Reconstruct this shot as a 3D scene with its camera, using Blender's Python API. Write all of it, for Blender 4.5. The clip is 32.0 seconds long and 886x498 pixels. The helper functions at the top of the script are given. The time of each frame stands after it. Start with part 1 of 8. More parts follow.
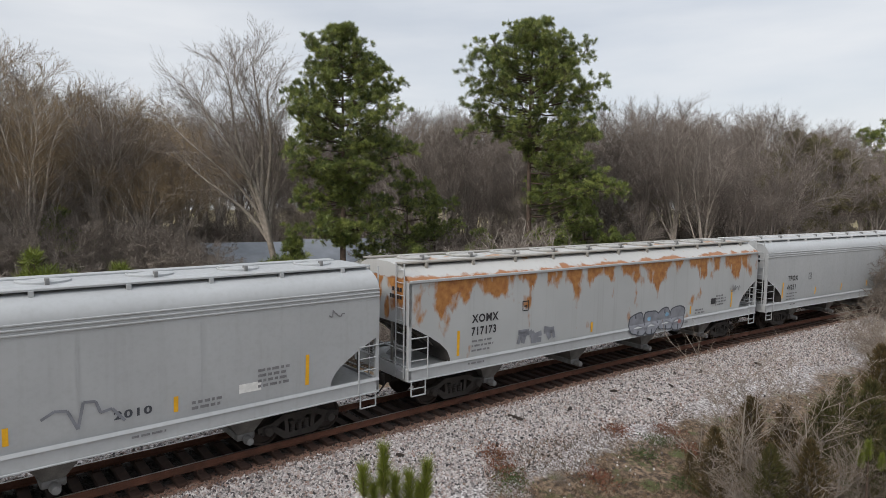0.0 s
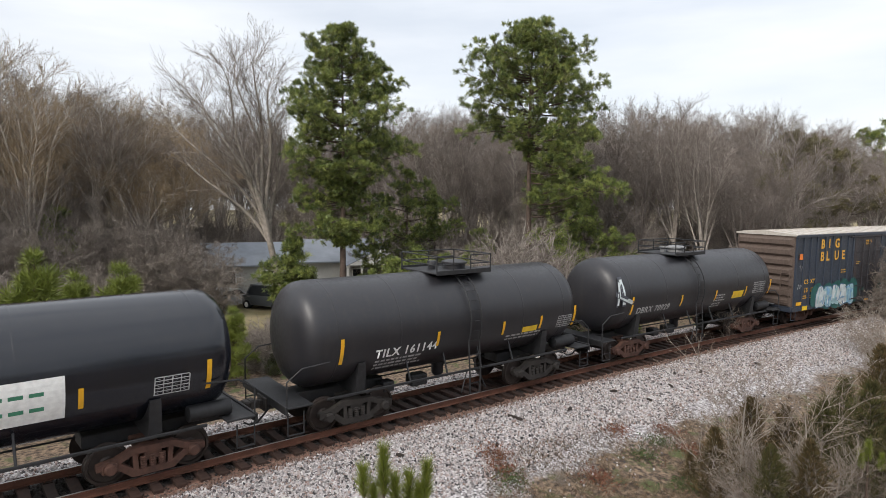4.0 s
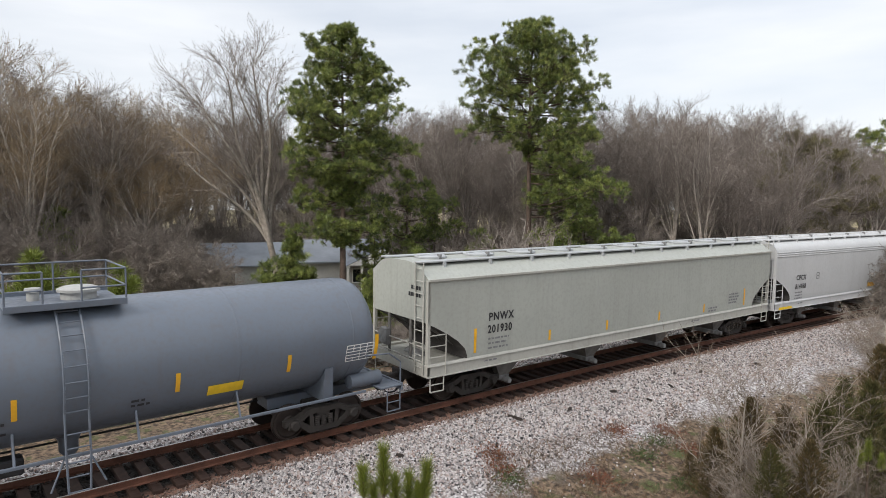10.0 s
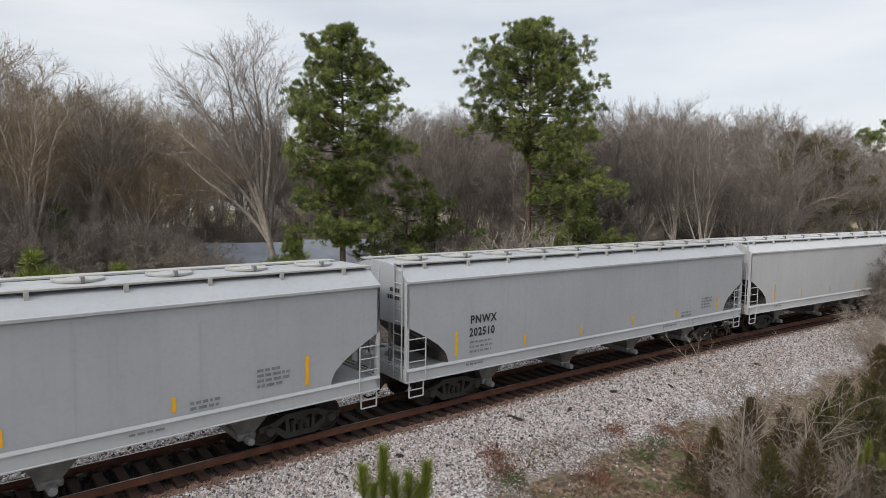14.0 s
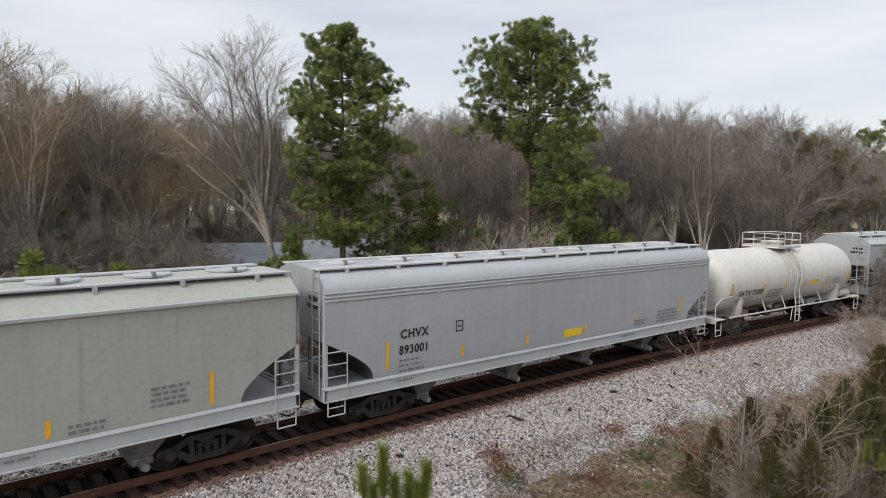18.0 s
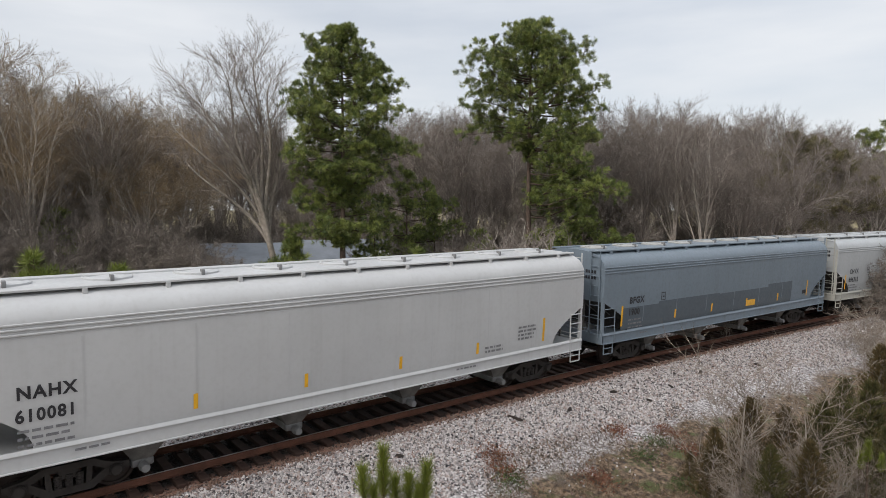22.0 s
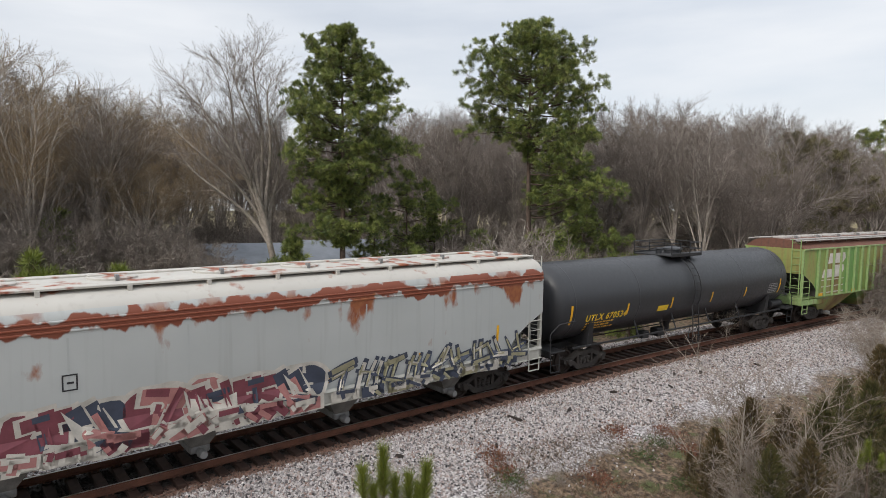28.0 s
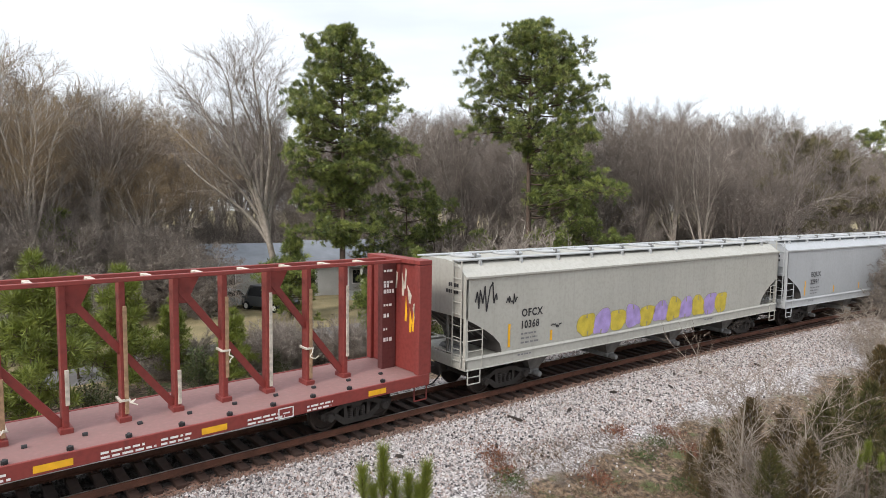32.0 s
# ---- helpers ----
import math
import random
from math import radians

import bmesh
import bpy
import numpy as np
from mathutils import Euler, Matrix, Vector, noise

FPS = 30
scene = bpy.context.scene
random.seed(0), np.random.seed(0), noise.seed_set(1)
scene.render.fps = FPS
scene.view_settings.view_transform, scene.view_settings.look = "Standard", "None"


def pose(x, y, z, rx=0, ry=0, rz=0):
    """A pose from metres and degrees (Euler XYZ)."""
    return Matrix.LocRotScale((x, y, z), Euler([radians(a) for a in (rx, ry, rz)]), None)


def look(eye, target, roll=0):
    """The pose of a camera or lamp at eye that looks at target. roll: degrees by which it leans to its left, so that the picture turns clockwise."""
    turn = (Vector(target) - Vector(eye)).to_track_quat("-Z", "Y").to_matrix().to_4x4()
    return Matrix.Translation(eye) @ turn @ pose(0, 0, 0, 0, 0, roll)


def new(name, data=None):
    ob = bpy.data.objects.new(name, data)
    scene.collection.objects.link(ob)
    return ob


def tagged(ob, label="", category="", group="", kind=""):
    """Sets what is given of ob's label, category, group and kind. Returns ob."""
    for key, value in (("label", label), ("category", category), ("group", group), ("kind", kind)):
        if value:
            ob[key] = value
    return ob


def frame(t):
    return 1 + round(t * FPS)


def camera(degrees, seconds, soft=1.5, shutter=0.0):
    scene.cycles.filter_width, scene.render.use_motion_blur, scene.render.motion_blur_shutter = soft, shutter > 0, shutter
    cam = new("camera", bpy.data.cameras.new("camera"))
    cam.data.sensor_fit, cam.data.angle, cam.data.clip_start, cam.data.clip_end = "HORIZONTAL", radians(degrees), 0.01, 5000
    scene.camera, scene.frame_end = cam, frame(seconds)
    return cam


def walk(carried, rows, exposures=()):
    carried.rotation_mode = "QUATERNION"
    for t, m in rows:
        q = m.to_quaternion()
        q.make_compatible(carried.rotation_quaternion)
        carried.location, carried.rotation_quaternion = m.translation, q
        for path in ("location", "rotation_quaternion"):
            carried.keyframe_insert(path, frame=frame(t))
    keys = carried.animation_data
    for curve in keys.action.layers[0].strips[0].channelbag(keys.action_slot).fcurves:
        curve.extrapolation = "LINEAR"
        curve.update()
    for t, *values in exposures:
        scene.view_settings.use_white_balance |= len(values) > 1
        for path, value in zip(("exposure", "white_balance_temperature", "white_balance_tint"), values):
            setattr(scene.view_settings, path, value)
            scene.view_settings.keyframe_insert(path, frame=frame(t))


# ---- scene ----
# ---- the camera hovers beside the line ----
SECONDS = 32.0
cam = camera(70.8, SECONDS, 0.6)
EYE = (0.0, -15.88, 6.14)


def aim(yaw, down, lean=0.0):
    a, d = radians(yaw), radians(down)
    t = Vector((math.sin(a) * math.cos(d), math.cos(a) * math.cos(d), -math.sin(d)))
    return look(EYE, Vector(EYE) + t, lean)


# the camera brightens its picture when dark cars pass
EXPOSURES = [(0.0, -0.12), (2.0, -0.02), (3.0, 0.06), (4.0, 0.25), (5.5, 0.46), (6.8, 0.50), (8.0, 0.28), (9.0, -0.08), (10.0, 0.18), (12.0, -0.14), (14.0, -0.02), (17.0, -0.10), (18.0, -0.02), (20.0, -0.10), (22.5, -0.03), (24.0, 0.16), (25.0, -0.02), (26.0, -0.04), (28.0, 0.02), (29.5, 0.44), (32.0, 0.46)]
walk(cam, [(0.0, aim(40.18, 3.83)), (32.0, aim(40.22, 3.73))], EXPOSURES)

# ---- world and sun: thin high overcast ----
SUN_AZ, SUN_EL = 258.0, 40.0
world = bpy.data.worlds.new("sky")
scene.world = world
world.use_nodes = True
wn, wl = world.node_tree.nodes, world.node_tree.links
wn.clear()
sky = wn.new("ShaderNodeTexSky")
sky.sky_type = "NISHITA"
sky.sun_disc = False
sky.sun_elevation = radians(SUN_EL)
sky.sun_rotation = radians(SUN_AZ)
sky.dust_density = 3.0
geo = wn.new("ShaderNodeTexCoord")
mapn = wn.new("ShaderNodeMapping")
mapn.inputs["Scale"].default_value = (1.2, 1.2, 6.0)
cloud = wn.new("ShaderNodeTexNoise")
cloud.inputs["Scale"].default_value = 1.6
cloud.inputs["Detail"].default_value = 5.0
ramp = wn.new("ShaderNodeValToRGB")
ramp.color_ramp.elements[0].position, ramp.color_ramp.elements[1].position = 0.3, 0.72
ramp.color_ramp.elements[0].color = (0.60, 0.60, 0.60, 1)
ramp.color_ramp.elements[1].color = (1.0, 1.0, 1.0, 1)
veil = wn.new("ShaderNodeMixRGB")
veil.inputs[2].default_value = (7.4, 7.6, 7.9, 1)
back = wn.new("ShaderNodeBackground")
back.inputs["Strength"].default_value = 0.115
out = wn.new("ShaderNodeOutputWorld")
wl.new(geo.outputs["Generated"], mapn.inputs["Vector"])
wl.new(mapn.outputs["Vector"], cloud.inputs["Vector"])
wl.new(cloud.outputs["Fac"], ramp.inputs["Fac"])
wl.new(ramp.outputs["Color"], veil.inputs[0])
wl.new(sky.outputs["Color"], veil.inputs[1])
up = wn.new("ShaderNodeSeparateXYZ")
wl.new(geo.outputs["Generated"], up.inputs[0])
rising = wn.new("ShaderNodeMapRange")
rising.inputs["From Min"].default_value, rising.inputs["From Max"].default_value = 0.28, 1.0
rising.inputs["To Min"].default_value, rising.inputs["To Max"].default_value = 1.06, 1.7
wl.new(up.outputs["Z"], rising.inputs["Value"])
lift = wn.new("ShaderNodeVectorMath")
lift.operation = "SCALE"
wl.new(veil.outputs["Color"], lift.inputs[0])
wl.new(rising.outputs["Result"], lift.inputs["Scale"])
wl.new(lift.outputs["Vector"], back.inputs["Color"])
wl.new(back.outputs["Background"], out.inputs["Surface"])

sun = new("sun", bpy.data.lights.new("sun", "SUN"))
sun.data.energy = 1.7
sun.data.angle = radians(14)
sun.data.color = (1.0, 0.95, 0.88)
_a, _e = radians(SUN_AZ), radians(SUN_EL)
SUN_DIR = Vector((math.sin(_a) * math.cos(_e), math.cos(_a) * math.cos(_e), math.sin(_e)))
sun.matrix_world = look(SUN_DIR * 100, (0, 0, 0))
# ---- the line of the track: straight, a gentle bend, straight ----
BEND, CANT, BEND_A, BEND_B = -1.0 / 336.0, radians(1.38), -60.0, 120.0


def on_track(s, y=0.0, z=0.0):
    """The pose of a thing at s metres along the track, y to the far side, z over the rail."""
    q = min(max(s, BEND_A), BEND_B)
    th = BEND * q
    p = Vector((math.sin(th) / BEND, (1 - math.cos(th)) / BEND, 0.0))
    p += Vector((math.cos(th), math.sin(th), 0.0)) * (s - q)
    m = Matrix.Translation(p) @ Matrix.Rotation(th, 4, "Z") @ Matrix.Rotation(CANT, 4, "X")
    return m @ Matrix.Translation((0, y, z))


# ---- materials ----
def _mat(name):
    m = bpy.data.materials.new(name)
    m.use_nodes = True
    n, l = m.node_tree.nodes, m.node_tree.links
    b = n["Principled BSDF"]
    return m, n, l, b


def _noise(n, l, src, scale, detail=4.0, stretch=(1, 1, 1)):
    mp = n.new("ShaderNodeMapping")
    mp.inputs["Scale"].default_value = stretch
    l.new(src, mp.inputs["Vector"])
    t = n.new("ShaderNodeTexNoise")
    t.inputs["Scale"].default_value = scale
    t.inputs["Detail"].default_value = detail
    l.new(mp.outputs["Vector"], t.inputs["Vector"])
    return t.outputs["Fac"]


def _ramp(n, l, fac, a, b, ca=(0, 0, 0, 1), cb=(1, 1, 1, 1)):
    r = n.new("ShaderNodeValToRGB")
    r.color_ramp.elements[0].position, r.color_ramp.elements[1].position = a, b
    r.color_ramp.elements[0].color, r.color_ramp.elements[1].color = ca, cb
    l.new(fac, r.inputs["Fac"])
    return r.outputs["Color"]


def _mix(n, l, fac, a, b, mode="MIX"):
    x = n.new("ShaderNodeMixRGB")
    x.blend_type = mode
    for i, v in ((0, fac), (1, a), (2, b)):
        if isinstance(v, (int, float)):
            x.inputs[i].default_value = v
        elif isinstance(v, tuple):
            x.inputs[i].default_value = (*v[:3], 1)
        else:
            l.new(v, x.inputs[i])
    return x.outputs["Color"]


def _bump(n, l, b, h, strength, dist=0.02):
    u = n.new("ShaderNodeBump")
    u.inputs["Strength"].default_value = strength
    u.inputs["Distance"].default_value = dist
    l.new(h, u.inputs["Height"])
    l.new(u.outputs["Normal"], b.inputs["Normal"])


def _coord(n, kind="Object"):
    return n.new("ShaderNodeTexCoord").outputs[kind]


def paint(name, col, rough=0.45, dirt=0.35, dirt_col=(0.16, 0.13, 0.10), streak=0.5, rust=0.0, metal=0.0):
    """Old paint on steel: blotches, long runs of dirt, and rust where rust > 0."""
    m, n, l, b = _mat(name)
    co = _coord(n)
    big = _noise(n, l, co, 0.35, 5)
    runs = _noise(n, l, co, 1.0, 6, (5.0, 5.0, 0.22))
    fine = _noise(n, l, co, 9.0, 6)
    c = _mix(n, l, _ramp(n, l, big, 0.3, 0.7), tuple(v * 0.90 for v in col), tuple(min(1, v * 1.05) for v in col))
    c = _mix(n, l, _mix(n, l, 1.0, _ramp(n, l, runs, 0.52, 0.80), (streak,) * 3, "MULTIPLY"), c, dirt_col)
    c = _mix(n, l, _mix(n, l, 1.0, _ramp(n, l, fine, 0.45, 0.85), (dirt,) * 3, "MULTIPLY"), c, dirt_col)
    if rust > 0:
        patch = _noise(n, l, co, 1.1, 8, (1, 1, 0.6))
        c = _mix(n, l, _ramp(n, l, patch, 0.70 - 0.25 * rust, 0.76 - 0.25 * rust), c, (0.22, 0.075, 0.03))
    l.new(c, b.inputs["Base Color"])
    rr = _ramp(n, l, fine, 0.3, 0.8, (rough * 0.85,) * 3 + (1,), (min(1, rough * 1.35),) * 3 + (1,))
    l.new(rr, b.inputs["Roughness"])
    b.inputs["Metallic"].default_value = metal
    _bump(n, l, b, big, 0.15, 0.03)
    return m


def plain(name, col, rough=0.7, vary=0.25, scale=6.0, bump=0.2, metal=0.0, dist=0.01):
    m, n, l, b = _mat(name)
    co = _coord(n)
    a = _noise(n, l, co, scale, 6)
    g = _noise(n, l, co, scale * 9, 4)
    c = _mix(n, l, _ramp(n, l, a, 0.3, 0.72), tuple(v * (1 - vary) for v in col), tuple(min(1, v * (1 + vary)) for v in col))
    c = _mix(n, l, _mix(n, l, 1.0, _ramp(n, l, g, 0.4, 0.8), (vary,) * 3, "MULTIPLY"), c, tuple(v * 0.5 for v in col))
    l.new(c, b.inputs["Base Color"])
    b.inputs["Roughness"].default_value, b.inputs["Metallic"].default_value = rough, metal
    _bump(n, l, b, g, bump, dist)
    return m


def by_object(name, cols, rough=0.8, island=False, scale=12.0, bump=0.3):
    """A colour picked piece by piece, with grain."""
    m, n, l, b = _mat(name)
    if island:
        rnd = n.new("ShaderNodeNewGeometry").outputs["Random Per Island"]
    else:
        rnd = n.new("ShaderNodeObjectInfo").outputs["Random"]
    r = n.new("ShaderNodeValToRGB")
    e = r.color_ramp.elements
    while len(e) < len(cols):
        e.new(0.5)
    for i, c in enumerate(cols):
        e[i].position = i / (len(cols) - 1)
        e[i].color = (*c, 1)
    l.new(rnd, r.inputs["Fac"])
    g = _noise(n, l, _coord(n), scale, 6)
    c = _mix(n, l, _ramp(n, l, g, 0.25, 0.8, (0.55, 0.55, 0.55, 1)), (0, 0, 0), r.outputs["Color"])
    l.new(c, b.inputs["Base Color"])
    b.inputs["Roughness"].default_value = rough
    _bump(n, l, b, g, bump, 0.01)
    return m


# ---- mesh helpers ----
def mesh_of(name, verts, faces, mats, smooth=False, idx=None):
    me = bpy.data.meshes.new(name)
    me.from_pydata(verts, [], faces)
    for m in (mats if isinstance(mats, (list, tuple)) else [mats]):
        me.materials.append(m)
    if idx is not None:
        me.polygons.foreach_set("material_index", idx)
    if smooth:
        me.polygons.foreach_set("use_smooth", [True] * len(me.polygons))
    me.update()
    return me


class Geo:
    """Collects boxes, bars, plates and turned shapes into one mesh."""

    def __init__(self):
        self.v, self.f = [], []

    def add(self, v, f):
        n = len(self.v)
        self.v += [tuple(p) for p in v]
        self.f += [tuple(i + n for i in q) for q in f]
        return self

    def box(self, x0, x1, y0, y1, z0, z1):
        return self.add([(x, y, z) for x in (x0, x1) for y in (y0, y1) for z in (z0, z1)],
                        [(0, 1, 3, 2), (4, 6, 7, 5), (0, 4, 5, 1), (2, 3, 7, 6), (0, 2, 6, 4), (1, 5, 7, 3)])

    def bev(self, x0, x1, y0, y1, z0, z1, e=0.01):
        """A box with chamfered edges."""
        vs, ix = [], {}
        for i, x in enumerate((x0, x1)):
            for j, y in enumerate((y0, y1)):
                for k, z in enumerate((z0, z1)):
                    sx, sy, sz = (e if i == 0 else -e), (e if j == 0 else -e), (e if k == 0 else -e)
                    for a, p in enumerate(((x, y + sy, z + sz), (x + sx, y, z + sz), (x + sx, y + sy, z))):
                        ix[i, j, k, a] = len(vs)
                        vs.append(p)
        fs = []
        for i in (0, 1):
            q = [ix[i, 0, 0, 0], ix[i, 1, 0, 0], ix[i, 1, 1, 0], ix[i, 0, 1, 0]]
            fs.append(q if i else q[::-1])
            q = [ix[0, i, 0, 1], ix[0, i, 1, 1], ix[1, i, 1, 1], ix[1, i, 0, 1]]
            fs.append(q if i else q[::-1])
            q = [ix[0, 0, i, 2], ix[1, 0, i, 2], ix[1, 1, i, 2], ix[0, 1, i, 2]]
            fs.append(q if i else q[::-1])
            for j in (0, 1):
                fs.append([ix[0, i, j, 1], ix[1, i, j, 1], ix[1, i, j, 2], ix[0, i, j, 2]])
                fs.append([ix[i, 0, j, 0], ix[i, 1, j, 0], ix[i, 1, j, 2], ix[i, 0, j, 2]])
                fs.append([ix[i, j, 0, 0], ix[i, j, 1, 0], ix[i, j, 1, 1], ix[i, j, 0, 1]])
        for i in (0, 1):
            for j in (0, 1):
                for k in (0, 1):
                    fs.append([ix[i, j, k, 0], ix[i, j, k, 1], ix[i, j, k, 2]])
        return self.add(vs, fs)

    def bar(self, a, b, r, n=6, r2=None):
        a, b = Vector(a), Vector(b)
        d = (b - a).normalized()
        u = d.orthogonal().normalized()
        w = d.cross(u)
        vs = []
        for p, q in ((a, r), (b, r if r2 is None else r2)):
            for i in range(n):
                t = 2 * math.pi * (i + 0.5) / n
                vs.append(p + u * (q * math.cos(t)) + w * (q * math.sin(t)))
        fs = [(i, (i + 1) % n, n + (i + 1) % n, n + i) for i in range(n)]
        return self.add(vs, fs + [tuple(range(n))[::-1], tuple(range(n, 2 * n))])

    def pipe(self, pts, r, n=6):
        for a, b in zip(pts[:-1], pts[1:]):
            self.bar(a, b, r, n)
        return self

    def beam(self, a, b, w, h):
        """A squared bar from a to b, w wide along y, h deep."""
        a, b = Vector(a), Vector(b)
        d = (b - a).normalized()
        s = Vector((0, 1, 0)) if abs(d.y) < 0.9 else Vector((1, 0, 0))
        u = d.cross(s).normalized()
        s = u.cross(d)
        vs = [p + s * (i * w / 2) + u * (j * h / 2) for p in (a, b) for i, j in ((-1, -1), (1, -1), (1, 1), (-1, 1))]
        return self.add(vs, [(0, 1, 2, 3), (7, 6, 5, 4), (0, 4, 5, 1), (1, 5, 6, 2), (2, 6, 7, 3), (3, 7, 4, 0)])

    def lathe(self, prof, axis="y", n=20, at=(0, 0, 0)):
        """prof: (along, radius) pairs turned about an axis."""
        vs = []
        for h, r in prof:
            for i in range(n):
                t = 2 * math.pi * i / n
                c, s = r * math.cos(t), r * math.sin(t)
                p = {"y": (c, h, s), "x": (h, c, s), "z": (c, s, h)}[axis]
                vs.append((p[0] + at[0], p[1] + at[1], p[2] + at[2]))
        fs = []
        for j in range(len(prof) - 1):
            for i in range(n):
                k = (i + 1) % n
                fs.append((j * n + i, j * n + k, (j + 1) * n + k, (j + 1) * n + i))
        fs.append(tuple(range(n))[::-1])
        fs.append(tuple(range((len(prof) - 1) * n, len(prof) * n)))
        return self.add(vs, fs)

    def plate(self, poly, y0, y1):
        """An outline in x, z given thickness along y."""
        n = len(poly)
        vs = [(x, y0, z) for x, z in poly] + [(x, y1, z) for x, z in poly]
        fs = [tuple(range(n)), tuple(range(2 * n - 1, n - 1, -1))]
        fs += [(i, n + i, n + (i + 1) % n, (i + 1) % n) for i in range(n)]
        return self.add(vs, fs)

    def mesh(self, name, mat, smooth=False):
        me = mesh_of(name, self.v, self.f, mat, smooth)
        bm = bmesh.new()
        bm.from_mesh(me)
        bmesh.ops.recalc_face_normals(bm, faces=bm.faces)
        bm.to_mesh(me)
        bm.free()
        if smooth:
            me.set_sharp_from_angle(angle=radians(38))
        return me


def part(name, g, mat, parent, label="", at=None, smooth=False):
    """One mesh as a part of a thing or of a part."""
    me = g.mesh(name, mat, smooth) if isinstance(g, Geo) else g
    ob = new(name, me)
    ob.parent = parent
    if at is not None:
        ob.matrix_basis = at
    if label:
        ob["label"] = label
    return ob


def thing(name, label, category, group="", at=None, kind=""):
    ob = new(name)
    ob.empty_display_size = 0.3
    tagged(ob, label, category, group, kind)
    if at is not None:
        ob.matrix_basis = at
    return ob
# ---- the ground: one sheet with the ballast bank on it ----
RAD = 336.0


def off_track(x, y):
    """Signed distance from the middle of the track, positive on the far side."""
    a = math.atan2(x, y + RAD)
    s = a * RAD
    if s > BEND_B or s < BEND_A:
        q = BEND_B if s > BEND_B else BEND_A
        th = BEND * q
        p = (math.sin(th) / BEND, (1 - math.cos(th)) / BEND)
        return -(x - p[0]) * math.sin(th) + (y - p[1]) * math.cos(th)
    return math.hypot(x, y + RAD) - RAD


def lie(x, y):
    """Height of the ground."""
    d = off_track(x, y)
    z = float(np.interp(d, [-40, -14, -6.0, -2.4, -1.55, 1.7, 2.6, 5.5, 9.0, 60, 400], [-2.2, -2.0, -0.95, -0.42, -0.30, -0.30, -0.45, -1.25, -1.3, -1.2, 0.5]))
    far = min(1.0, max(0.0, (abs(d) - 1.6) / 4.0))
    z += far * 0.10 * noise.noise(Vector((x * 0.35, y * 0.35, 0))) + min(1.0, far) * 0.03 * noise.noise(Vector((x * 1.3, y * 1.3, 4)))
    return z


def ground_material():
    m, n, l, b = _mat("ballast_and_soil")
    co = _coord(n)
    d = n.new("ShaderNodeVectorMath")
    d.operation = "DISTANCE"
    flat = n.new("ShaderNodeVectorMath")
    flat.operation = "MULTIPLY"
    flat.inputs[1].default_value = (1, 1, 0)
    l.new(co, flat.inputs[0])
    l.new(flat.outputs["Vector"], d.inputs[0])
    d.inputs[1].default_value = (0, -RAD, 0)
    off = n.new("ShaderNodeMath")
    off.operation = "SUBTRACT"
    l.new(d.outputs["Value"], off.inputs[0])
    off.inputs[1].default_value = RAD
    wob = n.new("ShaderNodeMath")
    wob.operation = "MULTIPLY_ADD"
    l.new(_noise(n, l, co, 0.55, 6), wob.inputs[0])
    wob.inputs[1].default_value = 3.2
    l.new(off.outputs[0], wob.inputs[2])

    def band(src, a, bb):
        mr = n.new("ShaderNodeMapRange")
        mr.inputs["From Min"].default_value, mr.inputs["From Max"].default_value = a, bb
        l.new(src, mr.inputs["Value"])
        return mr.outputs["Result"]
    # ballast
    vor = n.new("ShaderNodeTexVoronoi")
    vor.inputs["Scale"].default_value = 17.0
    l.new(co, vor.inputs["Vector"])
    bw = n.new("ShaderNodeRGBToBW")
    l.new(vor.outputs["Color"], bw.inputs["Color"])
    stone = n.new("ShaderNodeValToRGB")
    e = stone.color_ramp.elements
    e[0].position, e[0].color = 0.1, (0.06, 0.055, 0.055, 1)
    e[1].position, e[1].color = 0.9, (0.62, 0.60, 0.60, 1)
    x = e.new(0.5)
    x.color = (0.33, 0.30, 0.295, 1)
    l.new(bw.outputs["Val"], stone.inputs["Fac"])
    rusty = _mix(n, l, band(off.outputs[0], -1.85, -1.45), stone.outputs["Color"], (0.22, 0.12, 0.088))
    # between the rails: oily bed, the train's shade painted into its colour
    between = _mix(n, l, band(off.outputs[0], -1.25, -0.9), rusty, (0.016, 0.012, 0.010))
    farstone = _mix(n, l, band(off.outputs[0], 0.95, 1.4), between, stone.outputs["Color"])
    # soil with leaf litter, and the mown grass farther off
    litter = _mix(n, l, _ramp(n, l, _noise(n, l, co, 7.0, 8), 0.38, 0.64), (0.05, 0.034, 0.024), (0.26, 0.185, 0.125))
    litter = _mix(n, l, _ramp(n, l, _noise(n, l, co, 1.6, 7), 0.54, 0.66), litter, (0.085, 0.10, 0.035))
    lawn = _mix(n, l, _ramp(n, l, _noise(n, l, co, 0.6, 8), 0.35, 0.7), (0.20, 0.17, 0.085), (0.30, 0.24, 0.13))
    soil = _mix(n, l, band(off.outputs[0], 12.5, 13.5), litter, lawn)
    near = _mix(n, l, band(wob.outputs[0], -4.2, -3.7), litter, farstone)
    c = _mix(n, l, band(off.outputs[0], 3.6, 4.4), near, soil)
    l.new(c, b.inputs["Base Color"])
    b.inputs["Roughness"].default_value = 0.95
    _bump(n, l, b, vor.outputs["Distance"], 0.7, 0.05)
    return m


def spaced(near0, near1, step, far0, far1):
    a = list(np.arange(near0, near1 + 1e-6, step))
    g = step
    x = near0
    while x > far0:
        g *= 1.35
        x -= g
        a.insert(0, max(x, far0))
    g, x = step, near1
    while x < far1:
        g *= 1.35
        x += g
        a.append(min(x, far1))
    return a


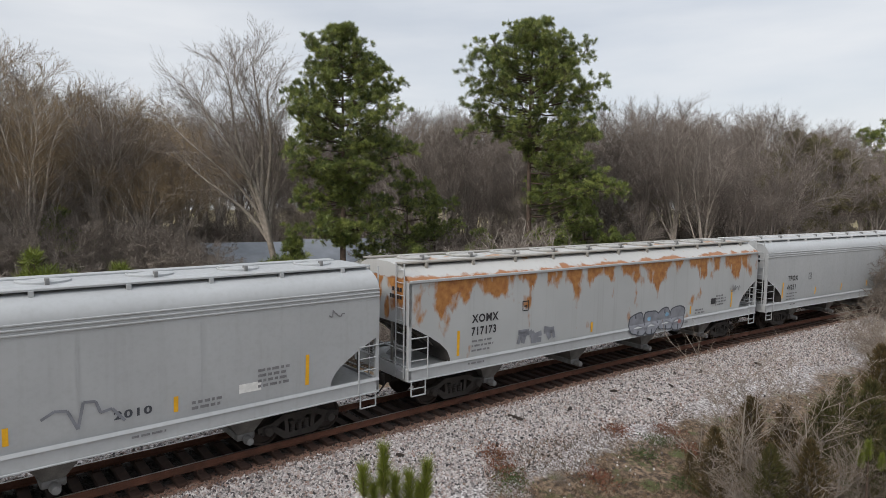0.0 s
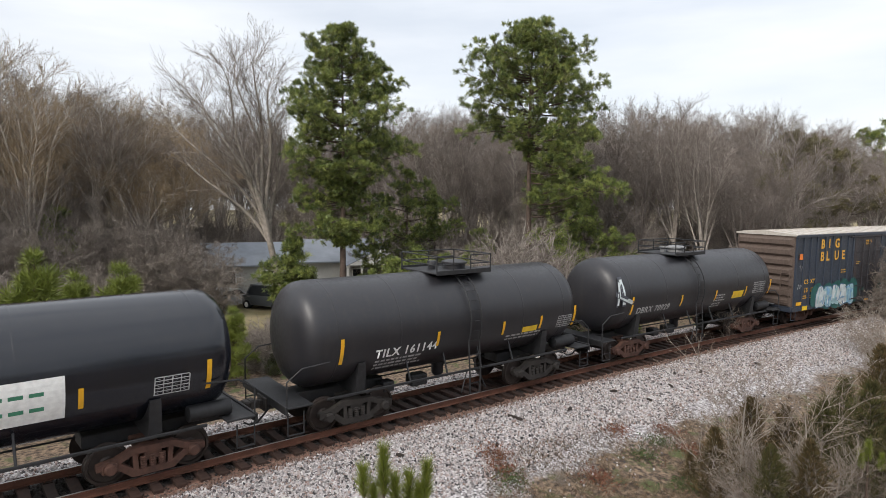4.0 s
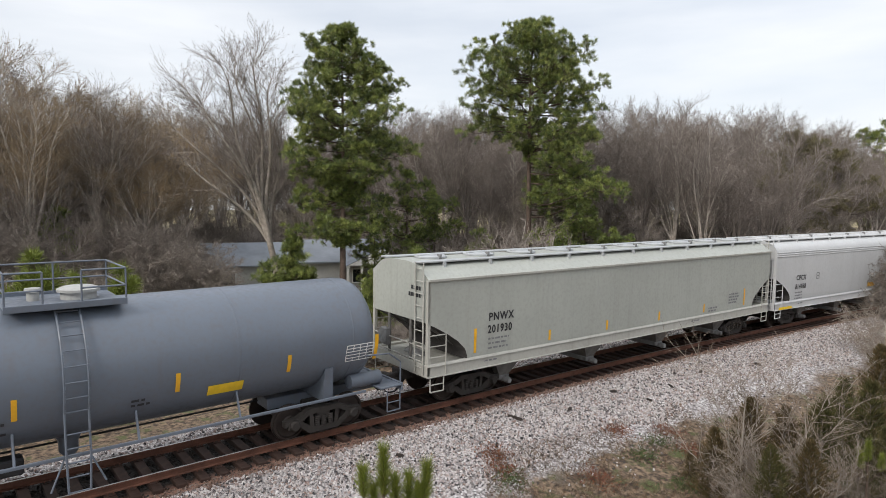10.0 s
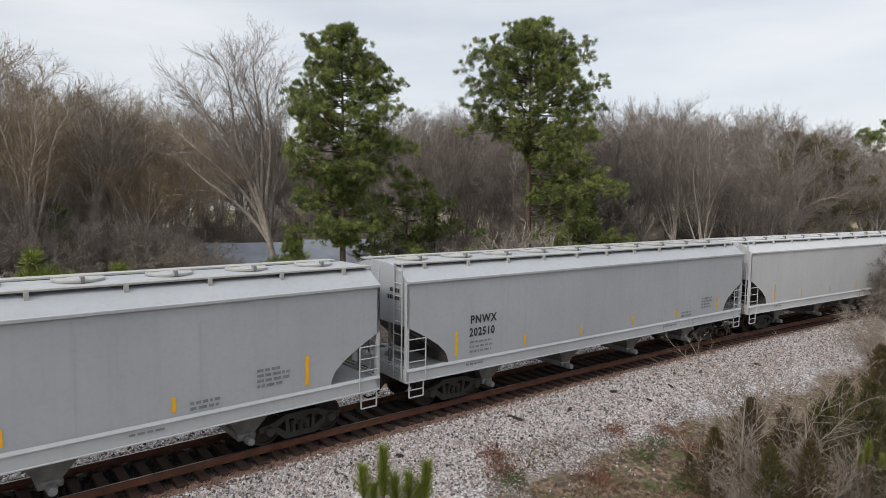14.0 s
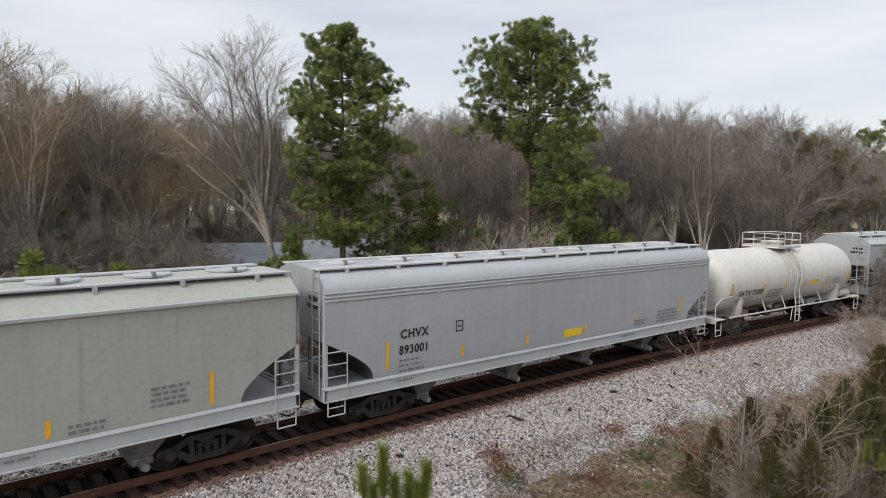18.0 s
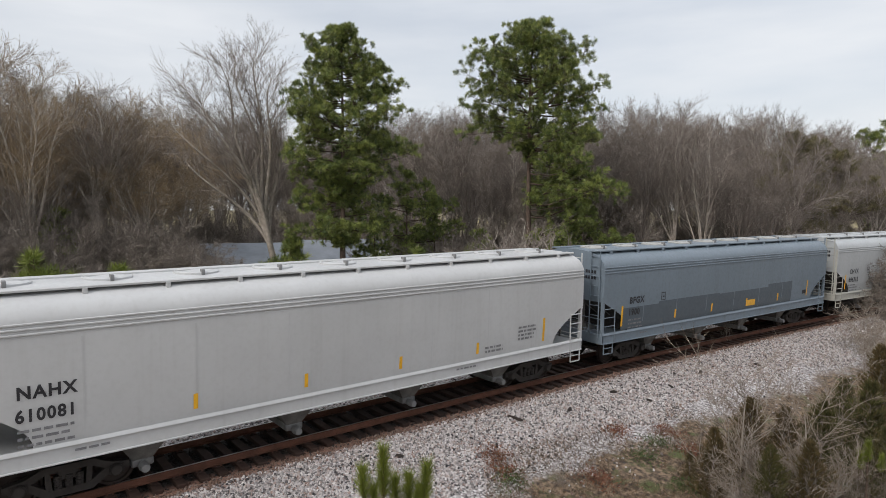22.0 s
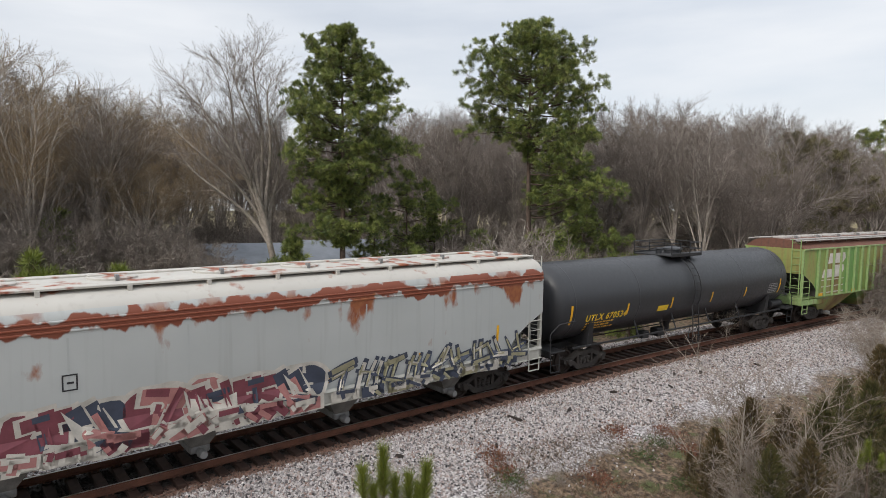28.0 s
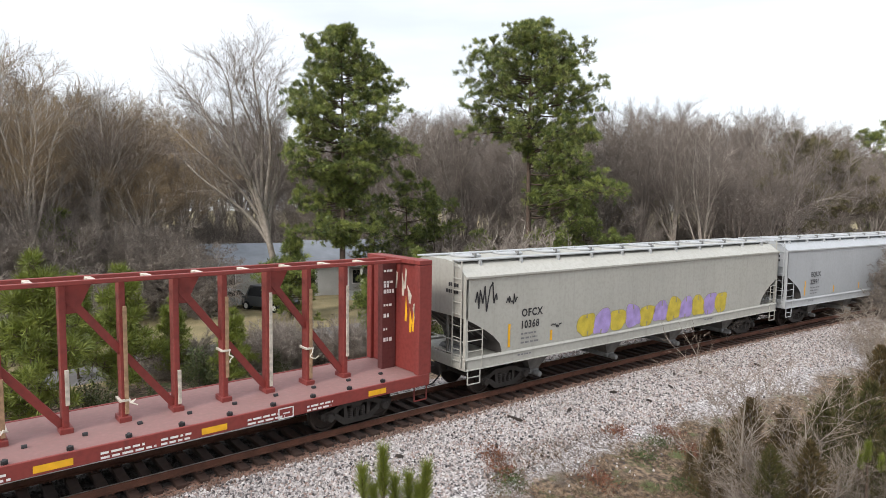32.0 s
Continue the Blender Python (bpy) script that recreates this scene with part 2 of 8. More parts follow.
def make_ground():
    xs, ys = spaced(-8, 60, 0.7, -900, 1500), spaced(-16, 26, 0.45, -900, 1500)
    v = [(x, y, lie(x, y)) for y in ys for x in xs]
    W = len(xs)
    f = [(j * W + i, j * W + i + 1, (j + 1) * W + i + 1, (j + 1) * W + i) for j in range(len(ys) - 1) for i in range(W - 1)]
    ob = new("ground", mesh_of("ground", v, f, ground_material(), True))
    tagged(ob, "ground of pale ballast, leaf litter and winter grass", "ground", kind="structure")


make_ground()

# ---- drive and lawn beyond the trees ----
ASPHALT = plain("drive_asphalt", (0.16, 0.155, 0.155), 0.9, 0.2, 1.2, 0.3)


def make_drive():
    v, f = [], []
    n = 60
    for i in range(n + 1):
        x = -20 + 95 * i / n
        y = 15.2 + 0.03 * x + 0.5 * math.sin(x * 0.09)
        for k, w in enumerate((-1.9, -1.75, 1.75, 1.9)):
            z = lie(x, y + w)
            v.append((x, y + w, z + (0.05 if k in (1, 2) else -0.05)))
    for i in range(n):
        for k in range(3):
            a = i * 4 + k
            f.append((a, a + 4, a + 5, a + 1))
    ob = new("drive", mesh_of("drive", v, f, ASPHALT))
    tagged(ob, "worn grey asphalt drive behind the line", "road", kind="structure")


make_drive()

# ---- track ----
RAIL_SIDE = plain("rail_rust", (0.125, 0.050, 0.030), 0.75, 0.3, 3.0, 0.3)
RAIL_TOP = plain("rail_running_face", (0.42, 0.41, 0.40), 0.35, 0.1, 3.0, 0.05, 0.9)
# creosoted sleepers, their brown lowered to hold the shade below the train
TIE = by_object("creosoted_wood", [(0.030, 0.016, 0.011), (0.058, 0.027, 0.018), (0.042, 0.022, 0.015)], 0.9, scale=7.0)
track = thing("railway_track", "single railway track with rusty rails on dark wooden sleepers", "track", kind="structure")


def rail_mesh(y):
    prof = [(-0.07, -0.172), (0.07, -0.172), (0.07, -0.160), (0.012, -0.140), (0.010, -0.050), (0.037, -0.036), (0.037, -0.008), (0.028, 0.0), (-0.028, 0.0), (-0.037, -0.008),
            (-0.037, -0.036), (-0.010, -0.050), (-0.012, -0.140), (-0.07, -0.160)]
    st = [-560.0, -400.0, -250.0, -120.0] + [BEND_A + i * 2.0 for i in range(91)] + [180.0, 300.0, 420.0, 580.0]
    v, f, ix = [], [], []
    n = len(prof)
    for s in st:
        m = on_track(s)
        v += [tuple(m @ Vector((0, y + a, z))) for a, z in prof]
    for j in range(len(st) - 1):
        for i in range(n):
            k = (i + 1) % n
            f.append((j * n + i, j * n + k, (j + 1) * n + k, (j + 1) * n + i))
            ix.append(1 if i == 7 else 0)
    return mesh_of("rail", v, f, [RAIL_SIDE, RAIL_TOP], False, ix)


for _y in (-0.755, 0.755):
    part("rail", rail_mesh(_y), RAIL_SIDE, track, "rusty steel rail with a bright running face")


def make_ties():
    r = random.Random(3)
    shapes = [Geo().bev(-0.115, 0.115, -1.30, 1.30, -0.36, -0.185, 0.012).bev(-0.10, 0.10, -0.92, -0.60, -0.19, -0.168, 0.004).bev(-0.10, 0.10, 0.60, 0.92, -0.19, -0.168, 0.004).mesh("sleeper", TIE)]
    spike = Geo()
    for y in (-0.84, -0.67, 0.67, 0.84):
        for x in (-0.06, 0.06):
            spike.bev(x - 0.015, x + 0.015, y - 0.02, y + 0.02, -0.17, -0.135, 0.004)
    sp = spike.mesh("spike", RAIL_SIDE)
    s = -14.0
    rest = Geo()
    while s < 74:
        at = on_track(s + r.uniform(-0.03, 0.03), r.uniform(-0.06, 0.06), r.uniform(-0.015, 0.008)) @ Matrix.Rotation(r.uniform(-0.02, 0.02), 4, "Z")
        t = part("sleeper", shapes[0], TIE, track, "", at)
        if s < 30:
            part("spike", sp, RAIL_SIDE, t)
        s += 0.486
    for a, b in ((-60, -14.2), (74.2, 140)):
        s = a
        while s < b:
            m = on_track(s)
            g = Geo().box(-0.115, 0.115, -1.3, 1.3, -0.36, -0.19)
            rest.add([m @ Vector(p) for p in g.v], g.f)
            s += 0.486
    ob = part("distant_sleepers", rest, TIE, track)
    tagged(ob, kind="stuff")


make_ties()


def stones(name, count, sampler, size, mat, seed, label):
    """Loose stones, each a squashed octahedron of its own, in one mesh."""
    rg = np.random.RandomState(seed)
    base = np.array([(1, 0, 0), (-1, 0, 0), (0, 1, 0), (0, -1, 0), (0, 0, 1), (0, 0, -1)], float)
    fc = np.array([(0, 2, 4), (2, 1, 4), (1, 3, 4), (3, 0, 4), (2, 0, 5), (1, 2, 5), (3, 1, 5), (0, 3, 5)])
    pts = sampler(rg, count)
    n = len(pts)
    sc = size * rg.uniform(0.55, 1.35, (n, 1, 1)) * rg.uniform(0.6, 1.25, (n, 1, 3))
    v = base[None] * sc * rg.uniform(0.75, 1.2, (n, 6, 1))
    a = rg.uniform(0, 6.28, n)
    tl = rg.uniform(-0.7, 0.7, n)
    x, y, z = v[..., 0].copy(), v[..., 1].copy(), v[..., 2].copy()
    y, z = y * np.cos(tl)[:, None] - z * np.sin(tl)[:, None], y * np.sin(tl)[:, None] + z * np.cos(tl)[:, None]
    x, y = x * np.cos(a)[:, None] - y * np.sin(a)[:, None], x * np.sin(a)[:, None] + y * np.cos(a)[:, None]
    v = np.stack([x, y, z], -1) + np.array(pts)[:, None, :]
    f = (fc[None] + (np.arange(n) * 6)[:, None, None]).reshape(-1, 3)
    me = bpy.data.meshes.new(name)
    me.from_pydata(v.reshape(-1, 3), [], f)
    me.materials.append(mat)
    ob = new(name, me)
    tagged(ob, label, "gravel", kind="stuff")


def bank_sampler(s0, s1, y0, y1):
    def go(rg, count):
        s = s0 + (s1 - s0) * rg.uniform(0, 1, count) ** 1.25
        y = rg.uniform(y0, y1, count)
        out = []
        for a, b in zip(s, y):
            p = on_track(a, b).translation
            edge = -4.6 + 1.5 * noise.noise(Vector((p.x * 0.3, p.y * 0.3, 7)))
            if b < edge and rg.uniform() < 0.97:
                continue
            out.append((p.x, p.y, lie(p.x, p.y) + 0.012))
        return out
    return go


BALLAST = by_object("ballast_stone", [(0.035, 0.033, 0.036), (0.20, 0.18, 0.18), (0.45, 0.42, 0.41), (0.66, 0.615, 0.60), (0.31, 0.21, 0.175), (0.53, 0.49, 0.48), (0.77, 0.73, 0.715)], 0.9, True, 20.0)
BALLAST_RUST = by_object("stained_ballast_stone", [(0.05, 0.035, 0.03), (0.14, 0.085, 0.065), (0.24, 0.16, 0.125), (0.18, 0.105, 0.075), (0.33, 0.27, 0.24)], 0.9, True, 20.0)
# oily stones, coloured darker still for the shade under the cars
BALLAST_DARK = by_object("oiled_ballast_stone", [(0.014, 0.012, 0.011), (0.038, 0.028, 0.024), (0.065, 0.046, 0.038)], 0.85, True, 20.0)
stones("ballast", 92000, bank_sampler(1.0, 62.0, -6.6, -1.6), 0.042, BALLAST, 5, "pale grey and pinkish crushed ballast stone beside the track")
stones("ballast", 9000, bank_sampler(-2.0, 60.0, -1.75, -1.30), 0.030, BALLAST_RUST, 6, "rust-stained ballast stone at the sleeper ends")
stones("ballast", 9000, bank_sampler(-8.0, 45.0, -1.3, 1.3), 0.040, BALLAST_DARK, 8, "dark oily ballast stone between the rails, train shade painted in")
stones("ballast", 9000, bank_sampler(-8.0, 45.0, 1.3, 3.6), 0.045, BALLAST, 9, "pale ballast stone on the far side of the track")


def make_debris():
    r = random.Random(12)
    dark = plain("rotten_wood", (0.035, 0.026, 0.022), 0.9, 0.4, 6.0, 0.4)
    for s, y, ln, a in ((14.1, -2.5, 0.55, 100), (16.2, -2.9, 0.3, 20), (18.9, -2.6, 0.28, 150), (21.5, -3.2, 0.3, 60), (19.6, -3.6, 0.22, 80), (24.0, -2.9, 0.3, 10), (12.4, -3.5, 0.2, 40), (9.6, -2.7, 0.22, 130), (27.5, -3.4, 0.35, 70), (22.8, -2.5, 0.2, 30)):
        m = on_track(s, y)
        p = m.translation
        g = Geo().add([(-ln / 2, -0.05, 0.0), (ln / 2, -0.03, 0.02), (ln / 2 * 1.1, 0.04, 0.0), (-ln / 2 * 0.9, 0.05, 0.0), (-ln / 2 * 0.95, -0.02, 0.07), (ln / 2, 0.0, 0.09), (0, 0.03, 0.11), (0, -0.05, 0.06)],
                      [(0, 1, 5, 7), (0, 7, 4), (7, 5, 6), (7, 6, 4), (1, 2, 5), (2, 6, 5), (2, 3, 6), (3, 4, 6), (3, 0, 4), (0, 3, 2, 1)])
        ob = new("tie_fragment", g.mesh("tie_fragment", dark))
        ob.matrix_basis = Matrix.Translation((p.x, p.y, lie(p.x, p.y) + 0.01)) @ Matrix.Rotation(radians(a), 4, "Z") @ Matrix.Rotation(r.uniform(-0.2, 0.2), 4, "X")
        tagged(ob, "dark splinter of broken sleeper lying on ballast", "debris", "sleeper fragments")


make_debris()
# ---- woods ----
BARK = plain("bark_grey", (0.19, 0.16, 0.14), 0.95, 0.35, 3.0, 0.5)
BARK_PALE = plain("bark_pale", (0.32, 0.28, 0.24), 0.95, 0.3, 3.0, 0.5)
BARK_MID = plain("bark_grey_brown", (0.42, 0.37, 0.325), 0.95, 0.35, 3.0, 0.5)
BARK_PINE = plain("bark_pine", (0.10, 0.07, 0.055), 0.95, 0.35, 4.0, 0.6)
TWIG = by_object("twigs_grey_brown", [(0.13, 0.105, 0.09), (0.40, 0.345, 0.305), (0.20, 0.165, 0.14), (0.33, 0.28, 0.245)], 0.95, True, scale=3.0, bump=0.0)
TWIG_PALE = by_object("twigs_pale_grey", [(0.20, 0.165, 0.14), (0.27, 0.225, 0.19)], 0.95, scale=3.0, bump=0.0)
TWIG_TAN = by_object("twigs_tan", [(0.32, 0.24, 0.15), (0.42, 0.31, 0.185), (0.30, 0.235, 0.165)], 0.95, scale=3.0, bump=0.0)
NEEDLE = by_object("pine_needles", [(0.055, 0.086, 0.025), (0.200, 0.248, 0.058), (0.386, 0.428, 0.108), (0.090, 0.135, 0.034), (0.276, 0.331, 0.077)], 0.5, True, 3.0, 0.0)
NEEDLE_YOUNG = by_object("young_pine_needles", [(0.13, 0.17, 0.028), (0.27, 0.31, 0.05), (0.19, 0.24, 0.04)], 0.55, True, 3.0, 0.0)
OLIVE = by_object("olive_foliage", [(0.13, 0.12, 0.05), (0.22, 0.19, 0.085), (0.17, 0.145, 0.07), (0.25, 0.22, 0.10)], 0.8, True, 3.0, 0.0)
LEAF_DARK = by_object("evergreen_leaves", [(0.04, 0.065, 0.018), (0.09, 0.115, 0.035), (0.14, 0.155, 0.055), (0.06, 0.085, 0.025)], 0.7, True, 3.0, 0.0)
CEDAR = by_object("cedar_foliage", [(0.086, 0.061, 0.022), (0.151, 0.097, 0.036), (0.065, 0.066, 0.019), (0.202, 0.126, 0.049)], 0.85, True, 3.0, 0.0)
CEDAR_GREEN = by_object("green_cedar_foliage", [(0.049, 0.056, 0.015), (0.090, 0.094, 0.022), (0.128, 0.112, 0.034), (0.112, 0.083, 0.030)], 0.85, True, 3.0, 0.0)
DRY = by_object("dry_grass_blades", [(0.156, 0.109, 0.066), (0.055, 0.035, 0.023), (0.312, 0.234, 0.148), (0.156, 0.066, 0.039), (0.078, 0.082, 0.031)], 0.95, True, 3.0, 0.0)
STEM = by_object("bare_stems", [(0.22, 0.17, 0.135), (0.34, 0.275, 0.22), (0.26, 0.20, 0.16)], 0.95, True, 3.0, 0.0)


class Tris:
    """Many small blades and twigs in one mesh."""

    def __init__(self):
        self.v, self.f = [], []

    def twig(self, a, b, w, side):
        n = len(self.v)
        s = side * (w / 2)
        self.v += [tuple(a - s), tuple(a + s), tuple(b)]
        self.f.append((n, n + 1, n + 2))

    def rod(self, a, b, r0, r1, n=5):
        d = (b - a)
        if d.length < 1e-5:
            return
        d.normalize()
        u = d.orthogonal().normalized()
        w = d.cross(u)
        k = len(self.v)
        for p, q in ((a, r0), (b, r1)):
            for i in range(n):
                t = 2 * math.pi * i / n
                self.v.append(tuple(p + u * (q * math.cos(t)) + w * (q * math.sin(t))))
        self.f += [(k + i, k + (i + 1) % n, k + n + (i + 1) % n, k + n + i) for i in range(n)]

    def mesh(self, name, mat, smooth=False):
        return mesh_of(name, self.v, self.f, mat, smooth)


def rnd_unit(r):
    while True:
        v = Vector((r.uniform(-1, 1), r.uniform(-1, 1), r.uniform(-1, 1)))
        if 0.05 < v.length < 1:
            return v.normalized()


def bare_tree_meshes(seed, h, angle=0.6, twigs=2, lean=(0, 0), trunk_r=0.16, low=0.28, bark=None, twig=None, levels=4, tw=0.022, up=0.6, forks=1, fan=0.3, kids=2):
    """Wood and fine twigs of a leafless tree, brought to the height h."""
    r = random.Random(seed)
    wood, fine = Tris(), Tris()

    def grow(p, d, ln, rad, lev):
        steps = 5 if lev < 1 else 4 if lev < 2 else 3
        for i in range(steps):
            q = p + d * (ln / steps)
            rr, r1 = rad * (1 - 0.6 * i / steps), rad * (1 - 0.6 * (i + 1) / steps)
            if lev < levels - 1:
                wood.rod(p, q, rr, r1, 6 if lev == 0 else 4 if lev == 1 else 3)
            else:
                if lev == levels - 1:
                    wood.rod(p, q, max(tw * 0.75, rr), max(tw * 0.6, r1), 3)
                else:
                    fine.twig(p, q, tw, d.cross(rnd_unit(r)).normalized())
            if lev < levels and (lev > 0 or (i + 1) / steps > low):
                for _ in range(kids if lev < 2 else 1 + (r.random() < 0.5)):
                    side = d.cross(rnd_unit(r)).normalized()
                    a = r.uniform(0.5, 1.25) * angle
                    nd = (d * math.cos(a) + side * math.sin(a) + Vector((0, 0, up * 0.25))).normalized()
                    grow(q if r.random() < 0.6 else p.lerp(q, 0.5), nd, ln * r.uniform(0.40, 0.62), max(r1 * r.uniform(0.45, 0.68), tw * 0.5), lev + 1)
            if lev >= levels - 1:
                for _ in range(twigs):
                    a0 = p.lerp(q, r.random())
                    side = d.cross(rnd_unit(r)).normalized()
                    dd = (d * 0.9 + side * r.uniform(0.3, 0.8) + Vector((0, 0, 0.2))).normalized()
                    fine.twig(a0, a0 + dd * ln * r.uniform(0.25, 0.6), tw * r.uniform(0.6, 1.0), dd.cross(rnd_unit(r)).normalized())
            p = q
            d = (d + rnd_unit(r) * (0.09 if lev == 0 else 0.20) + Vector((0, 0, up * 0.10))).normalized()
    for k in range(forks):
        f = fan if forks > 1 else 0
        d = Vector((lean[0] + r.uniform(-f, f), lean[1] + r.uniform(-f, f), 1)).normalized()
        grow(Vector((r.uniform(-0.1, 0.1) * (forks - 1), r.uniform(-0.1, 0.1) * (forks - 1), -0.3)), d, h * 0.78, trunk_r * (1.0 if k == 0 else 0.7), 0)
    top = max(max(p[2] for p in wood.v), max(p[2] for p in fine.v))
    for t in (wood, fine):
        t.v = [(x * h / top, y * h / top, z * h / top) for x, y, z in t.v]
    return wood.mesh("trunk", bark or BARK, True), fine.mesh("twig_spray", twig or TWIG)


def crown_tree_meshes(seed, h, limbs, fork=0.0, bark=None, twig=None, tw=0.03, r0=0.2, fill=2, reach_twig=0.20, head=(0.0, 0.0), start=0.55, bend=1.0):
    """A leafless tree whose limbs part at the height fork and curve up to their ends; limbs: (x, y, z) of each end."""
    r = random.Random(seed)
    wood, fine = Tris(), Tris()

    def branch(p, d, ln, rad, lev):
        for i in range(4):
            q = p + d * (ln / 4)
            a, b = max(rad * (1 - 0.2 * i), 0.015), max(rad * (0.8 - 0.2 * i), 0.011)
            if lev < 2:
                wood.rod(p, q, a, b, 3)
            else:
                fine.twig(p, q, tw, d.cross(rnd_unit(r)).normalized())
            if lev < 3:
                for _ in range(2 if lev < 2 else 1):
                    s = d.cross(rnd_unit(r)).normalized()
                    nd = (d + s * r.uniform(0.4, 0.95) + Vector((0, 0, 0.10))).normalized()
                    branch(q, nd, ln * r.uniform(0.40, 0.60), rad * 0.5, lev + 1)
            p = q
            d = (d + rnd_unit(r) * 0.18 + Vector((0, 0, 0.03))).normalized()
    head = Vector((head[0], head[1], max(fork, 0.01)))

    def bole(z):
        u = z / head.z
        return Vector((head.x * u ** 1.3, head.y * u ** 1.3, z))
    if fork > 0:
        for i in range(6):
            wood.rod(bole(fork * i / 6) if i else Vector((0, 0, -0.4)), bole(fork * (i + 1) / 6), r0 * (1.15 - 0.06 * i), r0 * (1.15 - 0.06 * (i + 1)), 7)
    for ex, ey, ez in limbs:
        z0 = fork * r.uniform(start, 1.0)
        foot = bole(z0) if fork > 0 else Vector((0, 0, -0.3))
        z0 = foot.z
        wig, ph = r.uniform(0.010, 0.022) * h * bend, r.uniform(0, 6.28)
        pts = []
        for i in range(13):
            u = i / 12
            k = u ** (1.1 if fork > 0 else 1.4)
            w = wig * math.sin(7 * u + ph) * u
            pts.append(Vector((foot.x + (ex - foot.x) * k + w, foot.y + (ey - foot.y) * k + wig * math.cos(6 * u + ph) * u, z0 + (ez - z0) * (1 - (1 - u) ** 1.25))))
        rr = r0 * (0.55 + 0.25 * r.random()) if fork > 0 else r0 * (ez / h) ** 0.5
        for i in range(12):
            wood.rod(pts[i], pts[i + 1], max(0.015, rr * (1 - 0.93 * i / 12)), max(0.013, rr * (1 - 0.93 * (i + 1) / 12)), 5)
            if i >= 3:
                d = (pts[i + 1] - pts[i]).normalized()
                for _ in range(fill + (i > 7)):
                    s = d.cross(rnd_unit(r)).normalized()
                    nd = (d + s * r.uniform(0.5, 1.05) + Vector((0, 0, 0.10))).normalized()
                    branch(pts[i].lerp(pts[i + 1], r.random()), nd, reach_twig * h * r.uniform(0.6, 1.0) * (1.05 - 0.5 * i / 12), max(0.02, rr * 0.32 * (1 - 0.7 * i / 12)), 1)
    top = max(p[2] for p in fine.v)
    for t in (wood, fine):
        t.v = [(x, y, z if z < 0 else z * h / top) for x, y, z in t.v]
    return wood.mesh("trunk", bark or BARK, True), fine.mesh("twig_spray", twig or TWIG)


def dome(seed, h, w, low, n):
    """Ends of limbs spread over a rounded crown."""
    r = random.Random(seed)
    out = []
    for i in range(n):
        az = 2.4 * i + r.uniform(-0.4, 0.4)
        q = ((i + 0.5) / n) ** 0.6
        x = w * q * r.uniform(0.85, 1.1)
        out.append((x * math.cos(az), x * math.sin(az), low + (h * 0.97 - low) * math.sqrt(max(0.02, 1 - 0.92 * q * q)) * r.uniform(0.9, 1.0)))
    return out


def plant_tree(name, meshes, label, category, at, group="", parts=("trunk", "twig_spray"), kind=""):
    t = thing(name, label, category, group, at, kind)
    for nm, me in zip(parts, meshes):
        o = new(nm, me)
        o.parent = t
    return t


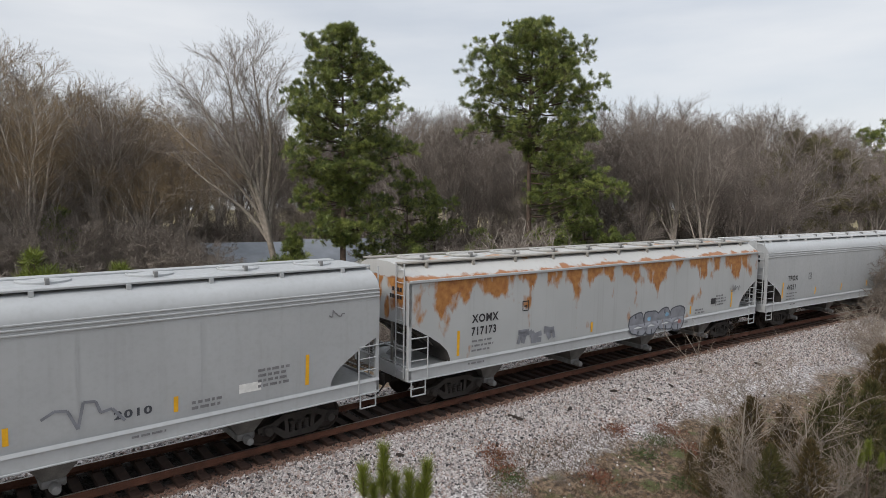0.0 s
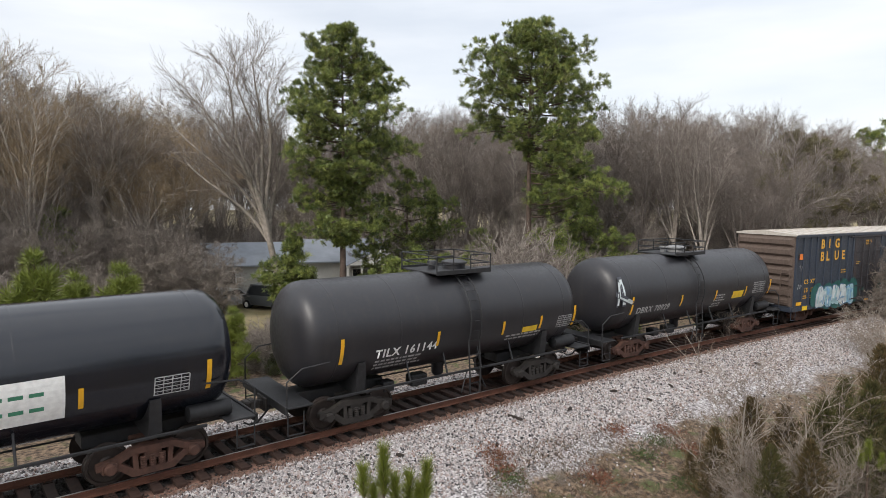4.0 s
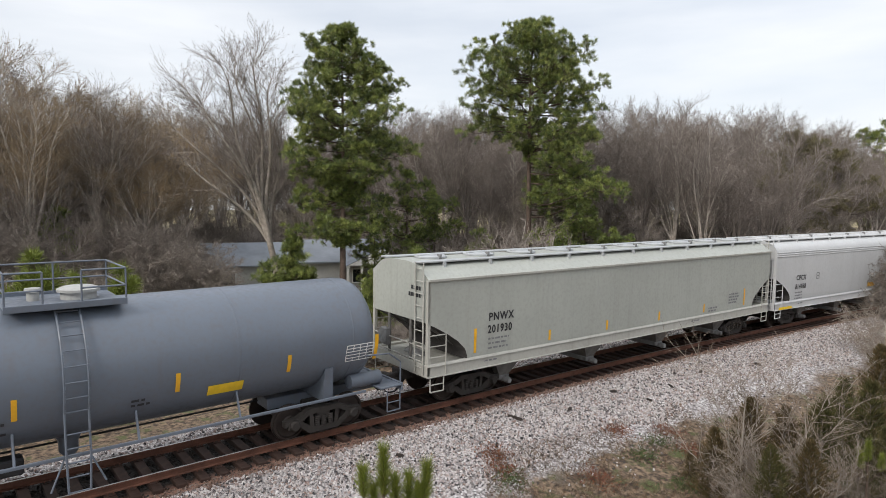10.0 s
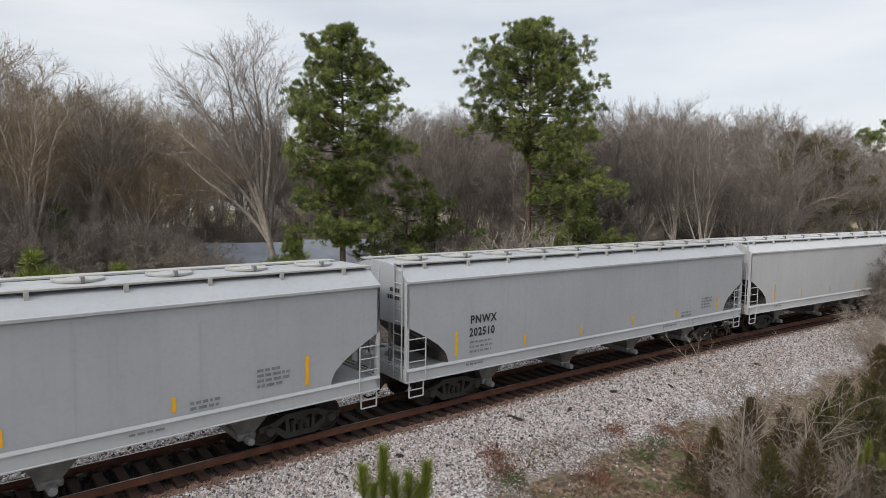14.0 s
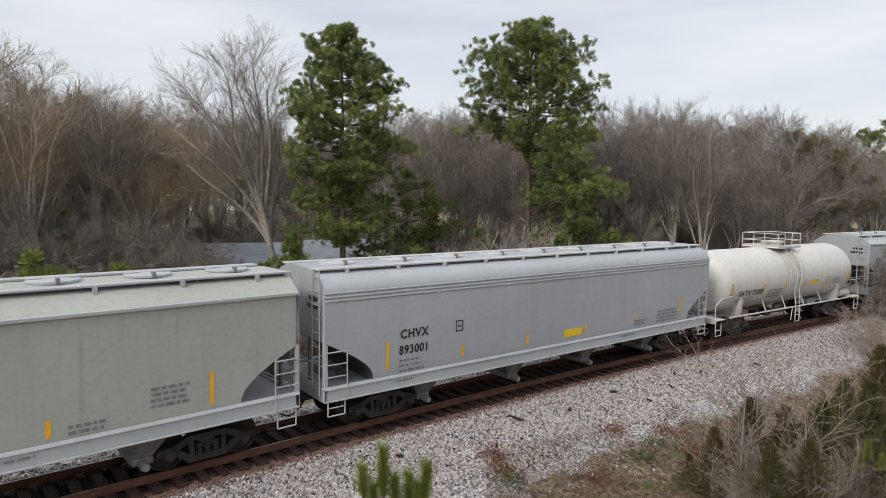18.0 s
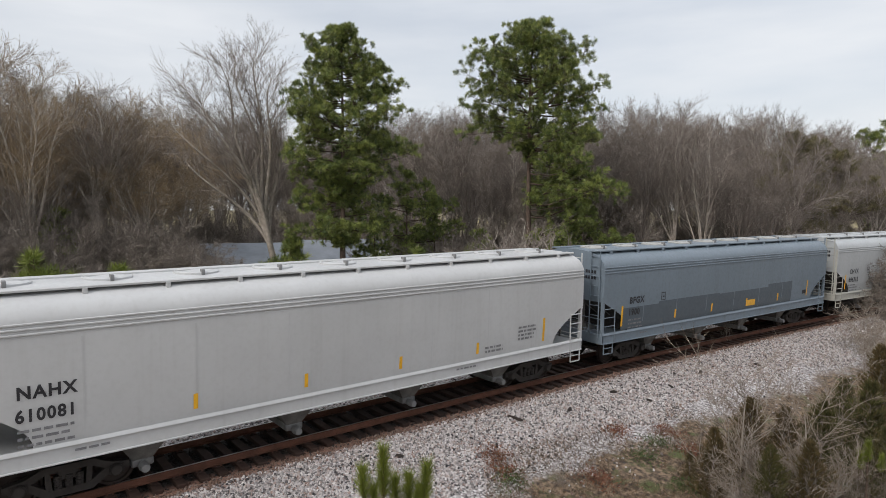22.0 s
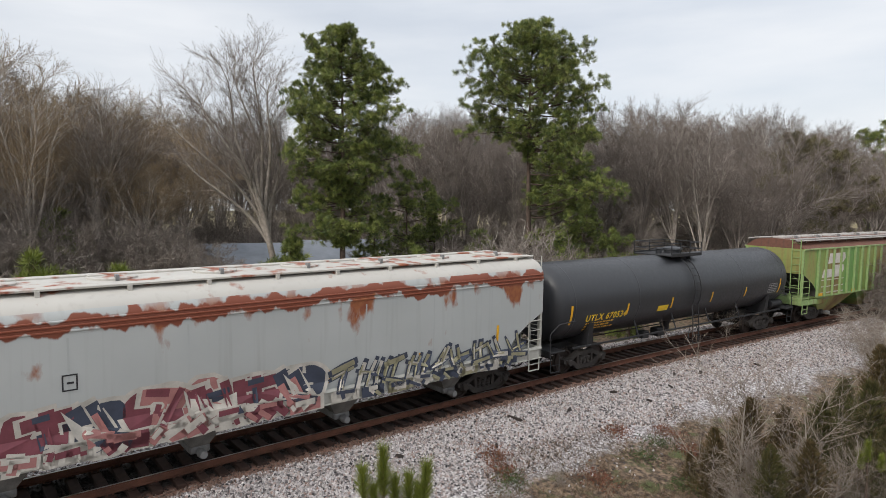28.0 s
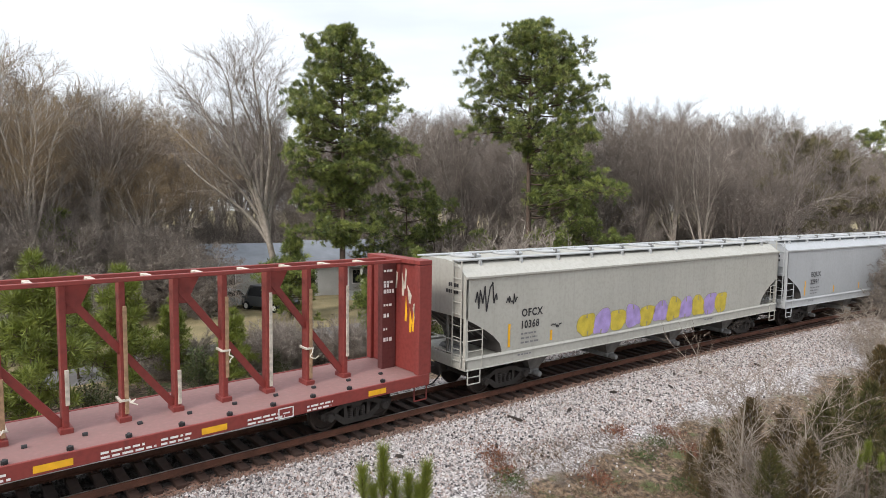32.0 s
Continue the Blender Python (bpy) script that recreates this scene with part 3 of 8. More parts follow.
def pine_meshes(seed, h, reach, whorls, first, trunk_r, needle=None, per=5, tuft_n=26, blade=0.24, bw=0.026, step=0.50, lean=0.0, rise=0.12):
    """Trunk, limbs and needle tufts of a pine. reach(u, az): length of a limb at the share u of the height, towards az."""
    r = random.Random(seed)
    wood, leaf = Tris(), Tris()
    n = 14
    pts = [Vector((0, 0, -0.4))]
    for i in range(n):
        u = (i + 1) / n
        pts.append(Vector((lean * h * u * u + 0.004 * h * math.sin(5 * u + seed), 0.004 * h * math.cos(4 * u + seed), h * u)))
    for i in range(n):
        wood.rod(pts[i], pts[i + 1], trunk_r * (1 - 0.92 * i / n), trunk_r * (1 - 0.92 * (i + 1) / n), 8)

    def axis(z):
        t = max(0, min(n - 1e-6, z / h * n))
        i = int(t)
        return pts[i].lerp(pts[i + 1], t - i)

    def tuft(c, d, size):
        """A shoot with needles standing forward round it, as one island."""
        k = len(leaf.v)
        leaf.v.append(tuple(c))
        for _ in range(tuft_n):
            dd = (d * 0.55 + rnd_unit(r)).normalized()
            o = c + d * (size * r.uniform(0.0, 0.5))
            tip = o + dd * size * r.uniform(0.7, 1.15)
            s = dd.cross(rnd_unit(r)).normalized() * (bw * r.uniform(0.35, 0.6))
            m = c.lerp(tip, 0.55)
            q = len(leaf.v)
            leaf.v += [tuple(m - s), tuple(m + s), tuple(tip)]
            leaf.f += [(k, q, q + 1), (q, q + 2, q + 1)]

    def spray(p, d, ln, rad):
        """A side branch that ends in a cluster of upright tufts."""
        d = d.normalized()
        q = p + d * ln
        wood.rod(p, q, rad, rad * 0.5, 3)
        for _ in range(2 + int(ln * 3.2)):
            t = r.uniform(0.45, 1.0)
            base = p.lerp(q, t)
            o = rnd_unit(r)
            o = Vector((o.x, o.y, abs(o.z) * 0.9 + 0.25)).normalized()
            up = (o + d * 0.45 + Vector((0, 0, 0.35))).normalized()
            tip = base + up * blade * r.uniform(0.3, 0.95)
            wood.rod(base, tip, 0.010, 0.006, 3)
            tuft(tip, up, blade * r.uniform(0.8, 1.2))
        tuft(q, (d + Vector((0, 0, 0.5))).normalized(), blade)
    az = r.uniform(0, 6.28)
    for w in range(whorls):
        uw = first + (1 - first) * (w + 0.5) / whorls
        for k in range(per):
            u = min(0.985, max(first, uw + r.uniform(-1.2, 1.2) * (1 - first) / whorls))
            az += 2.4 + r.uniform(-0.3, 0.3)
            ln = reach(u, az) * r.uniform(0.58, 1.10)
            if ln < 0.25:
                continue
            p = axis(u * h)
            slope = rise * (u - first) / (1 - first) * 2.2 - 0.12 + r.uniform(-0.12, 0.16)
            d = Vector((math.cos(az), math.sin(az), slope)).normalized()
            steps = max(2, int(ln / step + 0.5))
            rad = 0.012 + 0.010 * ln
            for i in range(steps):
                q = p + d * (ln / steps)
                f = (i + 1) / steps
                wood.rod(p, q, rad * (1 - 0.8 * i / steps), rad * (1 - 0.8 * f), 5)
                if f > (0.40 if ln > 2.0 else 0.2):
                    for _ in range(3 if f < 0.99 else 6):
                        spray(p.lerp(q, r.random()), d * r.uniform(0.2, 0.9) + rnd_unit(r) + Vector((0, 0, 0.25)), min(1.0, 0.30 + 0.16 * ln) * r.uniform(0.5, 1.0), 0.010)
                p = q
                d = (d + rnd_unit(r) * 0.16 + Vector((0, 0, 0.055))).normalized()
    for i in range(5):
        spray(axis(h * (0.93 + 0.014 * i)), Vector((r.uniform(-0.5, 0.5), r.uniform(-0.5, 0.5), 1)), 0.35, 0.012)
    return wood.mesh("trunk", BARK_PINE, True), leaf.mesh("needles", needle or NEEDLE)


def at_view(px_yaw, dist):
    """The ground at a bearing in degrees from the track's normal and a distance from the eye."""
    a = radians(px_yaw)
    return EYE[0] + math.sin(a) * dist, EYE[1] + math.cos(a) * dist


def stand(x, y, turn=0.0, scale=1.0, sink=0.05, tilt=0.0):
    return Matrix.Translation((x, y, lie(x, y) - sink)) @ Matrix.Rotation(radians(turn), 4, "Z") @ Matrix.Rotation(radians(tilt), 4, "X") @ Matrix.Scale(scale, 4)


SKY_B = [0, 4.8, 10.7, 14.3, 20, 30, 38.9, 50, 58, 65.2, 71.3, 74.6, 82]
SKY_T = [0.262, 0.255, 0.212, 0.185, 0.150, 0.150, 0.170, 0.160, 0.165, 0.145, 0.128, 0.098, 0.09]


def plant_woods():
    r = random.Random(41)

    # reach of the limbs across the line of sight, to its one side and the other, and along it
    def crown(bearing, us, right, left, deep):
        t = radians(bearing)

        def reach(u, az):
            c = math.cos(az + t)
            side = float(np.interp(u, us, right if c > 0 else left))
            return max(0.0, abs(c) ** 1.5 * side + (1 - abs(c) ** 1.5) * min(float(np.interp(u, us, deep)), 1.5 * side + 0.6))
        return reach
    x, y = at_view(31.1, 42)
    us = [0.22, 0.27, 0.33, 0.38, 0.42, 0.46, 0.52, 0.60, 0.70, 0.80, 0.88, 0.94, 1.0]
    plant_tree("pine_tree", pine_meshes(5, 19.1, crown(31.1, us, [0, 0.5, 3.0, 3.4, 2.2, 2.0, 5.0, 4.9, 4.5, 3.7, 2.7, 1.7, 0.5], [0, 0.4, 4.4, 4.4, 2.4, 1.6, 3.6, 4.4, 4.6, 3.4, 2.4, 1.5, 0.5], [0, 0.3, 1.3, 1.5, 1.0, 1.2, 3.0, 3.8, 3.8, 3.2, 2.4, 1.6, 0.6]), 20, 0.27, 0.25, per=8), "tall dark green pine with a dense rounded crown", "tree", stand(x, y), "tall pines", ("trunk", "needle_crown"))
    x, y = at_view(48.0, 44)
    us = [0.20, 0.28, 0.36, 0.44, 0.52, 0.58, 0.64, 0.72, 0.80, 0.88, 0.95, 1.0]
    plant_tree("pine_tree", pine_meshes(9, 20.2, crown(48.0, us, [0, 5.4, 6.6, 6.8, 6.2, 5.6, 6.2, 5.8, 4.6, 2.9, 1.7, 0.5], [0, 0, 0, 0, 0, 1.2, 5.2, 5.4, 4.3, 2.8, 1.6, 0.5], [0, 0.0, 0.0, 0.1, 0.3, 1.2, 3.8, 4.4, 4.0, 3.2, 2.0, 0.7]), 20, 0.25, 0.25, per=9, lean=0.012), "tall pine with an open crown and visible trunk", "tree", stand(x, y), "tall pines", ("trunk", "needle_crown"))

    def env_s(u):
        return float(np.interp(u, [0, 0.15, 0.5, 1.0], [0, 0.95, 0.75, 0.12]))
    small = [pine_meshes(20 + i, 6.0, lambda u, az: 2.5 * env_s(u) * (1 + 0.3 * math.sin(2 * az + 9 * u)), 9, 0.10, 0.08, per=5, tuft_n=18, blade=0.30, bw=0.036) for i in range(3)]
    for b, d, sc in ((38.0, 35, 0.80), (35.8, 35.5, 0.72), (40.5, 37, 0.72), (42.3, 39, 0.7), (33.8, 36, 0.6), (26.4, 43, 0.9), (50.8, 42, 0.9), (57.0, 34, 0.55), (43.5, 47, 0.9), (8.5, 50, 1.15), (10.6, 52, 0.9)):
        x, y = at_view(b, d)
        plant_tree("pine_tree", small[r.randrange(3)], "low bushy green pine at the edge of the wood", "tree", stand(x, y, r.uniform(0, 360), sc), "low pines", ("trunk", "needle_crown"))
    middling = [pine_meshes(26 + i, 12.0, lambda u, az: float(np.interp(u, [0.2, 0.35, 0.6, 0.85, 1.0], [0.5, 2.6, 3.2, 1.8, 0.4])) * (1 + 0.35 * math.sin(2 * az + 6 * u)), 9, 0.28, 0.13, per=5, tuft_n=20, blade=0.25, bw=0.030) for i in range(2)]
    for b, d, sc in ((36.9, 46, 0.83), (39.4, 48, 0.72), (33.9, 45, 0.56), (53.0, 45, 0.66), (55.6, 43, 0.50), (50.6, 52, 0.95), (69.0, 74, 1.15), (70.9, 72, 1.0), (75.6, 96, 1.5), (78.0, 100, 1.5), (2.0, 52, 0.62)):
        x, y = at_view(b, d)
        plant_tree("pine_tree", middling[r.randrange(2)], "middling green pine standing among the bare trees", "tree", stand(x, y, r.uniform(0, 360), sc), "low pines", ("trunk", "needle_crown"))
    young = [pine_meshes(30 + i, 4.2, lambda u, az: 1.2 * env_s(u), 8, 0.16, 0.05, NEEDLE_YOUNG, 4, 20, 0.26, 0.022, 0.4, 0.0, 0.6) for i in range(2)]
    for b, d, sc in ((6.8, 24, 1.30), (12.8, 27, 1.15), (9.5, 31, 1.0), (16.5, 29, 0.8), (21.5, 27, 0.72), (3.6, 26, 1.0)):
        x, y = at_view(b, d)
        plant_tree("pine_sapling", young[r.randrange(2)], "young light green pine behind the track", "tree", stand(x, y, r.uniform(0, 360), sc), "young pines", ("trunk", "needle_crown"))
    # the tall pale leafless tree beside the pines
    x, y = at_view(25.7, 46)
    cs, sn = math.cos(radians(-25.7)), math.sin(radians(-25.7))
    ends = [(x1 * cs - y1 * sn, x1 * sn + y1 * cs, z1) for x1, y1, z1 in ((-1.5, 0.8, 20.6), (-4.6, -1.2, 19.6), (-3.0, 1.6, 20.4), (-6.3, 0.6, 18.0), (-0.3, -0.6, 18.6), (-8.3, -1.0, 15.4), (0.3, 1.4, 15.8), (-7.6, 1.6, 12.6), (-2.2, 2.8, 18.0), (-5.4, -2.4, 16.6))]
    plant_tree("bare_tree", crown_tree_meshes(78, 21.4, ends, 8.6, BARK_PALE, TWIG_PALE, 0.026, 0.24, 3, 0.16, (-1.5 * cs, -1.5 * sn), 0.5, 2.2), "tall pale leafless tree with a wide fan of fine branches", "tree", stand(x, y), "bare trees")
    # leafless wood in rows
    kinds = []
    for i in range(9):
        w, low, fk = r.uniform(3.4, 5.0), r.uniform(6.5, 9.5), r.uniform(4.5, 8.0)
        kinds.append(crown_tree_meshes(100 + i, 15.0, dome(130 + i, 15.0, w, low, 7 + i % 3), fk, (BARK_MID, BARK, BARK_MID)[i % 3], TWIG_TAN if i in (2, 5) else TWIG, 0.024, 0.135, 3, 0.17))
    for d0, d1, step in ((49, 56, 2.4), (57, 66, 1.7), (68, 80, 1.6), (84, 100, 1.6), (105, 125, 1.8)):
        b = -5.0
        while b < 86:
            bb = b + r.uniform(-0.6, 0.6)
            d = r.uniform(d0, d1)
            b += step * r.uniform(0.8, 1.2)
            if (d0 < 66 and 19 < bb < 36.5) or (d0 < 57 and 36 < bb < 40):
                continue
            x, y = at_view(bb, d)
            if off_track(x, y) > 6.0:
                hh = min(21.0, 7.3 + d * float(np.interp(bb, SKY_B, SKY_T))) * r.uniform(0.74, 1.07) * (0.94 if bb < 16 else 1.0)
                k = r.randrange(9)
                if bb > 19 and k in (2, 5):
                    k = (k + 1) % 9
                if bb < 19 and r.random() < 0.6:
                    k = (2, 5)[r.randrange(2)]
                plant_tree("bare_tree", kinds[k], "leafless grey-brown hardwood in the winter wood", "tree", stand(x, y, r.uniform(0, 360), hh / 15.0), "bare trees")
    olive_tree = pine_meshes(60, 12.0, lambda u, az: float(np.interp(u, [0.1, 0.3, 0.6, 0.85, 1.0], [1.5, 3.6, 3.8, 2.4, 0.6])) * (1 + 0.2 * math.sin(3 * az + 5 * u)), 10, 0.12, 0.16, OLIVE, 5, 16, 0.28, 0.040)
    for b, d, sc in ((69.5, 62, 1.12), (66.8, 64, 0.95), (72.4, 66, 1.0), (58.0, 60, 0.75)):
        x, y = at_view(b, d)
        plant_tree("evergreen_tree", olive_tree, "olive green evergreen with a rounded crown among bare trees", "tree", stand(x, y, r.uniform(0, 360), sc), "evergreens", ("trunk", "needle_crown"))
    # unseen wood added across the line, behind the eye, to darken the cars' reflections
    for i in range(46):
        x, y = -70 + 3.6 * i + r.uniform(-1, 1), r.uniform(-58, -38)
        if i % 4 == 0:
            plant_tree("pine_tree", middling[i % 2], "unseen middling green pine across the line, added to darken reflections", "tree", stand(x, y, r.uniform(0, 360), r.uniform(1.0, 1.4)), "low pines", ("trunk", "needle_crown"))
        else:
            plant_tree("bare_tree", kinds[r.randrange(9)], "unseen leafless hardwood across the line, added to darken reflections", "tree", stand(x, y, r.uniform(0, 360), r.uniform(0.8, 1.1)), "bare trees")
    # thin understorey before the wood
    thin = [crown_tree_meshes(160 + i, 9.0, dome(170 + i, 9.0, 2.9, 2.6, 6), 2.2, BARK_PALE, TWIG, 0.022, 0.055, 2, 0.20, (r.uniform(-0.5, 0.5), r.uniform(-0.5, 0.5))) for i in range(3)]
    for i in range(96):
        b = r.uniform(-3, 84)
        d = r.uniform(66, 76) if 18 < b < 42 else r.uniform(47, 58) if b < 60 else r.uniform(52, 66)
        x, y = at_view(b, d)
        if off_track(x, y) > 8.0:
            plant_tree("bare_tree", thin[i % 3], "thin pale leafless sapling before the wood", "tree", stand(x, y, r.uniform(0, 360), r.uniform(0.6, 1.25)), "bare trees")
    # brush at the foot of the wood
    brush = [bare_tree_meshes(200 + i, 3.6, 0.8, 2, (r.uniform(-0.2, 0.2), r.uniform(-0.2, 0.2)), 0.035, 0.02, BARK_PALE, TWIG, 3, 0.024, 0.2, 4, 0.6) for i in range(4)]
    for i in range(340):
        b = r.uniform(-3, 84)
        d = r.uniform(41 if 33 < b < 45 else 31, 66) if not 12 < b < 37 else r.choice((r.uniform(29, 31), r.uniform(62, 70)))
        x, y = at_view(b, d)
        q = off_track(x, y)
        if q > 6.0 and not 12.6 < q < 19.5:
            plant_tree("bare_shrub", brush[r.randrange(4)], "tangled leafless brush at the wood's edge", "shrub", stand(x, y, r.uniform(0, 360), r.uniform(0.35, 0.75) if 12 < b < 37 and d < 32 else r.uniform(0.8, 2.0)), "bare shrubs")
    # arching pale brush beside the line toward the bend
    arch = bare_tree_meshes(230, 6.0, 0.9, 3, (-0.5, -0.1), 0.07, 0.05, BARK_PALE, TWIG, 4, 0.020, 0.0, 5, 0.7)
    for b, d, sc, tn in ((69.5, 50, 1.0, 20), (72.5, 47, 0.9, 140), (66.0, 54, 1.1, 250), (75.5, 44, 0.8, 80), (19.0, 46, 0.9, 30), (24.0, 66, 1.3, 200), (33.4, 68, 1.3, 170), (37.5, 54, 1.2, 250), (17.2, 50, 1.2, 340), (14.0, 48, 1.2, 90), (11.0, 47, 1.1, 180), (6.0, 49, 1.2, 45), (60.0, 55, 1.2, 130), (56.0, 58, 1.3, 10)):
        x, y = at_view(b, d)
        plant_tree("bare_shrub", arch, "arching pale leafless brush beside the line", "shrub", stand(x, y, tn, sc), "bare shrubs")

    def bush(seed, w, h, n, mat, size=0.09, tips_n=26, bark=BARK):
        rr = random.Random(seed)
        t, wd = Tris(), Tris()
        tips = []
        for _ in range(tips_n):
            a, e = rr.uniform(0, 6.28), rr.uniform(0.25, 1.45)
            L = rr.uniform(0.6, 1.0)
            tip = Vector((math.cos(a) * math.cos(e) * w * L, math.sin(a) * math.cos(e) * w * L, math.sin(e) * h * L + 0.1))
            wd.rod(Vector((0, 0, -0.1)), tip, 0.02, 0.006, 3)
            tips.append(tip)
        for _ in range(n):
            k = tips[rr.randrange(tips_n)]
            p = k * rr.uniform(0.40, 1.06) + rnd_unit(rr) * 0.16 * w
            if p.z < 0.02:
                p.z = 0.05
            d = (rnd_unit(rr) + k.normalized() * 0.8).normalized()
            t.twig(p, p + d * size * rr.uniform(1.2, 3.0), size * rr.uniform(0.4, 0.9), d.cross(rnd_unit(rr)).normalized())
        return wd.mesh("stem_fan", bark), t.mesh("foliage", mat)
    def cedar(seed, w, h, n, mat):
        """A cedar: upright feathery sprays in an uneven cone."""
        rr = random.Random(seed)
        t, wd = Tris(), Tris()
        wd.rod(Vector((0, 0, -0.1)), Vector((0, 0, h * 0.95)), 0.045, 0.008, 5)
        for _ in range(n):
            u = rr.random() ** 1.3
            a = rr.uniform(0, 6.28)
            lobe = 0.72 + 0.28 * math.sin(3 * a + 7 * u + seed) + 0.2 * math.sin(8 * a + 3 * u)
            reach = w * (1 - u) ** 0.75 * lobe * rr.uniform(0.55, 1.05) + 0.04
            base = Vector((0, 0, max(0.05, u * h - reach * 0.25)))
            tip = Vector((math.cos(a) * reach, math.sin(a) * reach, u * h + reach * 0.35 + 0.05))
            if rr.random() < 0.25:
                wd.rod(base, tip, 0.008, 0.003, 3)
            d = (tip - base).normalized()
            for k in range(16):
                p = base.lerp(tip, rr.uniform(0.5, 1.0))
                dd = (d * 0.6 + Vector((0, 0, 0.7)) + rnd_unit(rr) * 0.6).normalized()
                t.twig(p, p + dd * rr.uniform(0.07, 0.17), rr.uniform(0.012, 0.03), dd.cross(rnd_unit(rr)).normalized())
        return wd.mesh("stem_fan", BARK), t.mesh("foliage", mat)
    green = [bush(300 + i, 1.5, 2.2, 1700, LEAF_DARK) for i in range(3)]
    for i in range(150):
        b = r.uniform(-3, 80)
        x, y = at_view(b, r.uniform(24, 46))
        q = off_track(x, y)
        if 6.0 < q < 10.5 or (19.8 < q < 26 and b > 40):
            plant_tree("evergreen_bush", green[r.randrange(3)], "dark evergreen undergrowth below the trees", "shrub", stand(x, y, r.uniform(0, 360), r.uniform(0.5, 1.15) * (0.75 if 12 < b < 36 else 1.0)), "evergreen bushes", ("stem_fan", "foliage"))

    # ---- the near bank ----
    brown = [cedar(320 + i, 0.95, 2.1, 520, CEDAR) for i in range(2)]
    olive = [cedar(330 + i, 1.05, 2.2, 560, CEDAR_GREEN) for i in range(2)]

    def near(px, py, z):
        """The ground point seen at a place of the picture, at the height z."""
        m = aim(40.2, 3.78)
        way = m.to_3x3() @ Vector(((px - 784) / 1103.0, (441 - py) / 1103.0, -1.0))
        k = (z - EYE[2]) / way.z
        return EYE[0] + way.x * k, EYE[1] + way.y * k
    for px, py, sc, mesh, lab in ((1325, 862, 1.12, brown[0], 0), (1262, 880, 0.85, brown[1], 0), (1385, 850, 1.0, brown[1], 0), (1452, 840, 1.05, olive[0], 1), (1535, 830, 1.25, olive[1], 1), (1490, 790, 1.0, olive[0], 1), (1555, 745, 1.25, brown[0], 0), (1568, 880, 1.0, olive[1], 1), (1430, 900, 0.9, brown[0], 0), (1600, 700, 1.4, brown[1], 0), (1220, 850, 0.35, brown[0], 0), (1360, 905, 0.8, olive[0], 1)):
        x, y = near(px, py, -1.2)
        plant_tree("cedar_bush", mesh, ("brown winter cedar bush on the bank", "olive green cedar bush on the bank")[lab], "shrub", stand(x, y, r.uniform(0, 360), sc), "cedar bushes", ("stem_fan", "foliage"))
    slim = [bare_tree_meshes(400 + i, 4.6, 0.85, 2, (0, 0), 0.040, 0.12, BARK_PALE, STEM, 3, 0.012, 0.35, 1, 0, 2) for i in range(2)]
    wide = [bare_tree_meshes(410 + i, 2.6, 0.9, 1, (0.1, 0), 0.026, 0.05, BARK_PALE, STEM, 3, 0.010, 0.05, 4, 0.8) for i in range(2)]
    for px, py, sc, mesh in ((1312, 885, 1.02, slim[0]), (1422, 880, 0.95, slim[1]), (1372, 905, 0.95, wide[0]), (1440, 890, 0.85, wide[1]), (1300, 905, 0.6, wide[1]), (1500, 880, 0.7, wide[0]), (1545, 690, 1.15, wide[1]), (1575, 650, 1.3, wide[0]), (1000, 880, 0.25, wide[0]), (1350, 880, 0.7, wide[1]), (1285, 640, 0.55, slim[1]), (1495, 760, 0.6, wide[0])):
        x, y = near(px, py, -1.25)
        plant_tree("bare_sapling", mesh, "slender leafless sapling on the near bank", "tree", stand(x, y, r.uniform(0, 360), sc), "bare saplings")
    # dead grass, vines and leaf litter
    blades, vines = Tris(), Tris()
    for i in range(36000):
        px, py = r.uniform(860, 1640), r.uniform(690, 960)
        edge = 835 - (px - 870) * 0.30 if px < 1250 else 720 - (px - 1250) * 0.25
        if py < edge + 22 * noise.noise(Vector((px * 0.02, py * 0.02, 3))):
            continue
        x, y = near(px, py, -1.0)
        if noise.noise(Vector((x * 0.7, y * 0.7, 9))) < -0.22:
            continue
        z = lie(x, y)
        d = Vector((r.uniform(-0.8, 0.8), r.uniform(-0.8, 0.8), r.uniform(0.25, 1.0))).normalized()
        ln = r.uniform(0.08, 0.34)
        p = Vector((x, y, z))
        blades.twig(p, p + d * ln, r.uniform(0.006, 0.016), d.cross(rnd_unit(r)).normalized())
    ob = new("dead_grass", blades.mesh("dead_grass", DRY))
    tagged(ob, "dead brown grass and stems on the near bank", "grass", kind="stuff")
    ivy = by_object("low_green_weeds", [(0.05, 0.09, 0.02), (0.10, 0.14, 0.04), (0.08, 0.10, 0.03)], 0.8, True, 3.0, 0.0)
    red = by_object("red_dead_leaves", [(0.20, 0.055, 0.035), (0.28, 0.12, 0.06), (0.13, 0.05, 0.035)], 0.85, True, 3.0, 0.0)
    for nm, mat, spots, n, lab in (("weed_patch", ivy, ((905, 862), (1140, 812), (1165, 790), (1210, 850), (1500, 870)), 340, "low green weeds among dead grass"), ("leaf_patch", red, ((872, 828), (890, 850), (1092, 778), (1180, 772), (1225, 800), (1060, 850)), 420, "rust-red dead leaves and vines")):
        t = Tris()
        for px, py in spots:
            x0, y0 = near(px, py, -0.95)
            for _ in range(n):
                x, y = x0 + r.gauss(0, 0.24), y0 + r.gauss(0, 0.24)
                d = Vector((r.uniform(-1, 1), r.uniform(-1, 1), r.uniform(0.1, 0.9))).normalized()
                p = Vector((x, y, lie(x, y) + r.uniform(0, 0.16)))
                t.twig(p, p + d * r.uniform(0.03, 0.09), r.uniform(0.02, 0.05), d.cross(rnd_unit(r)).normalized())
        ob = new(nm, t.mesh(nm, mat))
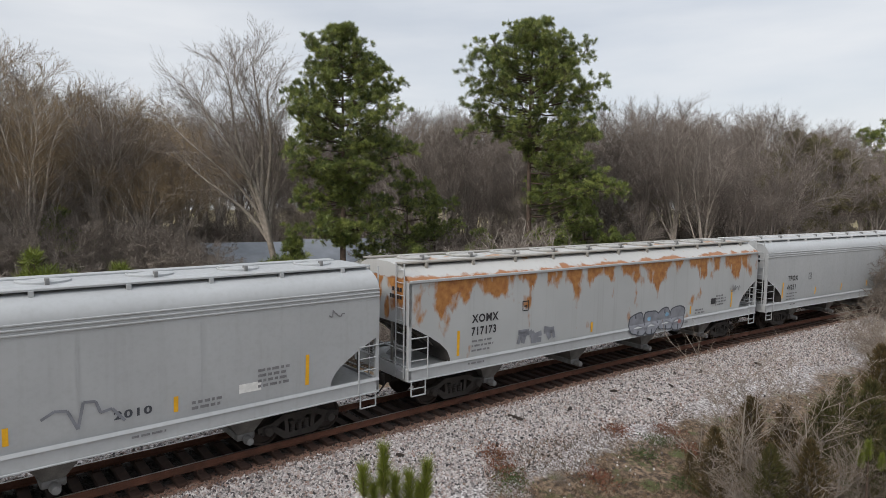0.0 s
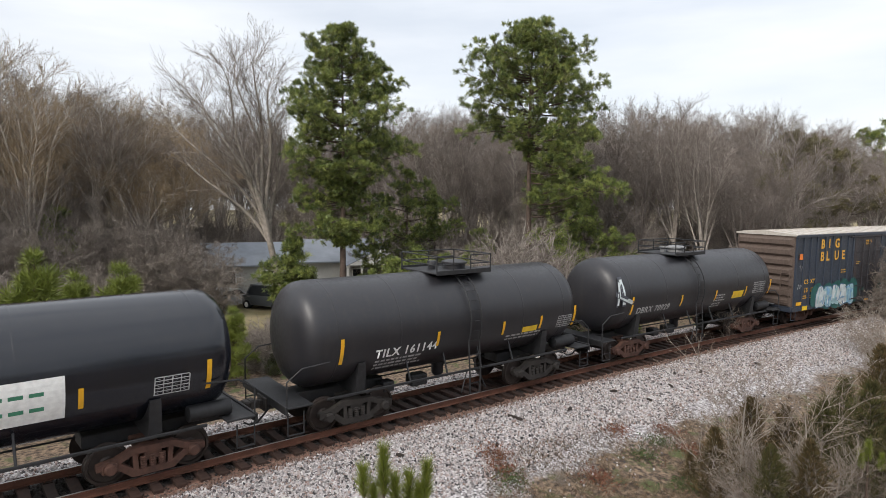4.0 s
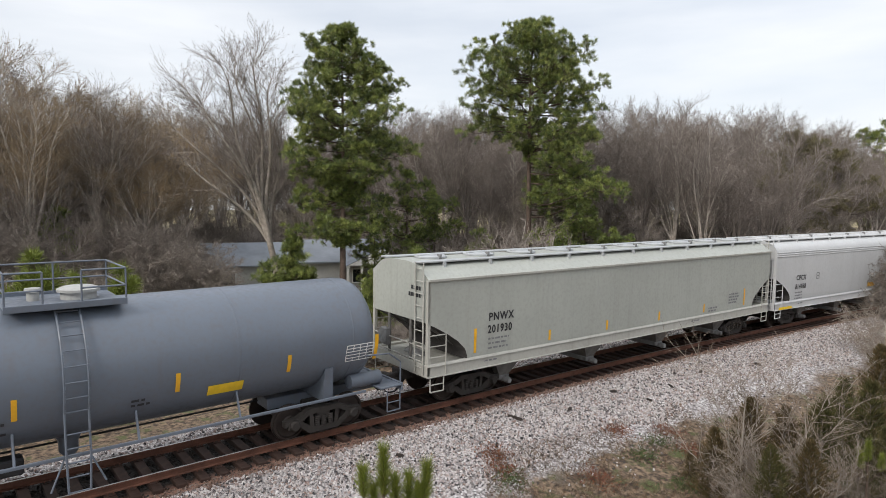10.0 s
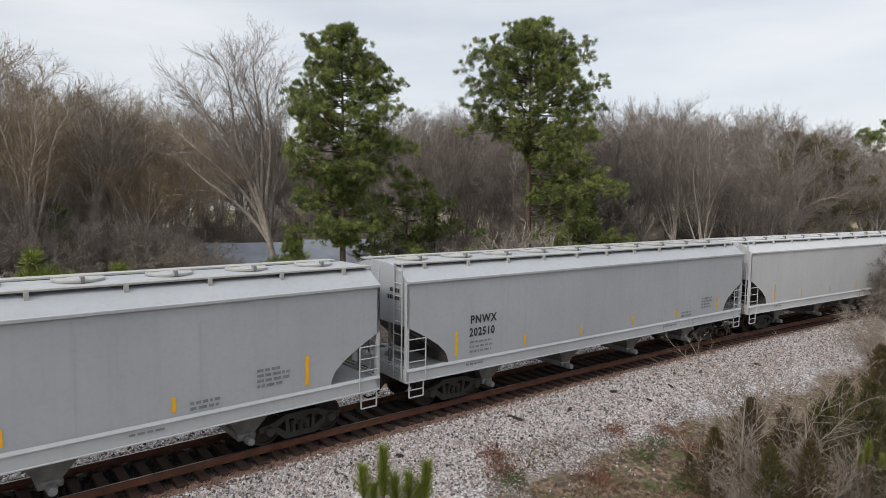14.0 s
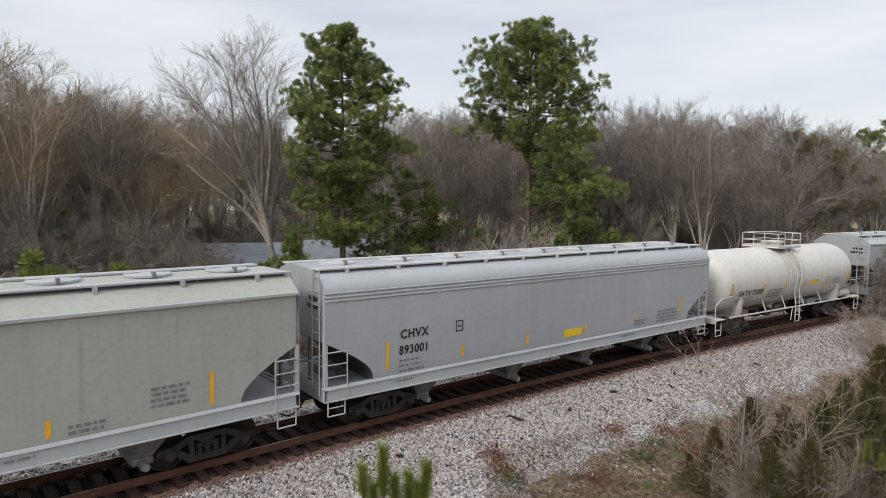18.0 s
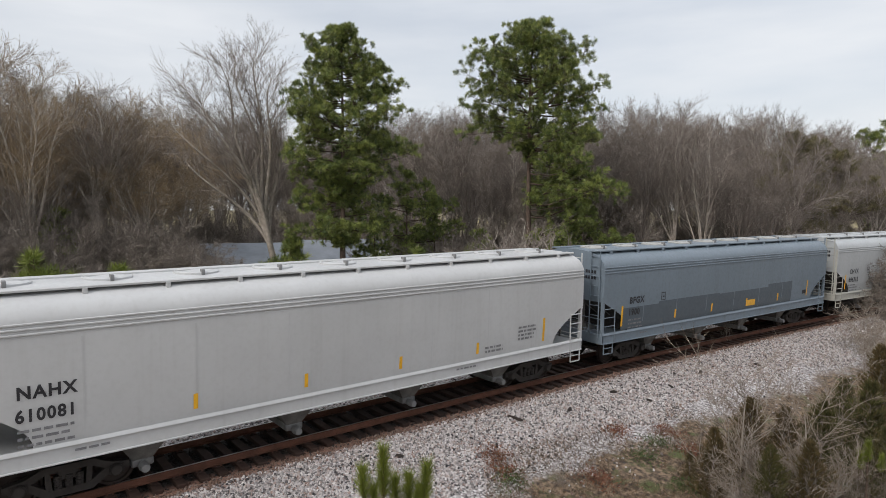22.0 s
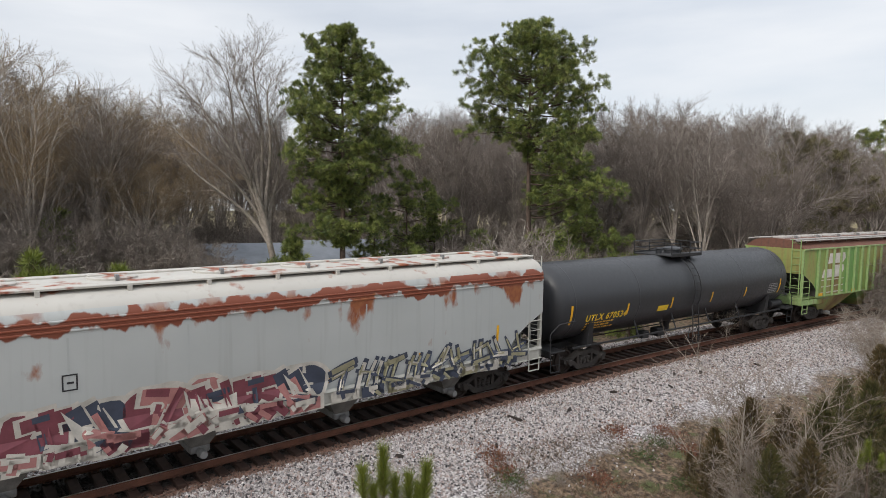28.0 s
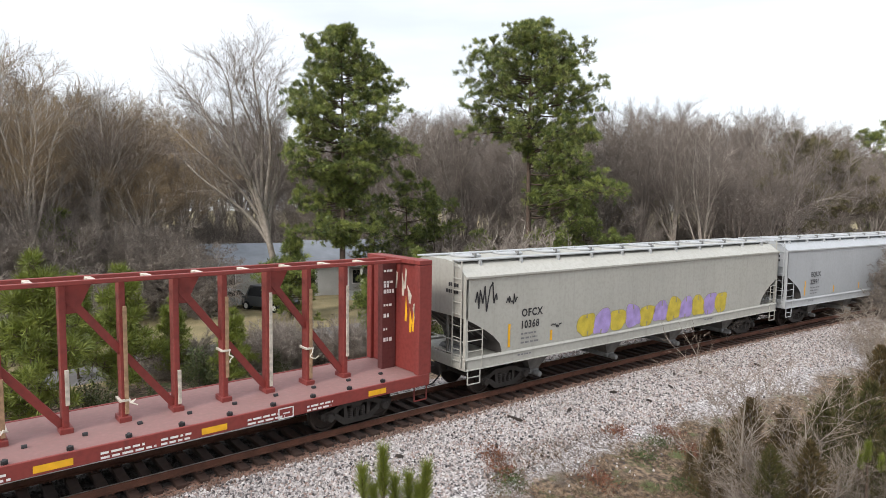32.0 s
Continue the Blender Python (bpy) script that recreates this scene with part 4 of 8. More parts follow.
        tagged(ob, lab, "weeds", kind="stuff")

    # the pine top just under the camera
    def shoot_pine(seed, h, shoots):
        rr = random.Random(seed)
        wd, nd = Tris(), Tris()
        wd.rod(Vector((0, 0, -0.3)), Vector((0, 0, h * 0.6)), 0.05, 0.03, 7)
        wd.rod(Vector((0, 0, h * 0.6)), Vector((0, 0, h - 0.15)), 0.03, 0.012, 6)
        for sx, sy, sz, ln in shoots:
            base = Vector((sx * 0.25, sy * 0.25, h - sz - ln - 0.25))
            a, b = Vector((sx, sy, h - sz - ln)), Vector((sx * 1.08, sy * 1.08, h - sz))
            wd.rod(base, a, 0.012, 0.010, 5)
            wd.rod(a, b, 0.011, 0.006, 5)
            for i in range(int(900 * ln / 0.5)):
                u = rr.random()
                p = a.lerp(b, u)
                out_d = rnd_unit(rr)
                d = (Vector((out_d.x, out_d.y, 0)) * (1.05 - 0.55 * u) + Vector((0, 0, 0.9))).normalized()
                nd.twig(p, p + d * rr.uniform(0.13, 0.22), 0.007, d.cross(rnd_unit(rr)).normalized())
        return wd.mesh("trunk", BARK_PINE, True), nd.mesh("needle_crown", NEEDLE_YOUNG)
    x, y = at_view(34.6, 6.6)
    h = 3.50 - lie(x, y)
    a = radians(34.6)
    rt = (math.cos(a), -math.sin(a))
    sh = [(0, 0, 0.0, 0.50)] + [(rt[0] * k, rt[1] * k, dz, ln) for k, dz, ln in ((0.44, 0.18, 0.40), (0.26, 0.30, 0.35), (-0.21, 0.20, 0.30), (0.12, 0.32, 0.3), (-0.1, 0.4, 0.3), (0.36, 0.42, 0.3))]
    plant_tree("pine_sapling", shoot_pine(3, h, sh), "bright green young pine with upright shoots", "tree", stand(x, y, 0, 1, 0.0), "", ("trunk", "needle_crown"))
    x, y = near(1532, 900, -1.4)
    plant_tree("pine_sapling", shoot_pine(4, 1.9, [(0, 0, 0, 0.5), (0.25, 0.1, 0.2, 0.4), (-0.2, 0.1, 0.25, 0.4), (0.1, -0.25, 0.3, 0.4)]), "small light green pine among the cedar bushes", "tree", stand(x, y), "", ("trunk", "needle_crown"))


plant_woods()
# ---- the house and yard beyond the wood ----
SIDING = plain("house_siding", (0.40, 0.40, 0.39), 0.7, 0.12, 0.8, 0.2)
TIN = plain("house_tin_roof", (0.20, 0.22, 0.25), 0.7, 0.2, 0.7, 0.2)
TRIM_W = plain("house_trim_white", (0.72, 0.72, 0.71), 0.6, 0.08, 2.0, 0.1)
GLASS = plain("dark_window_glass", (0.02, 0.022, 0.025), 0.08, 0.1, 2.0, 0.0)


def gable_roof(x0, x1, y0, y1, z, rise, over=0.4, th=0.12):
    ym = (y0 + y1) / 2
    g = Geo()
    for s in (-1, 1):
        ye = (y0 - over) if s < 0 else (y1 + over)
        a = [(x0 - over, ye, z - 0.12), (x1 + over, ye, z - 0.12), (x1 + over, ym, z + rise), (x0 - over, ym, z + rise)]
        g.add(a + [(p[0], p[1], p[2] + th) for p in a], [(0, 1, 2, 3), (7, 6, 5, 4), (0, 4, 5, 1), (1, 5, 6, 2), (2, 6, 7, 3), (3, 7, 4, 0)])
    return g


def make_house():
    x, y = at_view(27.8, 58)
    at = Matrix.Translation((x, y, lie(x, y) - 0.1)) @ Matrix.Rotation(radians(-24), 4, "Z")
    h = thing("house", "long low ranch house with a blue-grey tin roof", "house", "", at)
    for x0, x1, y0, y1, ht in ((-11.5, -1.5, -4, 4, 2.7), (-1.5, 9.5, -4.5, 4.5, 2.9)):
        part("wall", Geo().bev(x0, x1, y0, y1, 0, ht, 0.02).mesh("wall", SIDING), SIDING, h)
        part("roof", gable_roof(x0, x1, y0, y1, ht, 1.55).mesh("roof", TIN), TIN, h, "pale blue-grey metal roof")
        g = Geo()
        for s in (x0 + 0.02, x1 - 0.02):
            g.add([(s - 0.02, y0, ht), (s - 0.02, y1, ht), (s - 0.02, (y0 + y1) / 2, ht + 1.5), (s + 0.02, y0, ht), (s + 0.02, y1, ht), (s + 0.02, (y0 + y1) / 2, ht + 1.5)], [(0, 1, 2), (5, 4, 3), (0, 3, 4, 1), (1, 4, 5, 2), (2, 5, 3, 0)])
        part("gable", g, SIDING, h)
    # porch with its own gable facing the line
    pr = part("porch_roof", Geo().add([(2.6, -7.6, 2.75), (8.6, -7.6, 2.75), (5.6, -7.6, 4.25), (2.6, -3.0, 2.75), (8.6, -3.0, 2.75), (5.6, -1.5, 4.25)], [(0, 1, 2), (0, 2, 5, 3), (1, 4, 5, 2), (0, 3, 4, 1), (3, 5, 4)]).mesh("porch_roof", TIN), TIN, h)
    part("porch_gable", Geo().add([(2.75, -7.63, 2.78), (8.45, -7.63, 2.78), (5.6, -7.63, 4.1), (2.75, -7.61, 2.78), (8.45, -7.61, 2.78), (5.6, -7.61, 4.1)], [(0, 1, 2), (5, 4, 3), (0, 3, 4, 1), (1, 4, 5, 2), (2, 5, 3, 0)]).mesh("porch_gable", TRIM_W), TRIM_W, h)
    part("porch_floor", Geo().bev(2.6, 8.6, -7.6, -4.4, 0, 0.4, 0.02).mesh("porch_floor", SIDING), SIDING, h)
    for i in range(6):
        part("column", cached_col(), TRIM_W, h, "", Matrix.Translation((2.8 + 5.6 * i / 5, -7.4, 0.4)))
    for xx, w, zz in ((-9.5, 1.1, 1.0), (-6.5, 1.1, 1.0), (-3.5, 1.1, 1.0), (0.0, 1.0, 1.0), (4.0, 1.0, 1.0), (7.2, 1.0, 1.0)):
        yy = -4.0 if xx < -1.5 else -4.5
        w1 = part("window", Geo().bev(xx - w / 2, xx + w / 2, yy - 0.06, yy + 0.02, zz, zz + 1.25, 0.01).mesh("window", TRIM_W), TRIM_W, h)
        part("pane", Geo().bev(xx - w / 2 + 0.08, xx + w / 2 - 0.08, yy - 0.075, yy - 0.06, zz + 0.08, zz + 1.17, 0.004).mesh("pane", GLASS), GLASS, w1)
    part("door", Geo().bev(5.1, 6.0, -4.56, -4.45, 0.4, 2.45, 0.01).mesh("door", BRICKISH), BRICKISH, h)
    # a second roof far behind on the left
    x, y = at_view(33.5, 74)
    at = Matrix.Translation((x, y, lie(x, y))) @ Matrix.Rotation(radians(-20), 4, "Z")
    s = thing("shed", "white outbuilding with a grey tin roof", "shed", "", at)
    part("wall", Geo().bev(-4, 4, -3, 3, 0, 2.8, 0.02).mesh("wall", SIDING), SIDING, s)
    part("roof", gable_roof(-4, 4, -3, 3, 2.8, 1.4).mesh("roof", TIN), TIN, s)


BRICKISH = plain("door_red_brown", (0.14, 0.05, 0.04), 0.6, 0.15, 2.0, 0.1)
_COL = []


def cached_col():
    if not _COL:
        _COL.append(Geo().bev(-0.09, 0.09, -0.09, 0.09, 0, 2.35, 0.01).bev(-0.13, 0.13, -0.13, 0.13, 0, 0.14, 0.01).bev(-0.13, 0.13, -0.13, 0.13, 2.2, 2.36, 0.01).mesh("column", TRIM_W))
    return _COL[0]


def parked(b, d, turn, col, label, tall=False):
    x, y = at_view(b, d)
    at = Matrix.Translation((x, y, lie(x, y))) @ Matrix.Rotation(radians(turn), 4, "Z")
    c = thing("parked_car", label, "car", "parked cars", at)
    m = plain("car_paint_" + label.split()[0], col, 0.3, 0.05, 1.0, 0.0)
    k = 0.35 if tall else 0.0
    out = [(-2.2, 0.35), (-2.25, 0.75), (-2.1, 1.0), (-1.5, 1.05), (-1.0, 1.5 + k), (0.4 + k * 2, 1.52 + k), (1.0 + k, 1.05), (2.0, 0.92), (2.25, 0.7), (2.25, 0.35)]
    part("car_body", Geo().plate(out, -0.85, 0.85).mesh("car_body", m), m, c)
    for s in (-1, 1):
        part("side_window", Geo().plate([(-1.3, 1.08), (-0.92, 1.42 + k), (0.36 + k * 2, 1.44 + k), (0.82 + k, 1.08)], s * 0.852, s * 0.862).mesh("side_window", GLASS), GLASS, c)
    for xx in (-1.4, 1.4):
        for s in (-1, 1):
            w = part("wheel", Geo().lathe([(-0.1, 0.2), (-0.1, 0.33), (0.1, 0.33), (0.1, 0.2)], "y", 18).mesh("wheel", GLASS, True), GLASS, c, "", Matrix.Translation((xx, s * 0.8, 0.33)))
            part("rim", Geo().lathe([(s * 0.09, 0.2), (s * 0.11, 0.18)], "y", 14).mesh("rim", TRIM_W, True), TRIM_W, w)


make_house()
parked(21.0, 48, 20, (0.45, 0.46, 0.47), "silver car parked before the house", False)
parked(24.5, 47, -70, (0.05, 0.055, 0.06), "dark pickup-height car parked on the drive", True)
parked(18.5, 50, 10, (0.60, 0.60, 0.60), "white van-like car parked in the yard", True)


def make_pole():
    x, y = at_view(15.5, 50)
    at = Matrix.Translation((x, y, lie(x, y) - 0.2))
    p = thing("utility_pole", "grey wooden utility pole at the wood's edge", "pole", "", at)
    w = plain("pole_wood", (0.16, 0.14, 0.12), 0.9, 0.3, 2.0, 0.3)
    part("shaft", Geo().lathe([(0, 0.16), (9.2, 0.11)], "z", 12).mesh("shaft", w, True), w, p)
    part("crossarm", Geo().bev(-0.9, 0.9, -0.06, 0.06, 8.6, 8.72, 0.01).mesh("crossarm", w), w, p)


make_pole()
# ---- the train: materials ----
STEEL = plain("bogie_steel", (0.032, 0.027, 0.024), 0.75, 0.4, 5.0, 0.3)
STEEL_RUST = plain("rusty_steel", (0.085, 0.040, 0.028), 0.8, 0.4, 5.0, 0.3)
WHEEL = plain("wheel_steel", (0.045, 0.034, 0.030), 0.6, 0.35, 4.0, 0.2, 0.4)
TREAD = plain("polished_tread", (0.45, 0.43, 0.41), 0.3, 0.1, 8.0, 0.1, 0.9)
BLACK_IRON = plain("black_iron", (0.018, 0.018, 0.020), 0.6, 0.4, 6.0, 0.2)
GREY_IRON = plain("grey_iron", (0.20, 0.20, 0.20), 0.6, 0.3, 6.0, 0.2)
YELLOW = plain("reflector_yellow", (0.80, 0.42, 0.02), 0.4, 0.12, 5.0, 0.05)
LEMON = plain("placard_yellow", (0.82, 0.55, 0.02), 0.45, 0.12, 5.0, 0.05)
ORANGE = plain("placard_orange", (0.85, 0.22, 0.03), 0.45, 0.15, 5.0, 0.05)
INK = plain("stencil_black", (0.025, 0.025, 0.03), 0.5, 0.3, 8.0, 0.05)
FADED = plain("stencil_faded", (0.20, 0.20, 0.21), 0.6, 0.3, 8.0, 0.05)
WHITE_INK = plain("stencil_white", (0.78, 0.78, 0.76), 0.5, 0.12, 8.0, 0.05)
DULL_INK = plain("stencil_dull_white", (0.42, 0.42, 0.42), 0.6, 0.3, 8.0, 0.05)
GOLD_INK = plain("stencil_gold", (0.78, 0.42, 0.05), 0.5, 0.15, 8.0, 0.05)
# brake dust plus the shade of the hopper ends, both in one colour
GRIME_SHADE = plain("brake_dust_grime", (0.055, 0.050, 0.047), 0.85, 0.5, 2.0, 0.2)
GRIMY = plain("grimy_grey_steel", (0.15, 0.145, 0.135), 0.8, 0.4, 3.0, 0.2)
RUBBER = plain("hose_rubber", (0.015, 0.015, 0.015), 0.8, 0.3, 8.0, 0.2)
MESHES = {}


def cached(key, make):
    if key not in MESHES:
        MESHES[key] = make()
    return MESHES[key]


# ---- bogie ----
AXLE = 0.89
WHEEL_R = 0.457
WHEELS_A, WHEELS_B = [], []


def side_frame_geo():
    g = Geo()
    g.plate([(-1.16, 0.58), (-0.8, 0.64), (-0.45, 0.80), (0.45, 0.80), (0.8, 0.64), (1.16, 0.58), (1.16, 0.44), (0.8, 0.46), (0.42, 0.66), (-0.42, 0.66), (-0.8, 0.46), (-1.16, 0.44)], -0.09, 0.09)
    g.plate([(-0.86, 0.48), (-0.70, 0.54), (-0.36, 0.30), (0.36, 0.30), (0.70, 0.54), (0.86, 0.48), (0.44, 0.15), (-0.44, 0.15)], -0.09, 0.09)
    for s in (-1, 1):
        g.plate([(s * 0.44, 0.68), (s * 0.34, 0.68), (s * 0.30, 0.28), (s * 0.42, 0.28)], -0.08, 0.08)
        g.bev(s * AXLE - 0.17, s * AXLE + 0.17, -0.11, 0.11, 0.34, 0.58, 0.03)
        g.lathe([(-0.20, 0.05), (-0.20, 0.10), (-0.16, 0.13), (-0.10, 0.135)], "y", 14, (s * AXLE, 0, WHEEL_R))
    for i in (-0.2, 0.0, 0.2):
        for z in range(5):
            g.lathe([(0.30 + z * 0.055, 0.075), (0.325 + z * 0.055, 0.085), (0.35 + z * 0.055, 0.075)], "z", 9, (i, -0.02, 0))
    return g


def wheelset_geo():
    g = Geo()
    for s in (-1, 1):
        prof = [(s * 0.685, 0.10), (s * 0.685, WHEEL_R + 0.028), (s * 0.715, WHEEL_R + 0.02), (s * 0.73, WHEEL_R), (s * 0.82, WHEEL_R - 0.004),
                (s * 0.825, WHEEL_R - 0.06), (s * 0.775, WHEEL_R - 0.08), (s * 0.76, 0.18), (s * 0.80, 0.14), (s * 0.80, 0.09)]
        g.lathe(prof, "y", 28)
    g.lathe([(-1.02, 0.07), (-0.80, 0.085), (-0.3, 0.08), (0.3, 0.08), (0.80, 0.085), (1.02, 0.07)], "y", 12)
    return g


def bogie(car, x, mat=None):
    mat = mat or STEEL
    b = part("bogie", cached(("bolster", mat.name), lambda: Geo().bev(-0.2, 0.2, -1.05, 1.05, 0.45, 0.78, 0.03).bev(-0.35, 0.35, -0.4, 0.4, 0.74, 0.86, 0.03).mesh("bolster", mat)), mat, car,
             "rust-brown cast steel bogie", Matrix.Translation((x, 0, 0)))
    sf = cached(("side_frame", mat.name), lambda: side_frame_geo().mesh("side_frame", mat))
    for s in (-1, 1):
        part("side_frame", sf, mat, b, "", Matrix.Translation((0, s * 1.0, 0)) @ Matrix.Rotation(0 if s < 0 else math.pi, 4, "Z"))
    ws = cached("wheelset", lambda: wheelset_geo().mesh("wheelset", WHEEL, True))
    for s, box in ((-1, WHEELS_A), (1, WHEELS_B)):
        w = part("wheelset", ws, WHEEL, b, "pair of steel wheels on an axle", Matrix.Translation((s * AXLE, 0, WHEEL_R)))
        box.append(w)
    sh = cached(("brake", mat.name), lambda: Geo().bar((0, -0.9, 0.42), (0, 0.9, 0.42), 0.04).bev(-0.05, 0.05, -0.85, -0.65, 0.3, 0.62, 0.02).bev(-0.05, 0.05, 0.65, 0.85, 0.3, 0.62, 0.02).mesh("brake_beam", mat))
    for s in (-1, 1):
        part("brake_beam", sh, mat, b, "", Matrix.Translation((s * 0.36, 0, 0)))
    return b


def coupler(car, x, s):
    """Draft box, knuckle coupler and air hose at the end x; s points outwards."""
    me = cached("coupler", lambda: Geo().bev(-0.7, 0.0, -0.2, 0.2, 0.72, 1.02, 0.02).bev(0.0, 0.06, -0.3, 0.3, 0.66, 1.06, 0.02)
                .bev(0.04, 0.42, -0.07, 0.07, 0.80, 0.95, 0.02).bev(0.38, 0.58, -0.17, 0.16, 0.74, 1.0, 0.04).bev(0.5, 0.68, -0.16, -0.04, 0.76, 0.98, 0.03).mesh("coupler", STEEL))
    at = Matrix.Translation((x, 0, 0)) @ Matrix.Rotation(0 if s > 0 else math.pi, 4, "Z")
    c = part("coupler", me, STEEL, car, "rusty steel knuckle coupler", at)
    hose = cached("hose", lambda: Geo().pipe([(0.0, 0.36, 0.8), (0.15, 0.34, 0.62), (0.3, 0.28, 0.44), (0.46, 0.2, 0.4), (0.6, 0.12, 0.46)], 0.025, 6).mesh("air_hose", RUBBER, True))
    part("air_hose", hose, RUBBER, c)


# ---- lettering: glyph meshes laid on a curved side ----
def glyphs(txt, h, mat, wide=1.0):
    cu = bpy.data.curves.new("glyphs", "FONT")
    cu.body, cu.size = txt, h * 1.42
    cu.resolution_u = 3
    cu.offset = 0.045 * h
    cu.space_character = 1.16
    ob = new("glyphs", cu)
    bpy.context.view_layer.update()
    me = bpy.data.meshes.new_from_object(ob.evaluated_get(bpy.context.evaluated_depsgraph_get()))
    bpy.data.objects.remove(ob)
    bpy.data.curves.remove(cu)
    me.materials.clear()
    me.materials.append(mat)
    for v in me.vertices:
        v.co.x *= wide
    return me


def lay(me, x, z, side, lift=0.012, slant=0.0):
    """Lays a flat mesh on the near side of a car: side(z) gives the half width."""
    for v in me.vertices:
        u, w = v.co.x, v.co.y
        zz = z + w
        v.co = (x + u + slant * w, -(side(zz) + lift), zz)
    me.update()
    return me


def letter(car, txt, x, z, h, mat, side, wide=1.0, label=""):
    return part("lettering", lay(glyphs(txt, h, mat, wide), x, z, side), mat, car, label)


def flat_mesh(rects, mat, name="marking"):
    v, f = [], []
    for poly in rects:
        n = len(v)
        v += [(a, b, 0) for a, b in poly]
        f.append(tuple(range(n, n + len(poly))))
    return mesh_of(name, v, f, mat)


def rect(x0, x1, z0, z1):
    return [(x0, z0), (x1, z0), (x1, z1), (x0, z1)]


def small_print(car, x, z, w, rows, mat, side, h=0.07, gap=0.13, seed=0):
    """Rows of unreadable stencil as short bars."""
    r = random.Random(seed * 7 + int(x * 13) + rows)
    q = []
    for i in range(rows):
        u = 0.0
        end = w * r.uniform(0.7, 1.0)
        while u < end:
            b = r.uniform(0.06, 0.22)
            q.append(rect(u, min(u + b, end), -i * gap, -i * gap + h))
            u += b + 0.045
    part("stencil", lay(flat_mesh(q, mat), x, z, side), mat, car)


def strip(car, x, z, side, h=0.45, w=0.10, mat=None, lean=0.0, lift=0.008):
    q = [[(lean * i * h / 4, i * h / 4), (w + lean * i * h / 4, i * h / 4), (w + lean * (i + 1) * h / 4, (i + 1) * h / 4), (lean * (i + 1) * h / 4, (i + 1) * h / 4)] for i in range(4)]
    part("reflector", lay(flat_mesh(q, mat or YELLOW), x, z, side, lift), mat or YELLOW, car, "yellow reflective strip")


def panel(car, x, z, w, h, mat, side, name="placard", lift=0.010, label="", slant=0.0):
    n = max(1, int(h / 0.12))
    q = [rect(0, w, i * h / n, (i + 1) * h / n) for i in range(n)]
    return part(name, lay(flat_mesh(q, mat), x, z, side, lift, slant), mat, car, label)


def frame_mark(car, x, z, w, h, mat, side):
    t = 0.03
    q = [rect(0, w, 0, t), rect(0, w, h - t, h), rect(0, t, t, h - t), rect(w - t, w, t, h - t), rect(w * 0.3, w * 0.75, h * 0.42, h * 0.55)]
    part("stencil", lay(flat_mesh(q, mat), x, z, side), mat, car)


def blob(r, cx, cz, rx, rz, n=11, jag=0.25):
    return [(cx + rx * math.cos(2 * math.pi * i / n) * r.uniform(1 - jag, 1 + jag), cz + rz * math.sin(2 * math.pi * i / n) * r.uniform(1 - jag, 1 + jag)) for i in range(n)]


